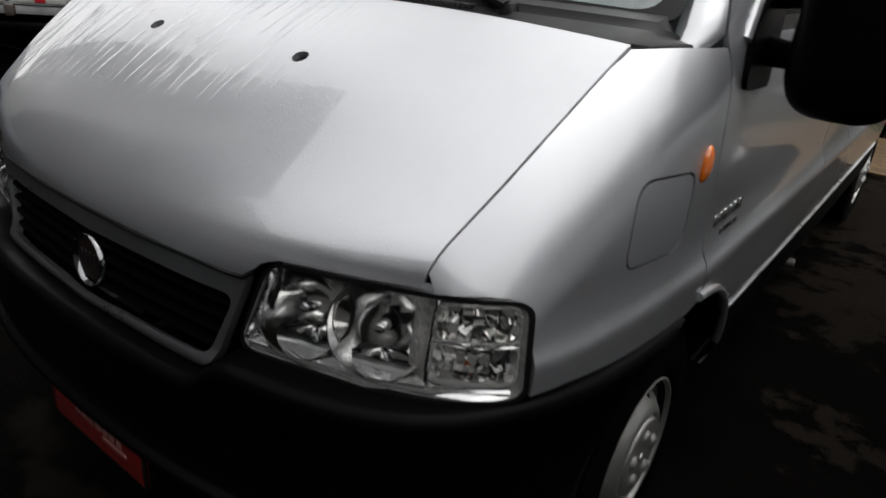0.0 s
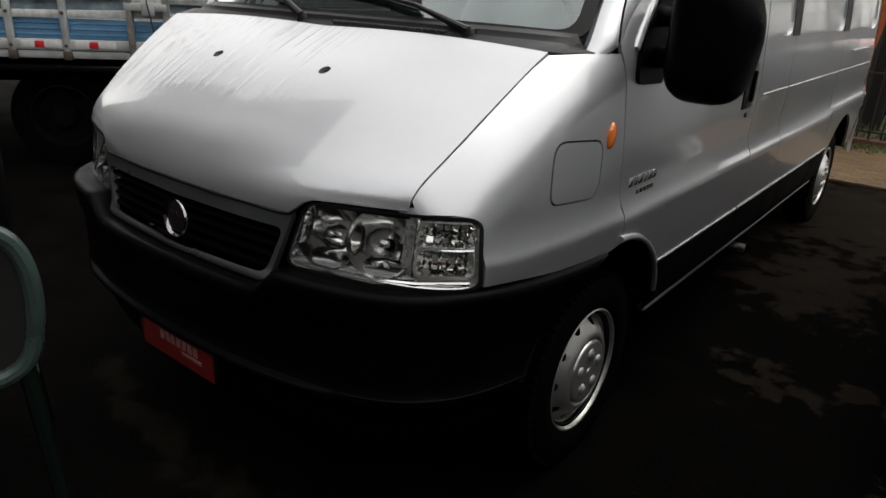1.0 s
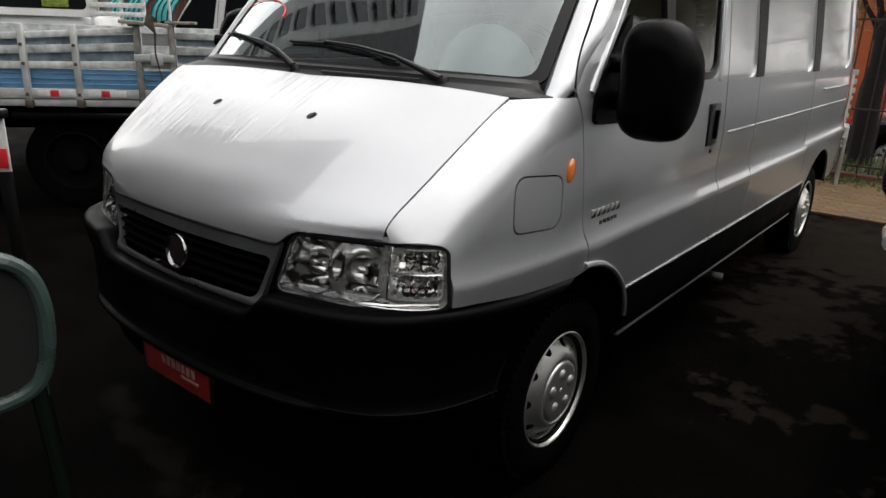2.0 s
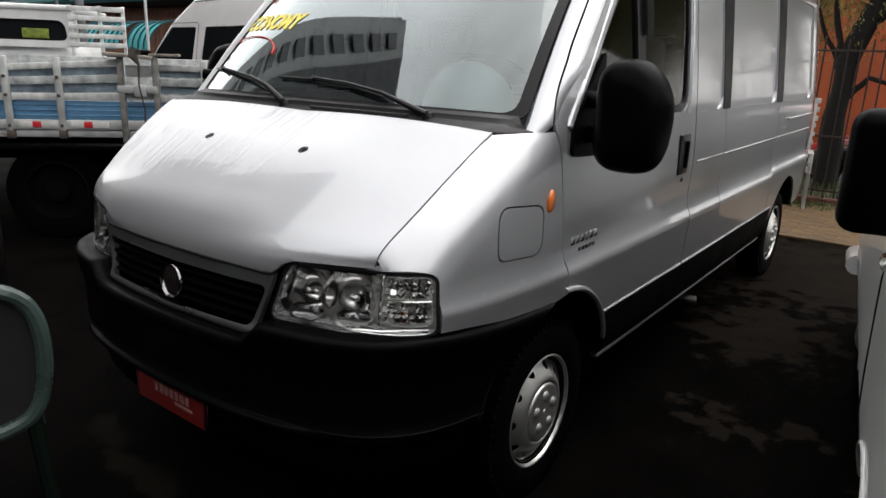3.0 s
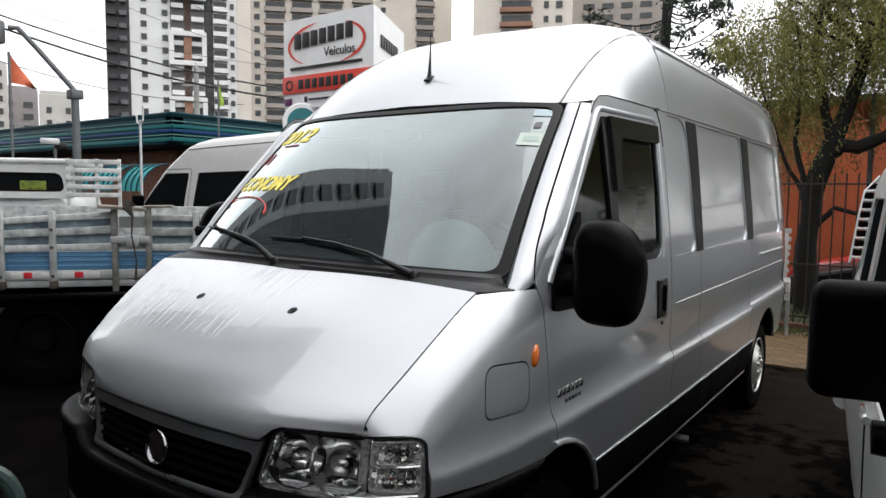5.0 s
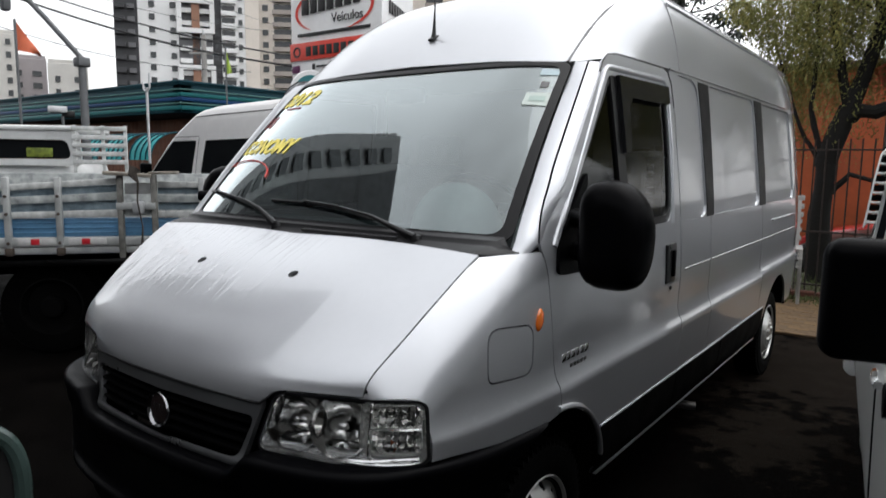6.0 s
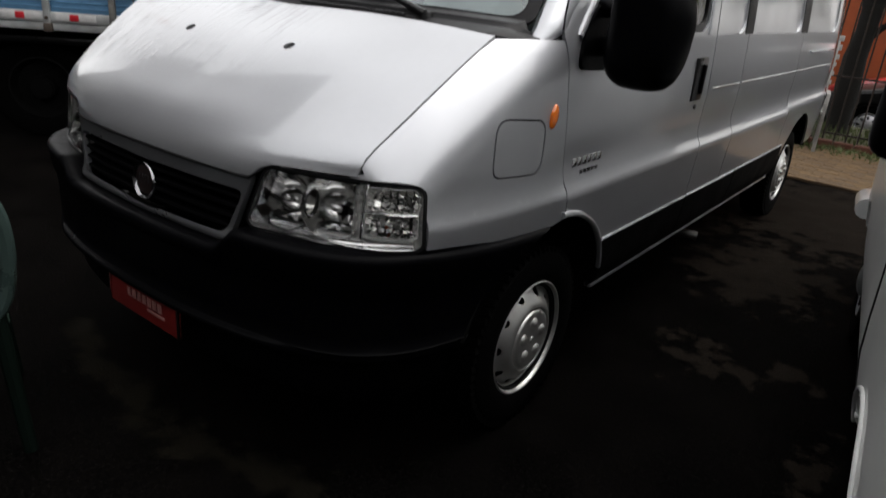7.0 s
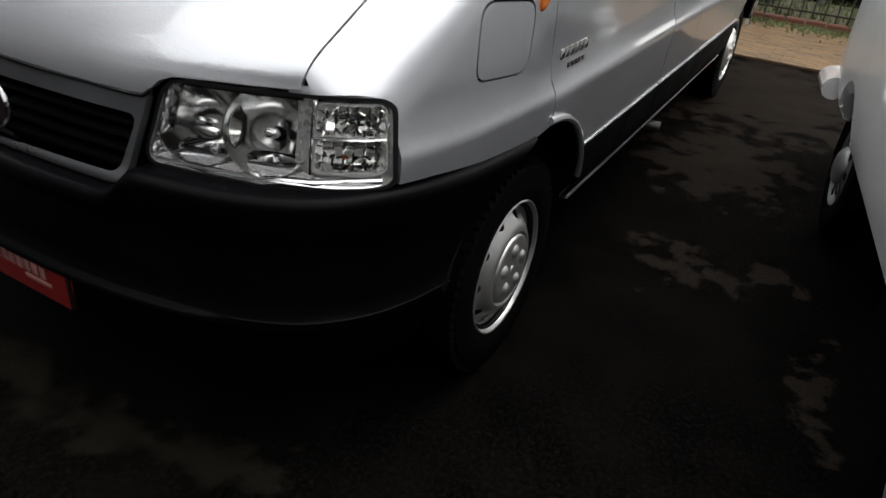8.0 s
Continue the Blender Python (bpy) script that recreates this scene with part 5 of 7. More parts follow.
flag(67.9, 20, 4.25, 0.52, 0.72, mat("orange_cloth", (0.55, 0.13, 0.06), 0.8), "orange triangular advertising flag on a thin pole", 1.12)
flag(4.0, 11, 2.53, -0.20, 0.53, mat("orange_banner", (0.50, 0.11, 0.05), 0.8), "orange advertising banner hanging from a thin pole by the fence", 0.3)
flag(53.9, 30, 5.1, 0.24, 1.1, mat("lime_cloth", (0.45, 0.62, 0.10), 0.8), "lime green advertising flag on a thin pole", 0.9)

# ---- the dealer's box sign ----
sign_white = mat("sign_white", (0.82, 0.82, 0.82), 0.45, var=0.06, scale=2)
sign_red = mat("sign_red", (0.62, 0.055, 0.035), 0.45, var=0.08, scale=2)
sign = thing("box_sign", "white and red illuminated box sign on a post", "sign", (-12.55, 15.25, 0))
b = bmesh.new()
corners = [(-4.22, 0.05), (0, 0), (-1.74, 3.64), (-4.4, 3.4)]
lo = [b.verts.new((cx, cy, 4.5)) for cx, cy in corners]
hi = [b.verts.new((cx, cy, 7.51)) for cx, cy in corners]
for k in range(4):
    b.faces.new((lo[k], lo[(k + 1) % 4], hi[(k + 1) % 4], hi[k]))
b.faces.new(hi)
b.faces.new(lo[::-1])
bmesh.ops.recalc_face_normals(b, faces=b.faces[:])
part("sign_box", b, sign_white, sign)
part("post", tube([(-2.2, 1.6, 0), (-2.2, 1.6, 4.6)], 0.22, 12), steel_grey, sign)


def on_front(name, u0, u1, v0, v1, m, parent, proud=0.02):
    """A flat field on the sign's front; u from its left edge, v from its bottom, in metres."""
    return part(name, boxed((-4.22 + (u0 + u1) / 2, 0.0 - proud, 4.5 + (v0 + v1) / 2), (u1 - u0, 0.03, v1 - v0), 0.004), m, parent)


on_front("red_band", 0.02, 4.18, 0.52, 1.10, sign_red, sign)
for k in range(7):
    on_front("name_bar", 0.62 + 0.40 * k, 0.93 + 0.40 * k, 2.00 + 0.02 * k, 2.50 + 0.02 * k, black_print, sign)
letters = text_mesh("Veículos", 0.42, 0.01)
bmesh.ops.transform(letters, matrix=pose(-4.22 + 2.75, -0.03, 4.5 + 1.76, 90, 0, 0), verts=letters.verts[:])
part("lettering", letters, black_print, sign, sharp=0)
on_front("web_address_bar", 0.40, 3.75, 1.30, 1.40, black_print, sign)
for k in range(8):
    on_front("number_bar", 0.82 + 0.33 * k, 1.06 + 0.33 * k, 0.64, 0.96, black_print, sign, 0.04)
part("phone_ring", add_revolve(bmesh.new(), [(0.10, 0.0), (0.13, 0.02), (0.17, 0.02), (0.19, 0.0)], pose(-4.22 + 0.36, -0.03, 4.5 + 0.80, 90, 0, 0), 24), black_print, sign)
on_front("logo_bar", 0.10, 0.46, 0.12, 0.36, mat("logo_purple", (0.10, 0.02, 0.08), 0.5), sign)
on_front("logo_bar", 1.10, 1.22, 0.20, 0.38, black_print, sign)
on_front("small_bar", 1.30, 2.3, 0.25, 0.31, black_print, sign)
for a0, a1, ru in ((100, 235, 1.75), (-70, 60, 1.75)):
    rows = []
    for k in range(17):
        q = k / 16
        a = radians(a0 + (a1 - a0) * q)
        wdt = 0.13 * math.sin(math.pi * q) ** 0.8
        c = Vector((-4.22 + 2.1, -0.022, 4.5 + 2.06))
        rows.append([c + Vector((math.cos(a) * (ru + e * wdt), 0, math.sin(a) * (0.72 + e * wdt))) for e in (-0.5, 0.5)])
    part("red_swoosh", add_grid(bmesh.new(), rows), sign_red, sign)
side = Vector((-1.74, 3.64, 0))
for k in range(7):
    p = side * (0.22 + 0.08 * k) + Vector((0.03, 0.015, 6.55))
    part("name_bar", boxed(p, (0.22, 0.03, 0.4), 0.004, pose(0, 0, 0, 0, 0, math.degrees(math.atan2(3.64, -1.74)))), black_print, sign)
x, y, _ = polar(47.4, 24)
rs = thing("round_sign", "round white sign with teal middle", "sign", (x, y, 0))
part("disc", add_revolve(bmesh.new(), [(0, 0.05), (0.64, 0.05), (0.68, 0.0), (0.64, -0.05), (0, -0.05)], pose(0, 0, 3.98, 90, 0, 47), 32), sign_white, rs)
part("teal_face", add_revolve(bmesh.new(), [(0, 0.07), (0.50, 0.07), (0.52, 0.04)], pose(0, 0, 3.98, 90, 0, 47), 32), mat("teal_print", (0.01, 0.16, 0.18), 0.5), rs)
part("post", tube([(0, 0, 0), (0, 0, 3.4)], 0.08, 8), steel_grey, rs)


# ---- vehicles round the van ----
def simple_wheel(parent, cx, cy, r, side, rim_mat, width=0.18, z=None):
    m = Matrix.Translation((cx, cy, z or r)) @ Euler((0, radians(90 * side), 0)).to_matrix().to_4x4()
    w = part("wheel", add_revolve(bmesh.new(), [(r * 0.62, -width), (r * 0.62, -0.01), (r * 0.58, 0.004), (r * 0.50, -0.02), (r * 0.3, 0.0), (r * 0.16, 0.012), (0, 0.014)], m, 28), rim_mat, parent)
    part("tyre", add_revolve(bmesh.new(), [(r * 0.60, -width), (r * 0.75, -width - 0.01), (r * 0.93, -width), (r, -width * 0.8), (r, -0.03), (r * 0.94, 0.002), (r * 0.78, 0.012), (r * 0.62, 0.0)], m, 36), rubber, w)
    for k in range(8):
        a = 2 * math.pi * k / 8
        mm = m @ Matrix.Rotation(a, 4, "Z") @ Matrix.Translation((r * 0.36, 0, 0.002))
        part("spoke_slot", finish(add_box(bmesh.new(), (0, 0, 0), (r * 0.16, r * 0.10, 0.006), 0.002, mm)), trim_black, w)
    return w


def vehicle(name, label, category, at, turn, profile, width_at, paint, windows, wheels, r_wheel, edge=0.06, screens=(), rim=None, group="", sides=(-1, 1), tuck=0.03):
    """A closed body from a side profile (y to the rear, z up), rounded edges, window openings and wheels."""
    t = thing(name, label, category, at, turn, group)
    low = min(z for _, z in profile) + 0.005
    profile = list(profile)
    for cy in sorted(wheels, reverse=True):
        r = 1.17 * r_wheel - edge
        a0 = math.asin(min(max((low - r_wheel) / r, -1), 1))
        profile += [(cy + r * math.cos(a0 + (math.pi - 2 * a0) * k / 20), r_wheel + r * math.sin(a0 + (math.pi - 2 * a0) * k / 20)) for k in range(21)]
    n = len(profile)
    norms = []
    for i in range(n):
        a, b = Vector(profile[i - 1]), Vector(profile[(i + 1) % n])
        d = (b - a).normalized()
        norms.append(Vector((d.y, -d.x)))
    area = sum(profile[i - 1][0] * profile[i][1] - profile[i][0] * profile[i - 1][1] for i in range(n))
    sg = 1 if area > 0 else -1

    def inset(d):
        return [(p[0] - sg * q.x * d, p[1] - sg * q.y * d) for p, q in zip(profile, norms)]

    rows = []
    rings = [(inset(edge), 0.0), (inset(edge * 0.3), edge * 0.3), (profile, edge)]
    for pts, dx in rings + [(profile, None)] + [(p, -1 - d) for p, d in rings[::-1]]:
        row = []
        for y, z in pts:
            hw = width_at(y, z)
            x = -hw + dx if dx is not None and dx >= 0 else (0.0 if dx is None else hw + dx + 1)
            row.append((x, y, z))
        rows.append(row)
    body_bm = add_grid(bmesh.new(), rows, close=True)
    bmesh.ops.recalc_face_normals(body_bm, faces=body_bm.faces[:])
    part("body", body_bm, paint, t, sharp=40)
    line = inset(edge)
    zs = [z for _, z in profile]
    for s in sides:
        ob = sheet("side", line, windows, lambda u, v, s=s: (s * width_at(u, v), u, v), lambda p, s=s: Vector((s, 0, 0.1)), paint, t, (), steps(min(zs), max(zs), 0.09), 0.03)
        for w in windows:
            sheet("side_window", grown(w, -0.008), [], lambda u, v, s=s: (s * (width_at(u, v) - 0.012), u, v), lambda p, s=s: Vector((s, 0, 0.1)), dark_glass_solid, t, (), steps(min(zs), max(zs), 0.12), 0)
        for cy in wheels:
            rows = [[(s * (width_at(cy, r_wheel) - dx), cy + 1.15 * r_wheel * math.cos(radians(a)), r_wheel + 1.15 * r_wheel * math.sin(radians(a))) for a in range(-10, 191, 10)] for dx in (0.02, 0.3)]
            part("wheel_house", add_grid(bmesh.new(), rows), shade_black, t)
            part("wheel_well", boxed((s * (width_at(cy, r_wheel) - 0.31), cy, r_wheel * 1.05), (0.02, 2.3 * r_wheel, 2.1 * r_wheel)), shade_black, t)
            simple_wheel(t, s * (width_at(cy, r_wheel) - tuck), cy, r_wheel, s, rim or cover_silver)
    for (y0, z0), (y1, z1), frac in screens:
        d = Vector((y1 - y0, z1 - z0))
        nn = Vector((d.y, -d.x)).normalized() * 0.012
        if nn.x > 0 and y0 < 1.0:
            nn = -nn
        hw0, hw1 = width_at(y0, z0) * frac, width_at(y1, z1) * frac
        b = bmesh.new()
        vs = [b.verts.new(p) for p in ((-hw0, y0 + nn.x, z0 + nn.y), (hw0, y0 + nn.x, z0 + nn.y), (hw1, y1 + nn.x, z1 + nn.y), (-hw1, y1 + nn.x, z1 + nn.y))]
        f = b.faces.new(vs)
        bmesh.ops.solidify(b, geom=[f], thickness=0.01)
        part("windscreen", b, dark_glass_solid, t)
    return t


dark_glass_solid = mat("tinted_glass", (0.008, 0.009, 0.010), 0.06, spec=0.0, var=0.2, scale=1, rough_var=0.02)
pale_grey_paint = mat("pale_grey_paint", (0.66, 0.65, 0.645), 0.5, 0.1, coat=0.25, var=0.05)
kombi_paint = mat("old_white_paint", (0.64, 0.655, 0.64), 0.38, 0.0, coat=0.5, var=0.08, scale=4)


# ---- old white van beside the silver one ----
dull_rim = mat("dull_steel_rim", (0.20, 0.205, 0.205), 0.4, 0.5, var=0.2)
kombi_lean = curve([0.40, 0.47, 0.66, 1.0, 1.12, 1.17, 1.22, 1.75, 1.9, 2.0], [0.80, 0.835, 0.864, 0.868, 0.865, 0.850, 0.835, 0.755, 0.66, 0.40])
kombi_plan = curve([-0.82, -0.67, -0.40, 0.1, 2.8, 3.2, 3.45], [0.80, 0.93, 0.985, 1.0, 1.0, 0.975, 0.93])
kombi_profile = [(-0.62, 0.43), (-0.73, 0.48), (-0.76, 0.62), (-0.74, 0.95), (-0.69, 1.16), (-0.55, 1.48), (-0.41, 1.76), (-0.27, 1.89), (0.03, 1.955), (0.8, 1.99), (2.2, 1.98), (2.9, 1.92), (3.16, 1.80), (3.30, 1.52), (3.36, 1.15), (3.40, 0.70), (3.38, 0.50), (3.28, 0.43)]
kombi_windows = [rounded([(-0.40, 1.22), (0.70, 1.22), (0.68, 1.66), (-0.20, 1.66)], 0.07), rounded([(1.00, 1.22), (1.88, 1.22), (1.88, 1.66), (1.00, 1.66)], 0.09), rounded([(2.04, 1.22), (2.74, 1.22), (2.70, 1.66), (2.04, 1.66)], 0.09)]
TURN_K = 6.75
kx = Matrix.Rotation(radians(TURN_K), 3, "Z") @ Vector((0.865, 0, 0))
kombi = vehicle("old_van", "old white rear-engined van with black mirror, dulled paint", "van", (1.985 + kx.x, 0.32 + kx.y, 0), TURN_K, kombi_profile, lambda y, z: kombi_lean(z) * kombi_plan(y), kombi_paint, kombi_windows, (0.33, 2.40), 0.315, 0.07, [((-0.67, 1.20), (-0.43, 1.72), 0.86)], rim=dull_rim, tuck=0.02)
# vents on the rear pillar
for k in range(8):
    z = 1.36 + 0.052 * k
    y = 2.93 + 0.035 * math.sin(math.pi * (k + 1) / 9) + 0.012 * k
    w = 0.072
    for s in (-1, 1):
        xx = kombi_lean(z) * kombi_plan(y)
        part("vent_slot", boxed((s * (xx + 0.018), y, z), (0.052, w, 0.030), 0.006), shade_black, kombi)
        part("vent_lip", tube([(s * (xx - 0.005), y - w / 2, z - 0.024), (s * (xx + 0.030), y - w / 2 - 0.004, z - 0.025), (s * (xx + 0.050), y - 0.01, z - 0.022), (s * (xx + 0.045), y + w / 2, z - 0.020)], 0.007, 6), white_paint, kombi)
for s in (-1, 1):
    edge_pts = [(s * (kombi_lean(z) * kombi_plan(y) + (0.048 if y < 2.99 else 0.004)), y, z) for y, z in ((2.88, 1.31), (2.885, 1.40), (2.90, 1.55), (2.94, 1.70), (3.00, 1.78), (3.05, 1.74), (3.04, 1.55), (3.01, 1.40), (2.97, 1.31), (2.88, 1.31))]
    part("vent_frame", tube(edge_pts, 0.005, 6), white_paint, kombi)
    # door seams and the waist moulding
    for line in (((0.705, 0.455), (0.72, 0.48), (0.784, 0.62), (0.80, 0.735), (0.825, 0.9), (0.84, 1.0), (0.85, 1.2), (0.85, 1.5), (0.83, 1.72)), ((-0.22, 0.62), (-0.34, 0.75), (-0.44, 1.0), (-0.46, 1.2), (-0.38, 1.45), (-0.22, 1.72))):
        pts = [(s * (kombi_lean(z) * kombi_plan(y) + 0.001), y, z) for y, z in line]
        part("door_seam", tube(pts, 0.004, 6), trim_black, kombi)
    # lip round the front wheel's opening
    lip = [(s * (kombi_lean(z) * kombi_plan(y) + 0.001), y, z) for y, z in ((0.33 + 0.368 * math.cos(radians(q)), 0.315 + 0.368 * math.sin(radians(q))) for q in range(24, 157, 6))]
    part("arch_lip", tube(lip, 0.007, 8), kombi_paint, kombi)
    for cy in (0.33, 2.40):
        cup = Matrix.Translation((s * (kombi_lean(0.40) - 0.012), cy, 0.315)) @ Euler((0, radians(90 * s), 0)).to_matrix().to_4x4()
        part("hubcap", add_revolve(bmesh.new(), [(0, 0.034), (0.03, 0.032), (0.06, 0.025), (0.082, 0.012), (0.09, 0.0), (0.092, -0.014)], cup, 32), dull_rim, kombi)
    part("waist_moulding", tube([(s * (kombi_lean(1.16) * kombi_plan(y) + 0.004), y, 1.16) for y in (-0.62, -0.3, 0.1, 1, 2, 2.9, 3.2)], 0.012, 6), white_paint, kombi)
    part("door_handle", tube([(s * (kombi_lean(1.08) + 0.012), y, 1.08) for y in (0.62, 0.66, 0.72, 0.76)], [0.012, 0.016, 0.014, 0.010], 8), chrome, kombi)
    part("indicator", boxed((s * 0.62, -0.745, 0.98), (0.14, 0.03, 0.07), 0.012), orange_lens, kombi)
    part("headlamp", add_revolve(bmesh.new(), [(0, 0.02), (0.07, 0.014), (0.09, 0.0), (0.10, -0.03)], pose(s * 0.55, -0.76, 0.80, 90, 0, 0), 24), chrome, kombi)
part("front_bumper", tube([(-0.80, -0.53, 0.47), (-0.72, -0.77, 0.47), (-0.4, -0.84, 0.47), (0.4, -0.84, 0.47), (0.72, -0.77, 0.47), (0.80, -0.53, 0.47)], 0.065, 12), white_paint, kombi)
part("rear_bumper", tube([(-0.845, 3.05, 0.50), (-0.85, 3.32, 0.50), (-0.72, 3.46, 0.50), (0.72, 3.46, 0.50), (0.85, 3.32, 0.50), (0.845, 3.05, 0.50)], 0.058, 12), white_paint, kombi)
# the black mirror on the near door
mc = Vector((-0.915, 0.16, 1.375))
b = bmesh.new()
add_box(b, mc, (0.21, 0.085, 0.245), 0.036, pose(0, 0, 0, 4, 0, 5), 4)
km = part("door_mirror", finish(b), black_plastic, kombi, "black rectangular door mirror", sharp=60)
part("mirror_glass", boxed(mc + Vector((0, 0.042, 0)), (0.18, 0.008, 0.21), 0.003), chrome, km)
part("mirror_stem", tube([mc + Vector((0.05, 0.0, -0.10)), mc + Vector((0.07, 0.01, -0.17)), mc + Vector((0.10, 0.02, -0.20))], [0.03, 0.026, 0.03], 10), black_plastic, km)
part("mirror_foot", tube([mc + Vector((0.02, 0.03, -0.205)), mc + Vector((0.10, 0.03, -0.205)), mc + Vector((0.17, 0.04, -0.205))], [0.035, 0.04, 0.045], 12), black_plastic, km)

# ---- stake-bed truck ----
grey_plank = mat("weathered_plank", (0.28, 0.305, 0.31), 0.75, var=0.35, scale=12, bump=0.25, bump_scale=50, tint=(0.40, 0.42, 0.41))
pale_plank = mat("flaking_white_plank", (0.46, 0.47, 0.46), 0.75, var=0.35, scale=16, bump=0.3, bump_scale=60)
blue_steel = mat("blue_bed_panel", (0.10, 0.24, 0.40), 0.5, var=0.25, scale=5, bump=0.1, bump_scale=40)
faded_blue = mat("faded_blue_plank", (0.12, 0.18, 0.23), 0.7, var=0.45, scale=10, bump=0.2, bump_scale=40, tint=(0.19, 0.24, 0.27))
alu = mat("bare_aluminium", (0.40, 0.41, 0.405), 0.5, 0.3, var=0.25, scale=8)
tape_red = mat("reflective_red", (0.50, 0.02, 0.03), 0.35, var=0.15, scale=20)
tape_white = mat("reflective_white", (0.55, 0.55, 0.54), 0.35, var=0.15, scale=20)
rust = mat("rusty_steel", (0.06, 0.045, 0.035), 0.8, var=0.4, scale=10, bump=0.3)

old_board = mat("weathered_board", (0.20, 0.18, 0.15), 0.85, var=0.4, scale=10, bump=0.3, bump_scale=50)
old_rope = mat("dirty_rope", (0.05, 0.042, 0.035), 0.9, var=0.4, scale=20)
truck = thing("stake_truck", "old stake-bed truck with weathered grey planks and blue panels", "truck", (-3.6, 1.55, 0), 49.45)
LEFT, RIGHT = -4.2, 2.6
part("bottom_rail", boxed(((LEFT + RIGHT) / 2, 0.03, 0.905), (RIGHT - LEFT, 0.08, 0.06), 0.012), alu, truck)
part("tape_rail", boxed(((LEFT + RIGHT) / 2, 0.0, 0.975), (RIGHT - LEFT, 0.05, 0.075), 0.008), alu, truck)
part("blue_panel", boxed(((LEFT + RIGHT) / 2, 0.05, 1.085), (RIGHT - LEFT, 0.03, 0.15), 0.006), blue_steel, truck)
for z in (1.045, 1.085, 1.125):
    part("panel_rib", tube([(LEFT, 0.032, z), (RIGHT, 0.032, z)], 0.006, 6), blue_steel, truck)
rng = random.Random(8)
lean = 0.20
sag = lean * (LEFT + 0.31) / 2
posts = (-3.8, -3.1, -2.4, -1.72, -1.12, -0.50, -0.13)
for z, h, m in ((1.195, 0.055, pale_plank), (1.325, 0.06, grey_plank), (1.44, 0.05, pale_plank)):
    b = boxed(((LEFT + 0.31) / 2, 0.02, z + sag * (z - 1.10)), (0.31 - LEFT, 0.03, h), 0.006, pose(0, 0, 0, 0, -math.degrees(math.atan(lean * (z - 1.10)))))
    part("side_plank", b, m, truck)
    part("side_plank", boxed(((0.60 + RIGHT) / 2, 0.03, z - 0.01), (RIGHT - 0.60, 0.03, h), 0.006), m, truck)
for z, h in ((1.26, 0.075), (1.385, 0.06)):
    part("side_plank", boxed(((LEFT + 0.31) / 2, 0.05, z + sag * (z - 1.10)), (0.31 - LEFT, 0.02, h), 0.004, pose(0, 0, 0, 0, -math.degrees(math.atan(lean * (z - 1.10))))), faded_blue, truck)
    part("side_plank", boxed(((0.60 + RIGHT) / 2, 0.06, z), (RIGHT - 0.60, 0.02, h), 0.004), faded_blue, truck)
for x in posts + (0.95, 1.35, 1.9, 2.5):
    st = part("stake", boxed((x, -0.015, 1.18), (0.045, 0.05, 0.62), 0.008), alu, truck)
    for z in (0.97, 1.20, 1.34):
        part("bolt", add_revolve(bmesh.new(), [(0, 0.012), (0.012, 0.01), (0.014, 0)], pose(x, -0.042, z, 90, 0, 0), 8), rust, st)
    part("hinge", boxed((x, -0.02, 0.90), (0.06, 0.06, 0.07), 0.015), rust, truck)
for x in (0.33, 0.585):
    part("corner_post", boxed((x, -0.03, 1.18), (0.042, 0.06, 0.68), 0.006), mat("grimy_steel", (0.17, 0.165, 0.15), 0.7, 0.1, var=0.5, scale=14), truck)
part("gate_plank", boxed((0.46, 0.0, 1.23), (0.24, 0.03, 0.10), 0.006), grey_plank, truck)
part("gate_plank", boxed((0.46, 0.0, 1.40), (0.20, 0.03, 0.09), 0.006), alu, truck)
part("latch", boxed((0.45, -0.05, 1.26), (0.30, 0.03, 0.06), 0.01), alu, truck)
part("latch_plate", boxed((0.47, -0.07, 1.25), (0.09, 0.03, 0.10), 0.01), galv, truck)
part("top_board", boxed((0.40, -0.02, 1.515), (0.36, 0.16, 0.028), 0.006, pose(0, 0, 0, 0, 4, 0)), old_board, truck)
part("top_board", boxed((0.66, 0.0, 1.528), (0.22, 0.14, 0.022), 0.006, pose(0, 0, 0, 0, -1, 0)), old_board, truck)
part("rope_knot", tube([(0.46, -0.08, 1.56), (0.44, -0.10, 1.52), (0.48, -0.10, 1.45), (0.47, -0.10, 1.3), (0.50, -0.09, 1.1), (0.49, -0.09, 0.93)], [0.05, 0.035, 0.010, 0.006, 0.006, 0.012], 6), old_rope, truck)
for x0 in (-3.75, -3.05, -2.35, -1.68, -1.05, -0.45, -0.08, 0.64, 1.0):
    part("tape_white", boxed((x0 + 0.06, -0.027, 0.978), (0.10, 0.004, 0.05), 0.001), tape_white, truck)
    part("tape_red", boxed((x0 + 0.135, -0.027, 0.978), (0.065, 0.004, 0.046), 0.001), tape_red, truck)
    part("tape_white", boxed((x0 + 0.23, -0.027, 0.978), (0.12, 0.004, 0.05), 0.001), tape_white, truck)
part("bed_floor", boxed(((LEFT + RIGHT) / 2, 1.1, 0.93), (RIGHT - LEFT, 2.1, 0.06), 0.01), rust, truck)
part("far_side", boxed(((LEFT + RIGHT) / 2, 2.2, 1.18), (RIGHT - LEFT, 0.04, 0.6), 0.01), grey_plank, truck)
part("chassis", boxed(((LEFT + RIGHT) / 2, 1.1, 0.72), (RIGHT - LEFT + 1.5, 0.8, 0.22), 0.02), shade_black, truck)
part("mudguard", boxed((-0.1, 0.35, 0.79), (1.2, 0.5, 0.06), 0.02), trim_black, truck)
part("tool_box", boxed((1.3, 0.4, 0.62), (0.6, 0.45, 0.42), 0.03), shade_black, truck)
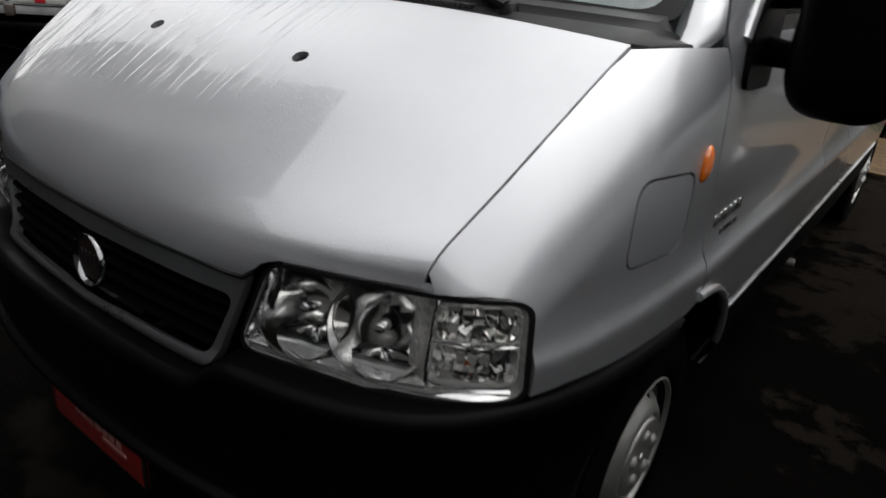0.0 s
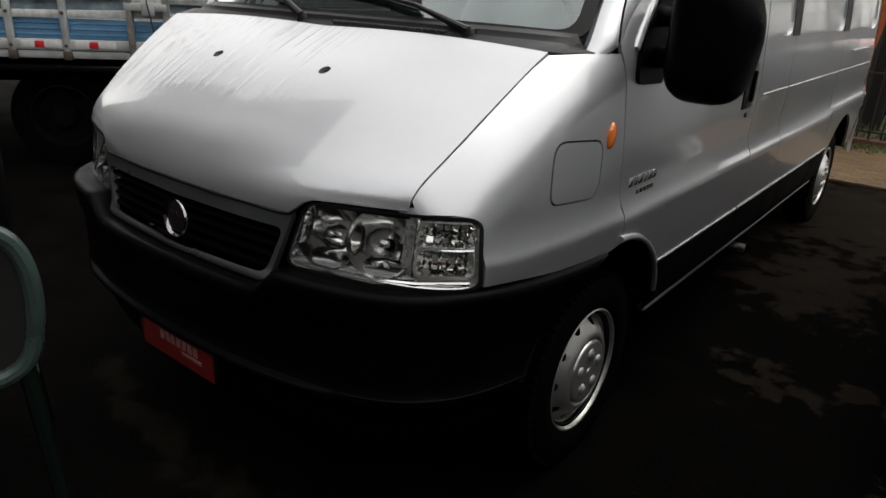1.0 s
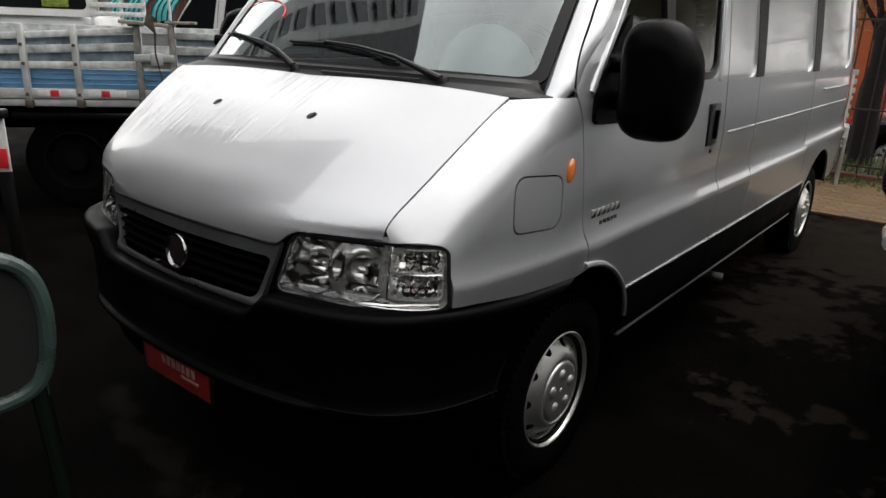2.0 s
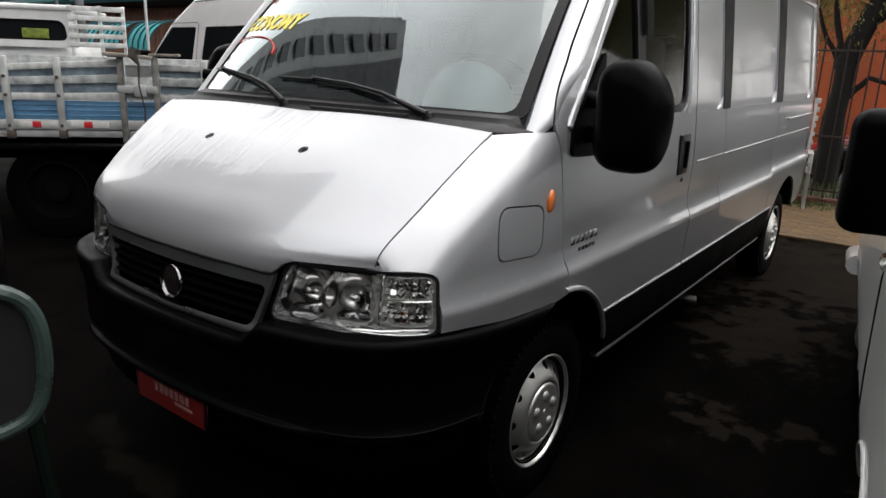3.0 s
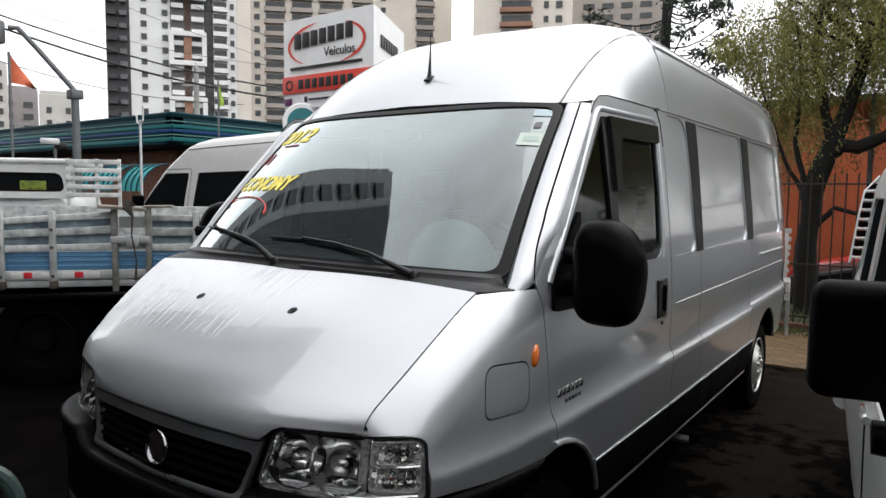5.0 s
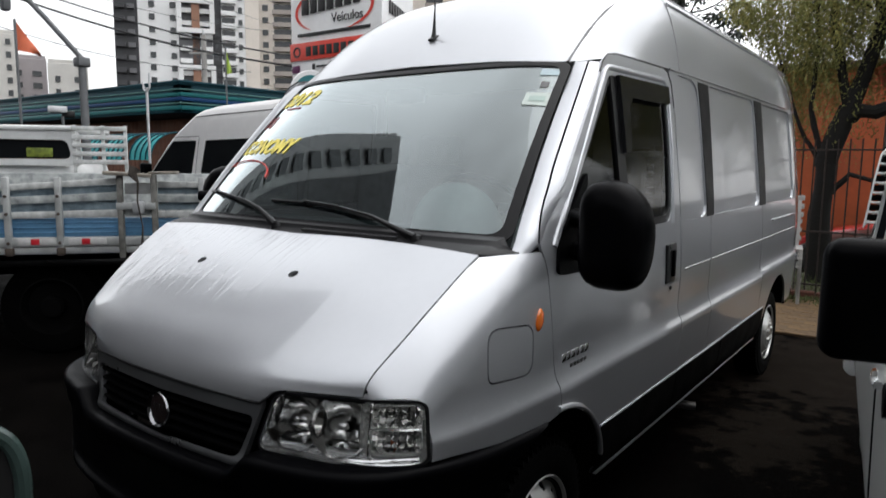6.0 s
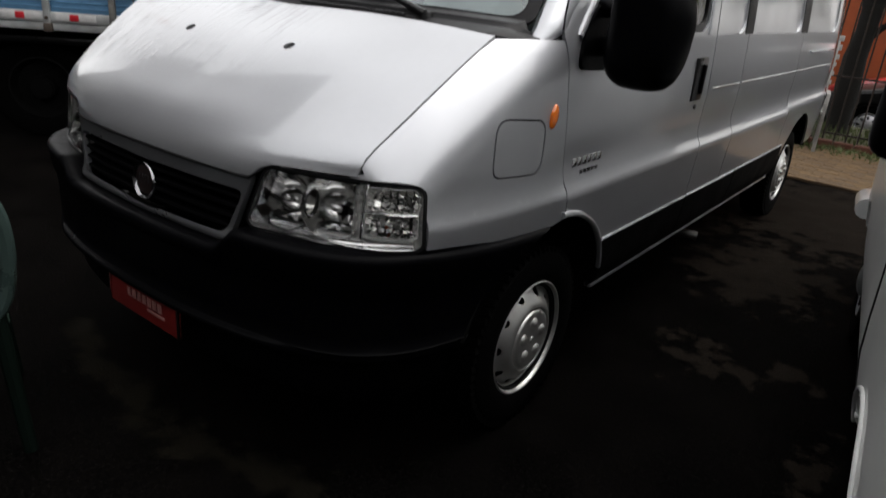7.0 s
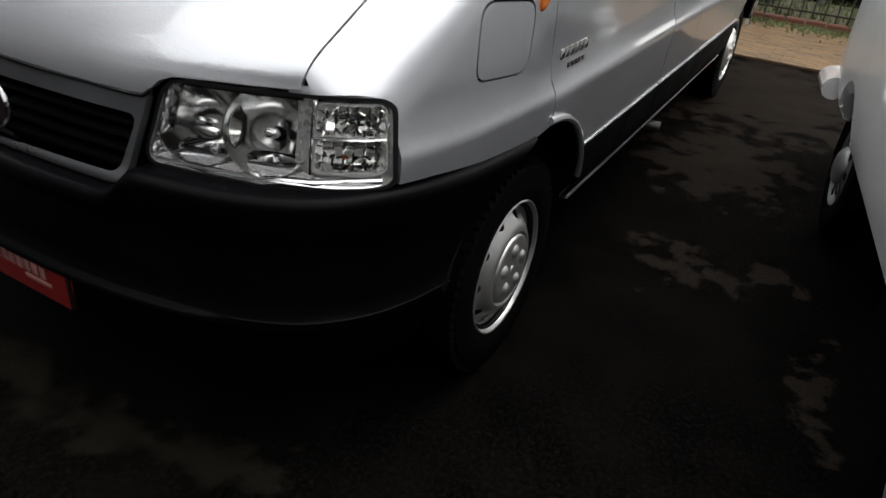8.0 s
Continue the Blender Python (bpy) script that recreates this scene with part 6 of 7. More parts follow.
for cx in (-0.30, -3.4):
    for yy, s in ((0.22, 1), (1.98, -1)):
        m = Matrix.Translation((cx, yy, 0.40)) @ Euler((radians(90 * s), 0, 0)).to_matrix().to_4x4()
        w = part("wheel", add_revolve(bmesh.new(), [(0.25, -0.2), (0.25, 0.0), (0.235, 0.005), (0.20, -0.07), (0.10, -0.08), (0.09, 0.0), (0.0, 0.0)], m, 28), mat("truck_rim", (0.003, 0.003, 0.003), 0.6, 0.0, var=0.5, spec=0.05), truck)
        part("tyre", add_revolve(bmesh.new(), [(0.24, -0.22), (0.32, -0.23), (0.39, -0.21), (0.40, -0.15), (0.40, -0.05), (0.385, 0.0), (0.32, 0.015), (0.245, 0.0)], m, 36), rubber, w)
part("rear_axle", tube([(-0.30, 0.2, 0.4), (-0.30, 2.0, 0.4)], 0.08, 10), shade_black, truck)

# white pickup cab beyond the truck, with a slatted guard
worn_white = mat("worn_white_paint", (0.52, 0.53, 0.52), 0.7, var=0.4, scale=8, bump=0.2, bump_scale=50)
cab_white = mat("dull_white_paint", (0.58, 0.59, 0.585), 0.45, coat=0.3, var=0.15, scale=3)
cab = thing("pickup_cab", "white pickup cab with slatted load guard", "pickup", (-3.6 - 0.76 * 2.3, 1.55 + 0.65 * 2.3, 0), 49.45)
part("cab_shell", boxed((-2.2, 0.85, 1.0), (3.1, 1.6, 1.2), 0.12, seg=3), cab_white, cab)
frame_line = rounded([(-3.6, 1.56), (-0.56, 1.56), (-0.58, 1.95), (-3.6, 1.97)], [0.05, 0.06, 0.10, 0.1])
hole = rounded([(-3.4, 1.63), (-0.66, 1.63), (-0.70, 1.84), (-3.4, 1.85)], [0.05, 0.07, 0.10, 0.05])
sheet("cab_back", frame_line, [hole], lambda u, v: (u, 0.06 * (v - 1.5), v), lambda p: Vector((0, -1, 0)), cab_white, cab, (), (), 0.04)
sheet("rear_window", grown(hole, -0.005), [], lambda u, v: (u, 0.03 + 0.06 * (v - 1.5), v), lambda p: Vector((0, -1, 0)), dark_glass_solid, cab, (), (), 0)
part("cab_roof", boxed((-2.1, 0.75, 1.965), (3.0, 1.5, 0.06), 0.025, seg=3), cab_white, cab)
# leaves mirrored in the rear window, put in as a lime-coloured patch
part("leaf_reflection", boxed((-0.98, 0.02, 1.70), (0.26, 0.02, 0.10), 0.009), mat("leaf_reflection_lime", (0.15, 0.19, 0.025), 0.7, var=0.6, scale=20), cab)
for z in (1.60, 1.69, 1.78, 1.87, 1.965):
    part("guard_slat", boxed((-0.36, -0.03, z), (0.56, 0.02, 0.05), 0.006), worn_white, cab)
for x in (-0.62, -0.33, -0.10):
    part("guard_upright", boxed((x, -0.01, 1.60), (0.035, 0.03, 0.80), 0.006), worn_white, cab)
part("load_bed", boxed((0.0, 0.9, 0.95), (1.8, 1.6, 0.5), 0.03), cab_white, cab)
for cx in (-2.9, 0.4):
    m = Matrix.Translation((cx, 0.12, 0.34)) @ Euler((radians(90), 0, 0)).to_matrix().to_4x4()
    part("wheel", add_revolve(bmesh.new(), [(0, 0.0), (0.2, 0.0), (0.22, 0.02), (0.34, 0.0), (0.34, -0.18), (0.2, -0.2)], m, 24), rubber, cab)
    m = Matrix.Translation((cx, 1.6, 0.34)) @ Euler((radians(90), 0, 0)).to_matrix().to_4x4()
    part("wheel", add_revolve(bmesh.new(), [(0, 0.0), (0.2, 0.0), (0.22, 0.02), (0.34, 0.0), (0.34, -0.18), (0.2, -0.2)], m, 24), rubber, cab)

# grey high-roof van in the second row, nose away to the left
v2_profile = [(0.0, 0.30), (-0.08, 0.5), (-0.05, 0.85), (0.08, 1.06), (0.42, 1.24), (1.46, 1.99), (1.66, 2.10), (2.22, 2.38), (2.45, 2.46), (2.8, 2.50), (5.6, 2.53), (5.72, 2.36), (5.80, 1.2), (5.78, 0.4), (5.6, 0.30)]
v2_door = rounded([(0.62, 1.32), (2.22, 1.32), (2.38, 1.95), (1.55, 1.95)], [0.04, 0.04, 0.05, 0.06])
v2_windows = [v2_door, rounded([(2.50, 1.34), (5.2, 1.34), (5.2, 1.97), (2.66, 1.95)], 0.05)]
ang = math.degrees(math.atan2(-0.1044, 0.9945)) - 90
v2_lean = curve([0.2, 0.6, 1.3, 2.0, 2.3, 2.5], [0.95, 1.0, 0.985, 0.94, 0.91, 0.80])
nose = Vector((-7.984, 5.593, 0)) - Vector((0.9945, -0.1044, 0)) * 2.40 + Vector((0.1044, 0.9945, 0)) * 0.94
van2 = vehicle("second_van", "pale grey high-roof van with dark side windows", "van", nose, ang, v2_profile, lambda y, z: v2_lean(z), pale_grey_paint, v2_windows, (0.95, 4.6), 0.335, 0.07, [((0.55, 1.33), (1.40, 1.94), 0.9)])
for s in (-1, 1):
    part("roof_line", tube([(s * (v2_lean(z) + 0.002), y, z) for y, z in ((2.30, 2.33), (3, 2.345), (5.6, 2.37))], 0.008, 6), charcoal_wall, van2)
    seam = [(s * (v2_lean(z) + 0.001), y, z) for y, z in ((1.50, 2.01), (1.8, 2.015), (2.43, 2.015), (2.46, 1.98), (2.40, 1.62), (2.36, 1.30), (2.36, 0.80), (2.34, 0.45))]
    part("door_seam", tube(seam, 0.005, 6), charcoal_wall, van2)
part("door_mirror", boxed((1.12, 0.85, 1.42), (0.2, 0.12, 0.3), 0.04, seg=3), black_plastic, van2)

# rear corner of another parked truck
board = thing("rear_marker_board", "white board with red reflective field on a dark post", "reflector board", (-2.28, 0.36, 0), 42)
part("post", boxed((0.0, 0.03, 0.5), (0.06, 0.05, 1.0), 0.01), trim_black, board)
part("plate", boxed((0, 0, 0.86), (0.11, 0.012, 0.30), 0.004), tape_white, board)
part("red_field", boxed((0.005, -0.009, 0.785), (0.085, 0.006, 0.11), 0.002), tape_red, board)
part("cap", boxed((0, 0.0, 1.03), (0.13, 0.08, 0.05), 0.01), trim_black, board)

# ---- green-rimmed chair in front of the van ----
rim_green = mat("dull_green_plastic", (0.035, 0.055, 0.05), 0.3, var=0.2, scale=10)
# chair's green again, nearly black: the shade on the legs is in the colour
shaded_leg_green = mat("shaded_green_leg", (0.003, 0.006, 0.0045), 0.7, spec=0.03)
chair = thing("garden_chair", "dull green plastic chair with black back panel", "chair", (-0.40, -0.46, 0), 72)
back_line = [(-0.19, 0.46), (-0.245, 0.62), (-0.235, 0.80), (-0.16, 0.885), (0, 0.905), (0.16, 0.885), (0.235, 0.80), (0.245, 0.62), (0.19, 0.46), (0.0, 0.42), (-0.19, 0.46)]
smooth_line = []
for i in range(len(back_line) - 1):
    p0, p1, p2, p3 = (Vector(back_line[(i + k) % (len(back_line) - 1)]) for k in (-1, 0, 1, 2))
    for q in range(5):
        u = q / 5
        smooth_line.append(tuple(0.5 * (2 * p1 + (p2 - p0) * u + (2 * p0 - 5 * p1 + 4 * p2 - p3) * u * u + (3 * p1 - p0 - 3 * p2 + p3) * u**3)))
part("back_rim", add_tube(bmesh.new(), [(a, -0.22 - 0.10 * (z - 0.45), z) for a, z in smooth_line + smooth_line[:2]], 0.024, 10), rim_green, chair)
sheet("backrest", smooth_line, [], lambda a, z: (a, -0.225 - 0.10 * (z - 0.45) + 0.02 * (1 - (a / 0.25) ** 2), z), lambda p: Vector((0, -1, 0)), mat("black_mesh_back", (0.006, 0.006, 0.006), 0.8), chair, steps(-0.25, 0.25, 0.05), (), 0.01)
part("seat", boxed((0, 0.0, 0.43), (0.46, 0.44, 0.03), 0.014, seg=3), mat("dark_green_plastic", (0.015, 0.03, 0.022), 0.5), chair)
for sx in (-1, 1):
    part("leg", tube([(sx * 0.20, 0.19, 0.43), (sx * 0.23, 0.23, 0.0)], [0.024, 0.02], 8), shaded_leg_green, chair)
    part("leg", tube([(sx * 0.20, -0.21, 0.47), (sx * 0.23, -0.27, 0.0)], [0.024, 0.02], 8), shaded_leg_green, chair)

# ---- behind the van: fence, tree, orange wall, cars ----
orange_wall = mat("orange_plaster", (0.33, 0.080, 0.026), 0.8, var=0.25, scale=0.8, bump=0.15, bump_scale=20)
solo("wall_orange", boxed((-0.7, 15.3, 1.5), (5.0, 0.25, 4.2), 0.02), orange_wall, "orange plastered wall of a house behind the fence", "wall", kind="structure")
solo("wall_coping", boxed((-0.7, 15.25, 3.66), (5.2, 0.5, 0.12), 0.02), mat("roof_tile_dark", (0.10, 0.07, 0.05), 0.8, var=0.3), "dark coping on the orange wall", "trim", kind="structure")
fence = thing("fence", "rusty dark iron bar fence on a low kerb", "fence", (0, 8.38, 0))
iron = mat("rusty_iron", (0.028, 0.020, 0.016), 0.6, 0.3, var=0.4, scale=10)
bar_ob = part("bar", tube([(0, 0, 0.05), (0, 0, 1.95)], 0.010, 6), iron, fence)
bar_ob.location = (-4.5, 0, 0)
for k in range(1, 58):
    o = new("bar", bar_ob.data)
    o.parent = fence
    o.location = (-4.5 + 0.125 * k, 0, 0)
for z in (0.16, 0.82, 1.82):
    part("rail", boxed((-0.95, 0, z), (7.3, 0.02, 0.022), 0.003), iron, fence)
for x in (-3.0, -0.6, 1.85):
    part("post", boxed((x, 0, 1.0), (0.06, 0.06, 2.0), 0.008), iron, fence)

bark = mat("dark_bark", (0.005, 0.004, 0.003), 0.9, var=0.7, scale=14, bump=0.8, bump_scale=25)
leaf_a = mat("olive_leaves", (0.10, 0.115, 0.035), 0.7, var=0.5, scale=1.5, tint=(0.21, 0.21, 0.07), spec=0.2)
leaf_b = mat("dark_needles", (0.02, 0.032, 0.018), 0.6, var=0.4, scale=2)


def limb(bm, p, d, length, r, rng, depth, tips, droop=0.0, seg=6):
    pts, rs = [p.copy()], [r]
    d = d.normalized()
    for k in range(seg):
        d = (d + Vector((rng.uniform(-1, 1), rng.uniform(-1, 1), rng.uniform(-0.5, 0.6))) * 0.16 - Vector((0, 0, droop))).normalized()
        p = p + d * length / seg
        pts.append(p.copy())
        rs.append(r * (1 - 0.6 * (k + 1) / seg))
        if depth and k >= 2:
            tips.append((p.copy(), d.copy()))
    add_tube(bm, pts, rs, 7)
    tips.append((p.copy(), d.copy()))
    return p, d, rs[-1]


def leaves(name, centres, count, size, spread, m, parent, rng, hang=0.0):
    verts, faces = [], []
    for c, reach in centres:
        for _ in range(count):
            o = Vector((rng.gauss(0, spread), rng.gauss(0, spread), rng.gauss(0, spread * 0.7) - abs(rng.gauss(0, hang))))
            p = c + o
            a = Vector((rng.uniform(-1, 1), rng.uniform(-1, 1), rng.uniform(-1.6, 0.3))).normalized()
            b = a.orthogonal().normalized()
            b.rotate(Matrix.Rotation(rng.uniform(0, 6.28), 3, a))
            s = size * rng.uniform(0.6, 1.4)
            n = len(verts)
            verts += [p, p + a * s * 0.5 + b * s * 0.22, p + a * s, p + a * s * 0.5 - b * s * 0.22]
            faces.append((n, n + 1, n + 2, n + 3))
    me = bpy.data.meshes.new(name)
    me.from_pydata([tuple(v) for v in verts], [], faces)
    me.materials.append(m)
    ob = new(name, me)
    ob.parent = parent
    return ob


tree = thing("tree", "leaning dark tree with drooping olive foliage", "tree", (0.62, 9.35, 0))
rng = random.Random(21)
bm = bmesh.new()


def bough(pts, r0, r1, sides=9):
    """A limb through the given places, slightly crooked, tapering from r0 to r1."""
    pts = [Vector(p) for p in pts]
    fine = []
    for a, b in zip(pts, pts[1:]):
        for q in (0.0, 0.5):
            fine.append(a.lerp(b, q) + Vector((rng.uniform(-1, 1), rng.uniform(-1, 1), 0)) * 0.018)
    fine.append(pts[-1])
    n = len(fine) - 1
    add_tube(bm, fine, [1.3 * (r0 + (r1 - r0) * k / n) * rng.uniform(0.9, 1.12) for k in range(n + 1)], sides)


bough([(0, 0, -0.05), (-0.02, 0, 0.35), (-0.02, 0, 0.7), (0, 0, 1.3), (0, 0, 1.75)], 0.115, 0.095, 12)
bough([(0, 0, 1.6), (0.11, 0, 2.09), (0.22, 0, 2.39)], 0.105, 0.10, 12)
bough([(0.20, 0, 2.3), (0.33, 0, 2.75), (0.47, 0.02, 3.23), (0.56, 0.05, 3.61), (0.74, 0.12, 3.95), (1.0, 0.2, 4.6), (1.1, 0.2, 5.2)], 0.08, 0.03)
bough([(0.16, 0, 2.25), (0.36, 0, 2.34), (0.52, -0.02, 2.31), (0.80, 0.05, 2.45), (1.2, 0.2, 2.9), (1.6, 0.3, 3.6)], 0.09, 0.03)
bough([(0.56, 0.05, 3.55), (0.40, 0.0, 3.75), (0.16, 0.0, 4.0), (-0.1, 0.1, 4.4)], 0.05, 0.02, 7)
bough([(0.0, 0, 1.55), (-0.16, 0.02, 1.85), (-0.36, 0.05, 2.15), (-0.55, 0.1, 2.7), (-0.75, 0.1, 3.4)], 0.035, 0.012, 6)
bough([(0.0, 0, 1.62), (-0.10, -0.03, 1.95), (-0.22, 0.0, 2.4), (-0.2, 0.1, 3.2), (-0.3, 0.1, 4.1)], 0.04, 0.015, 6)
bough([(0.02, 0, 1.15), (0.15, 0, 1.35), (0.30, 0, 1.52), (0.52, -0.05, 1.45), (0.75, -0.1, 1.42)], 0.04, 0.012, 6)
bough([(1.2, 0.2, 2.9), (2.0, 0.3, 3.4), (2.8, 0.3, 3.8), (3.6, 0.2, 4.4)], 0.05, 0.015)
bough([(0.22, 0, 2.4), (0.05, 0.1, 3.0), (-0.1, 0.3, 3.9), (0.1, 0.4, 4.8)], 0.05, 0.02, 7)
for k in range(16):
    a = Vector((rng.uniform(-0.2, 0.9), rng.uniform(-0.2, 0.3), rng.uniform(3.5, 4.3)))
    d = Vector((rng.uniform(-1.2, 1.0), rng.uniform(-0.7, 0.7), rng.uniform(0.1, 0.6)))
    bough([a, a + d * 0.5 + Vector((0, 0, 0.1)), a + d - Vector((0, 0, 0.1))], 0.022, 0.007, 5)
part("trunk", bm, bark, tree, "dark rough bark")
hang_to = curve([-1.4, -1.15, -0.9, -0.62, -0.45, -0.1, 0.15, 0.4, 0.9, 1.1, 1.3, 4.8], [3.65, 3.45, 3.0, 2.3, 1.95, 1.85, 2.1, 2.5, 2.2, 1.3, 0.9, 0.9])
hang_from = curve([-1.4, -1.1, -0.8, -0.5, 0.0, 0.6, 1.5, 2.4, 4.0, 4.8], [3.9, 4.05, 4.35, 4.7, 5.1, 5.4, 5.5, 5.5, 5.0, 4.2])


def strands(name, count, m, reach, low_x=-1.3, high_x=4.8, lift=0.0, back=0.0):
    """Twigs that hang from the crown, set with narrow leaves; one mesh."""
    verts, faces = [], []
    for _ in range(count):
        x = rng.uniform(low_x, high_x)
        p = Vector((x, rng.uniform(-0.7, 0.9) + back, hang_to(x) + lift + (hang_from(x) - hang_to(x)) * rng.uniform(0.25, 1.0) ** 0.7))
        low = hang_to(x) + lift + (hang_from(x) - hang_to(x)) * min(abs(rng.gauss(0, 0.42)), 0.95)
        length = min(max(p.z - low, 0.15), reach)
        if x < 1.1 and rng.random() < 0.58:
            continue
        if x > 1.3:
            p.y += rng.uniform(-0.4, 1.2)
        drift = Vector((rng.uniform(-0.12, 0.12), rng.uniform(-0.12, 0.12), 0))
        for k in range(int(length / 0.017)):
            t = k * 0.017
            c = p + drift * t - Vector((0, 0, t)) + Vector((rng.gauss(0, 0.03), rng.gauss(0, 0.03), 0))
            a = Vector((rng.uniform(-1, 1), rng.uniform(-1, 1), rng.uniform(-1.8, -0.1))).normalized()
            b = a.orthogonal().normalized()
            b.rotate(Matrix.Rotation(rng.uniform(0, 6.28), 3, a))
            s = rng.uniform(0.032, 0.060)
            n = len(verts)
            verts += [c, c + a * s * 0.5 + b * s * 0.19, c + a * s, c + a * s * 0.5 - b * s * 0.19]
            faces.append((n, n + 1, n + 2, n + 3))
    me = bpy.data.meshes.new(name)
    me.from_pydata([tuple(v) for v in verts], [], faces)
    me.materials.append(m)
    ob = new(name, me)
    ob.parent = tree


leaf_c = mat("yellow_green_leaves", (0.19, 0.19, 0.05), 0.7, var=0.4, scale=1.5, tint=(0.25, 0.22, 0.07), spec=0.2)
strands("crown", 4700, leaf_a, 0.9)
strands("foliage", 1700, leaf_c, 1.5)
strands("foliage", 560, leaf_c, 1.6, -0.7, 1.4, -0.25, 0.9)
strands("foliage", 480, leaf_a, 1.3, -0.5, 1.5, -0.75, 0.5)

# broad tree to the east
east = thing("tree", "broad leafy tree behind the old white van", "tree", (7.2, 5.6, 0))
tips = []
bm = bmesh.new()
add_tube(bm, [(0, 0, -0.05), (0.05, 0, 1.2), (0.0, 0.1, 2.4)], [0.26, 0.2, 0.18], 10)
for k in range(9):
    a = 2 * math.pi * k / 9
    p, dd, rr = limb(bm, Vector((0, 0.1, 2.3)), Vector((math.cos(a), math.sin(a), 0.9)), rng.uniform(2.2, 3.0), 0.10, rng, 1, tips)
    for j in range(3):
        limb(bm, p, dd + Vector((rng.uniform(-1, 1), rng.uniform(-1, 1), rng.uniform(-0.2, 0.6))), 1.3, rr * 0.8, rng, 1, tips)
part("trunk", bm, bark, east)
leaves("crown", [q for q in tips if q[0].z > 2.4], 60, 0.12, 0.30, leaf_a, east, rng, 0.2)

# monkey-puzzle tree far behind the roof
x, y, _ = polar(18.3, 46)
pine = thing("araucaria_tree", "tall far araucaria with curved bare branches", "tree", (x, y, 0))
bm = bmesh.new()
add_tube(bm, [(0, 0, 0), (0, 0, 8), (0.1, 0, 16), (0.1, 0, 22)], [0.42, 0.36, 0.26, 0.16], 10)
rng = random.Random(5)
clumps = []
for k in range(46):
    z = rng.uniform(8.6, 20)
    a = rng.uniform(0, 2 * math.pi)
    ln = rng.uniform(3.0, 5.0)
    pts = [Vector((math.cos(a) * ln * t, math.sin(a) * ln * t, z - 1.5 * t + 2.3 * t * t)) for t in (0, 0.2, 0.4, 0.6, 0.8, 1.0)]
    add_tube(bm, pts, [0.07, 0.06, 0.055, 0.05, 0.045, 0.04], 5)
    clumps.append((pts[-1], Vector((0, 0, 1))))
part("trunk", bm, bark, pine)
leaves("crown", clumps, 130, 0.30, 0.34, leaf_b, pine, rng)
bm = bmesh.new()
clumps = [(Vector(polar(13.5 + 0.8 * k, 60, 8.5 + rng.uniform(-1.5, 1.2))), None) for k in range(14)]
bush = thing("far_tree", "far dark tree behind the orange house", "tree", polar(16, 60))
leaves("crown", [(Vector(c) - Vector(polar(16, 60)), d) for c, d in clumps], 260, 0.34, 0.8, leaf_b, bush, rng)
part("trunk", tube([(0, 0, 0), (0, 0, 8)], [0.3, 0.15], 8), bark, bush)

# parked cars behind the fence
car_profile = [(0.0, 0.28), (-0.06, 0.45), (-0.02, 0.62), (0.15, 0.72), (1.0, 0.90), (1.22, 0.95), (1.75, 1.36), (2.1, 1.46), (2.9, 1.45), (3.5, 1.20), (3.8, 0.98), (3.95, 0.88), (4.0, 0.5), (3.9, 0.28)]
car_windows = [rounded([(1.42, 0.96), (2.30, 0.97), (2.30, 1.34), (1.86, 1.33)], 0.05), rounded([(2.38, 0.97), (3.25, 1.0), (3.05, 1.28), (2.38, 1.35)], 0.05)]
car_lean = curve([0.2, 0.5, 0.9, 1.35, 1.5], [0.80, 0.85, 0.84, 0.66, 0.5])
black_car_paint = mat("black_car_paint", (0.005, 0.005, 0.0055), 0.4, coat=0.25, spec=0.2)
red_car_paint = mat("red_car_paint", (0.42, 0.018, 0.018), 0.3, coat=1.0)
alloy = mat("alloy_rim", (0.55, 0.55, 0.56), 0.3, 0.7, var=0.1)
vehicle("parked_car", "black hatchback with bright alloy wheels behind the fence", "car", (0.05, 11.85, -0.32), -90, car_profile, lambda y, z: car_lean(z), black_car_paint, car_windows, (0.72, 3.1), 0.30, 0.06, [((1.26, 0.97), (1.72, 1.34), 0.9)], rim=alloy, group="parked cars behind the fence")
vehicle("parked_car", "red hatchback parked against the orange wall", "car", (-0.15, 13.9, -0.32), -90, car_profile, lambda y, z: car_lean(z), red_car_paint, car_windows, (0.72, 3.1), 0.30, 0.06, [((1.26, 0.97), (1.72, 1.34), 0.9)], rim=alloy, group="parked cars behind the fence")

# stacked white garden chairs beyond the van's tail
white_plastic = mat("white_plastic", (0.40, 0.39, 0.375), 0.5, var=0.12, scale=10)


def stacked_chair(z, label):
    """A slatted plastic chair, z metres up in its stack; its legs straddle the chair below."""
    ch = thing("garden_chair", label, "chair", (0.45, 7.80, 0.024 + z), 10, "stacked white chairs")
    part("seat", boxed((0, 0.0, 0.44), (0.42, 0.42, 0.03), 0.012), white_plastic, ch)
    for i in range(5):
        part("back_slat", boxed((-0.15 + 0.075 * i, 0.20, 0.76), (0.04, 0.016, 0.52), 0.006, pose(0, 0, 0, -8)), white_plastic, ch)
    part("back_band", boxed((0, 0.215, 0.74), (0.38, 0.02, 0.05), 0.006), white_plastic, ch)
    part("back_band", boxed((0, 0.235, 1.02), (0.40, 0.022, 0.06), 0.006), white_plastic, ch)
    for sx in (-1, 1):
        for sy in (-1, 1):
            part("leg", boxed((sx * 0.19, sy * 0.19, 0.22), (0.035, 0.035, 0.44), 0.006), white_plastic, ch)
    return ch


stacked_chair(0.0, "white slatted plastic chair on the brick pavement")
stacked_chair(0.10, "white slatted plastic chair stacked on another")
stacked_chair(0.20, "white slatted plastic chair on top of a stack")

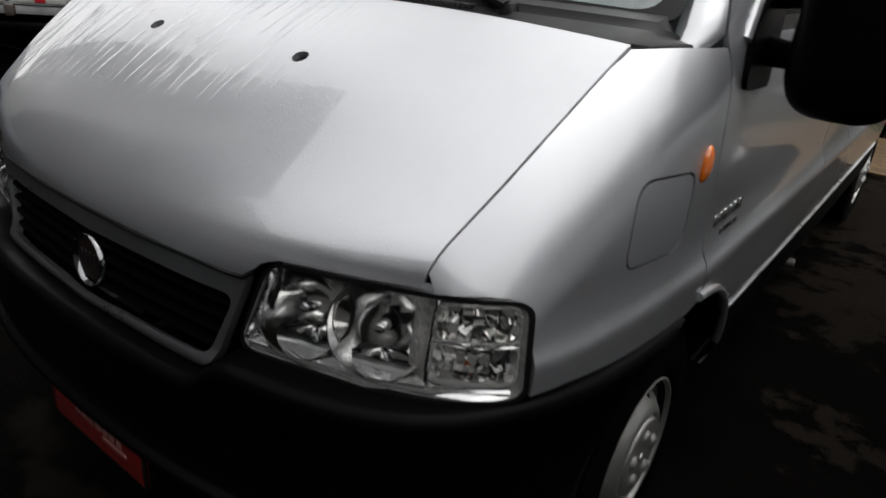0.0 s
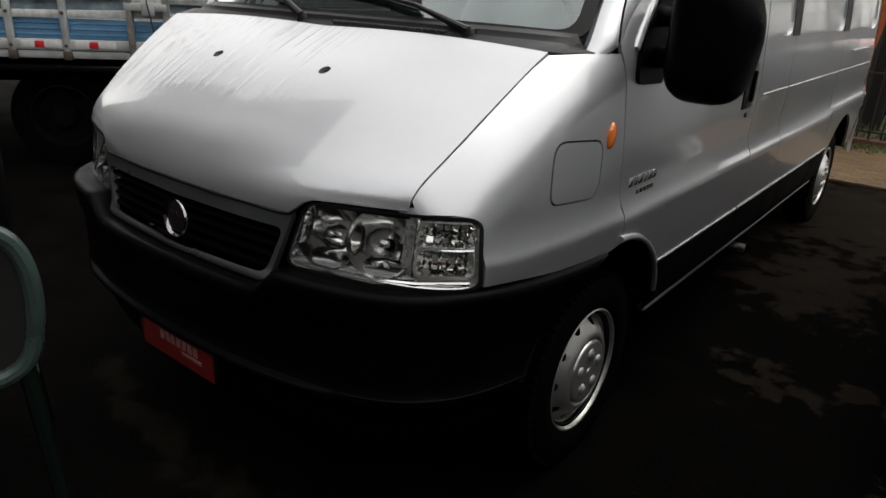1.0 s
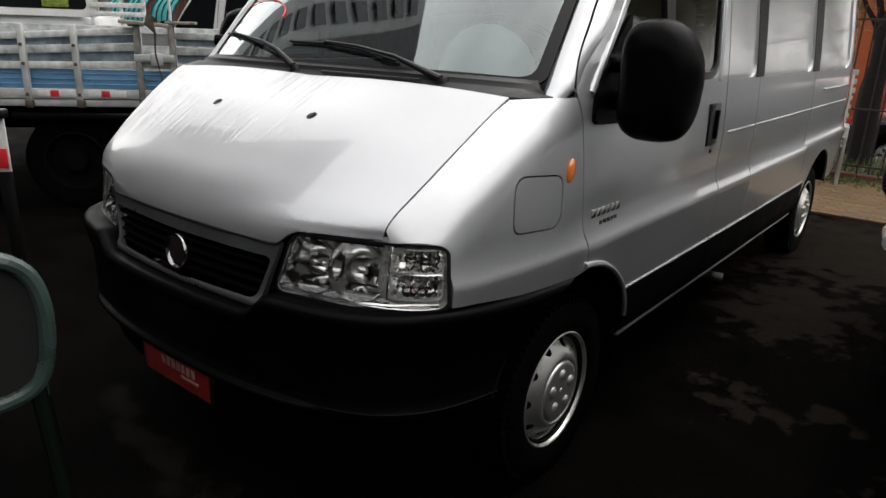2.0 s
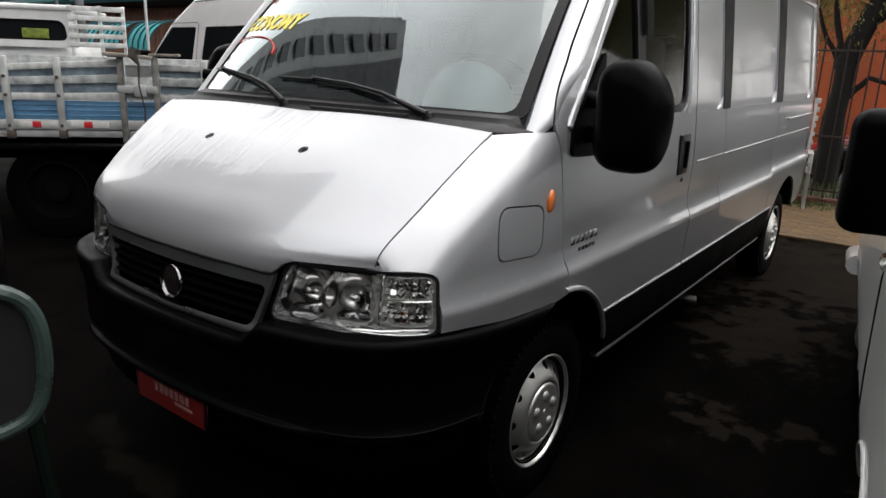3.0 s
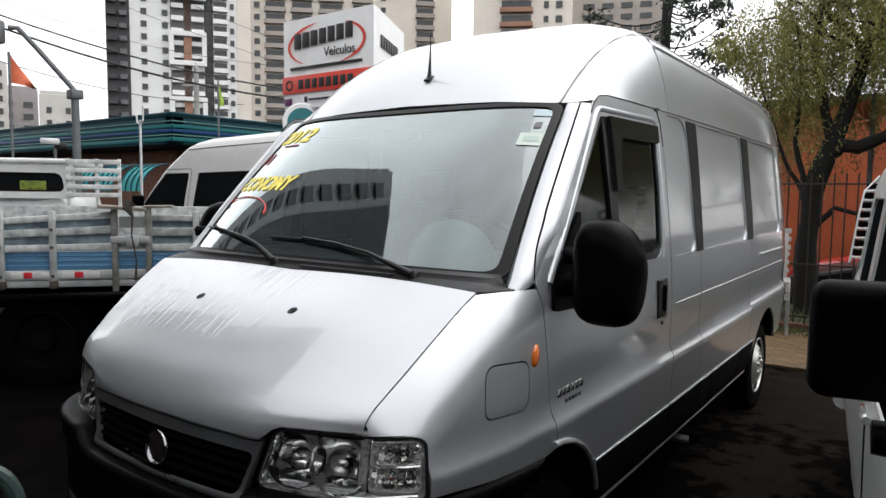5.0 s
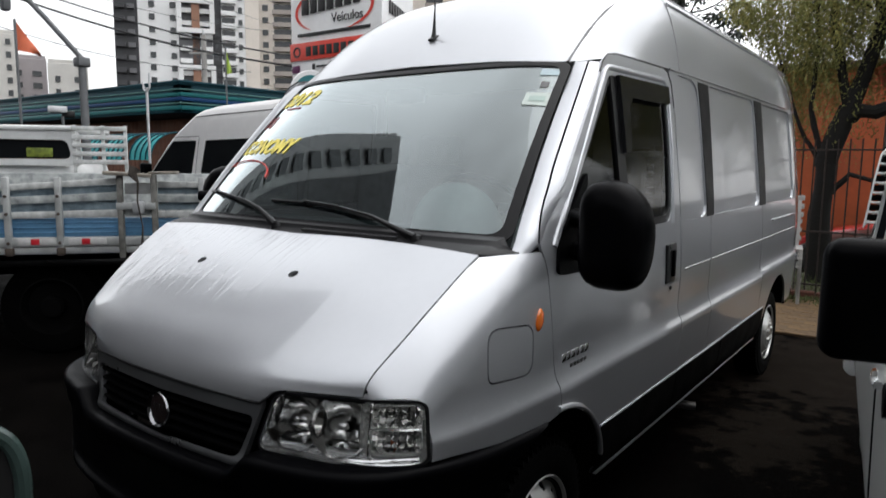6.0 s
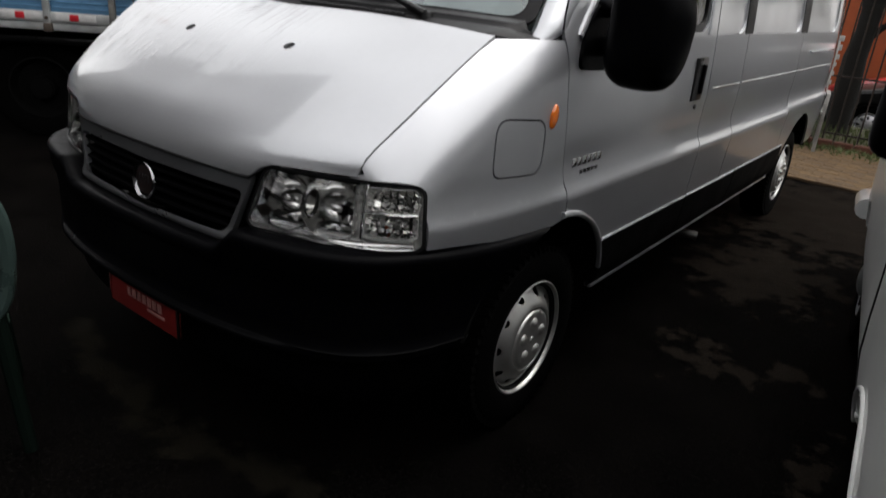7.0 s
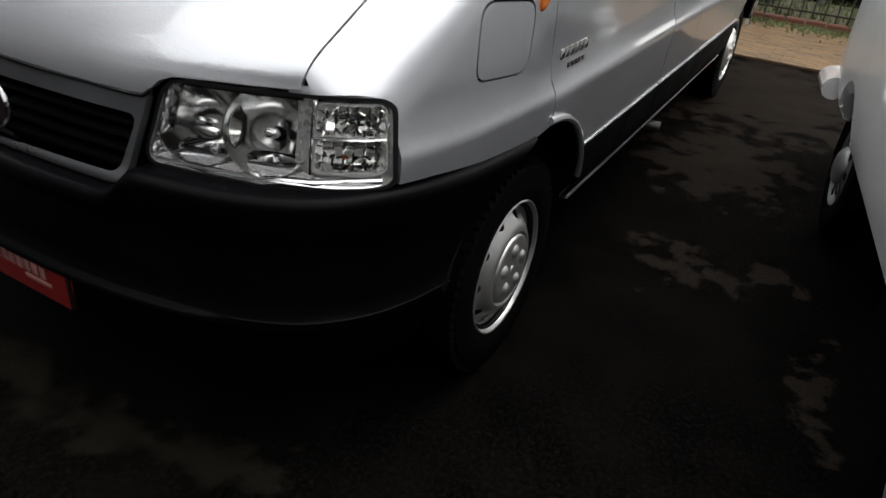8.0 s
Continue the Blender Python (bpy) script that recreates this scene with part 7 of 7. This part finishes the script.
# ---- cab interior of the silver van ----
dash_mat = mat("grey_dashboard", (0.055, 0.057, 0.06), 0.7, var=0.2, scale=10, bump=0.1, bump_scale=200)
part("dashboard", boxed((0, 1.02, 1.22), (1.66, 0.42, 0.26), 0.06, pose(0, 0, 0, 10), 3), dash_mat, van)
hood_bm = bmesh.new()
bmesh.ops.create_uvsphere(hood_bm, u_segments=28, v_segments=16, radius=1.0, matrix=Matrix.Translation((0.45, 1.10, 1.36)) @ Matrix.Diagonal((0.205, 0.13, 0.20, 1)))
part("instrument_hood", finish(hood_bm), mat("pale_grey_hood", (0.36, 0.38, 0.38), 0.6, var=0.1, scale=6), van)
part("cab_floor", boxed((0, 1.6, 0.55), (1.75, 1.5, 0.06), 0.01), shade_black, van)
sw = part("steering_wheel", add_revolve(bmesh.new(), [(0.185, 0.0), (0.20, 0.016), (0.215, 0.0), (0.20, -0.016), (0.185, 0.0)], pose(0.46, 1.30, 1.46, -38, 0, 0), 32), trim_black, van)
part("steering_column", tube([(0.46, 1.12, 1.28), (0.46, 1.30, 1.45)], [0.05, 0.07], 10), trim_black, sw)
part("steering_spoke", boxed((0.46, 1.30, 1.45), (0.36, 0.03, 0.05), 0.012, pose(0, 0, 0, -38)), trim_black, sw)
for sx in (0.45, -0.35, -0.72):
    seat = part("seat", boxed((sx, 1.72, 0.98), (0.48 if sx > 0 else 0.38, 0.46, 0.16), 0.05, seg=3), grey_cloth, van)
    part("seat_back", boxed((sx, 1.98, 1.32), (0.46 if sx > 0 else 0.36, 0.14, 0.60), 0.05, pose(0, 0, 0, -10), 3), grey_cloth, seat)
    part("headrest", boxed((sx, 2.05, 1.70), (0.26, 0.09, 0.17), 0.035, pose(0, 0, 0, -8), 3), grey_cloth, seat)
part("cab_bulkhead", boxed((0, 2.22, 1.3), (1.76, 0.03, 1.5), 0.01), mat("bulkhead_grey", (0.12, 0.12, 0.122), 0.7), van)
part("cab_headliner", boxed((0, 1.85, 2.045), (1.5, 0.75, 0.03), 0.01), mat("headliner", (0.35, 0.35, 0.34), 0.9), van)
for k in range(9):
    part("bulkhead_louvre", boxed((0.80, 2.13, 1.42 + 0.035 * k), (0.10, 0.10, 0.012), 0.003), trim_black, van)
part("inner_mirror", boxed((0.0, 1.33, 1.93), (0.22, 0.04, 0.07), 0.02, seg=3), trim_black, van)
part("headrest_pad", boxed((0.80, 2.03, 1.52), (0.12, 0.10, 0.34), 0.05, seg=3), mat("grey_pad", (0.14, 0.14, 0.145), 0.8), van)


# writing and stickers on the windscreen
def on_screen(bm, u, v, w, h, lift=0.003, slant=0.0):
    """Lays a flat mesh, w by h and centred, onto the windscreen round (u, v)."""
    for vert in bm.verts:
        a, b2 = vert.co.x, vert.co.y
        uu = u + a / 0.83
        vv = v + (b2 + slant * a) / 0.93
        p = Vector(pane(uu, vv))
        n = Vector((0, -0.71, 0.70))
        vert.co = p + n * (lift + vert.co.z)
    return bm


for words, u, v, size, narrow in (("2012", -0.800, 0.825, 0.14, 1.0), ("ECONOMY", -0.725, 0.450, 0.122, 0.72)):
    bm = text_mesh(words, size, 0.0, 0.006, 0.25)
    bmesh.ops.scale(bm, vec=(narrow, 1, 1), verts=bm.verts[:])
    bmesh.ops.triangulate(bm, faces=bm.faces[:])
    part("painted_writing", on_screen(bm, u, v, 1, 1), yellow_print, van, sharp=0)


def card(w, h):
    bm = bmesh.new()
    add_grid(bm, [[(-w / 2 + w * i / 4, -h / 2 + h * j / 4, 0) for i in range(5)] for j in range(5)])
    return bm


part("sticker", on_screen(card(0.10, 0.075), 0.895, 0.735, 1, 1), mat("sticker_pale", (0.50, 0.56, 0.52), 0.6), van)
part("sticker_print", on_screen(card(0.06, 0.03), 0.895, 0.735, 1, 1, 0.005), mat("sticker_green", (0.36, 0.45, 0.41), 0.6), van)
part("sticker", on_screen(card(0.08, 0.04), 0.905, 0.915, 1, 1), mat("sticker_blue", (0.42, 0.52, 0.56), 0.6), van)
part("sticker", on_screen(card(0.03, 0.035), 0.90, 0.83, 1, 1), mat("sticker_grey", (0.12, 0.12, 0.12), 0.6), van)
pts = []
for k in range(17):
    a = radians(180 * k / 16)
    pts.append(tuple(Vector(pane(-0.76 + 0.27 * math.cos(a), 0.25 + 0.11 * math.sin(a))) + Vector((0, -0.003, 0.003))))
part("painted_arc", tube(pts, 0.003, 6), red_print, van)
maroon_print = mat("maroon_paint", (0.22, 0.03, 0.04), 0.5, var=0.1)
for dx, dv, w, h in ((-0.035, 0.0, 0.026, 0.085), (0.025, 0.0, 0.026, 0.085), (0.11, 0.10, 0.13, 0.012)):
    bm = boxed((dx, 0, 0), (w, h, 0.0006))
    bmesh.ops.subdivide_edges(bm, edges=bm.edges[:], cuts=2, use_grid_fill=True)
    part("painted_mark", on_screen(bm, -0.90, 0.65 + dv, 1, 1), maroon_print, van)

# ---- paving pieces last ----
one = boxed((0, 0, 0), (0.196, 0.096, 0.03), 0.003, seg=1)
rng = random.Random(2)
first = None
rest = bmesh.new()
for j in range(20):
    for i in range(64):
        x = -5.9 + 0.2 * i + (0.1 if j % 2 else 0)
        y = 6.13 + 0.1 * j
        if x > 2.5:
            continue
        if -0.2 < x < 2.5:
            if first is None:
                first = part("brick", one, brick_mat, pavement)
                o = first
            else:
                o = new("brick", first.data)
                o.parent = pavement
            o.location = (x, y, 0.013 + rng.uniform(-0.002, 0.002))
            o.rotation_euler = (rng.uniform(-0.01, 0.01), rng.uniform(-0.01, 0.01), rng.uniform(-0.02, 0.02))
        else:
            add_box(rest, (x, y, 0.013 + rng.uniform(-0.002, 0.002)), (0.196, 0.096, 0.03))
tagged(part("brick_field", rest, brick_mat, pavement, sharp=0), kind="stuff")
kerb = thing("kerb", "low red brick kerb along the fence", "kerb", (0, 8.24, 0), kind="structure")
first = None
for i in range(52):
    if first is None:
        first = part("brick", boxed((0, 0, 0), (0.21, 0.09, 0.09), 0.014, seg=1), kerb_brick, kerb)
        o = first
    else:
        o = new("brick", first.data)
        o.parent = kerb
    o.location = (-5.5 + 0.22 * i, rng.uniform(-0.008, 0.008), 0.05 + rng.uniform(-0.006, 0.006))
    o.rotation_euler = (0, 0, rng.uniform(-0.05, 0.05))

# thin grass by the kerb and on the verge
verts, faces = [], []
rng = random.Random(9)
for k in range(9000):
    if rng.random() < 0.45:
        x, y, z, h = rng.uniform(-3, 4), 8.16 - abs(rng.gauss(0, 0.22)), 0.03, rng.uniform(0.02, 0.05)
    else:
        x, y, z, h = rng.uniform(-4, 5), rng.uniform(8.32, 10.0), 0.04, rng.uniform(0.05, 0.16)
    a = rng.uniform(0, 6.28)
    dx, dy = 0.008 * math.cos(a), 0.008 * math.sin(a)
    lx, ly = rng.gauss(0, 0.03), rng.gauss(0, 0.03)
    n = len(verts)
    verts += [(x - dx, y - dy, z), (x + dx, y + dy, z), (x + lx, y + ly, z + h)]
    faces.append((n, n + 1, n + 2))
me = bpy.data.meshes.new("grass")
me.from_pydata(verts, [], faces)
me.materials.append(grass_mat)
tagged(new("grass", me), "thin green grass along the kerb and fence", "grass", kind="stuff")
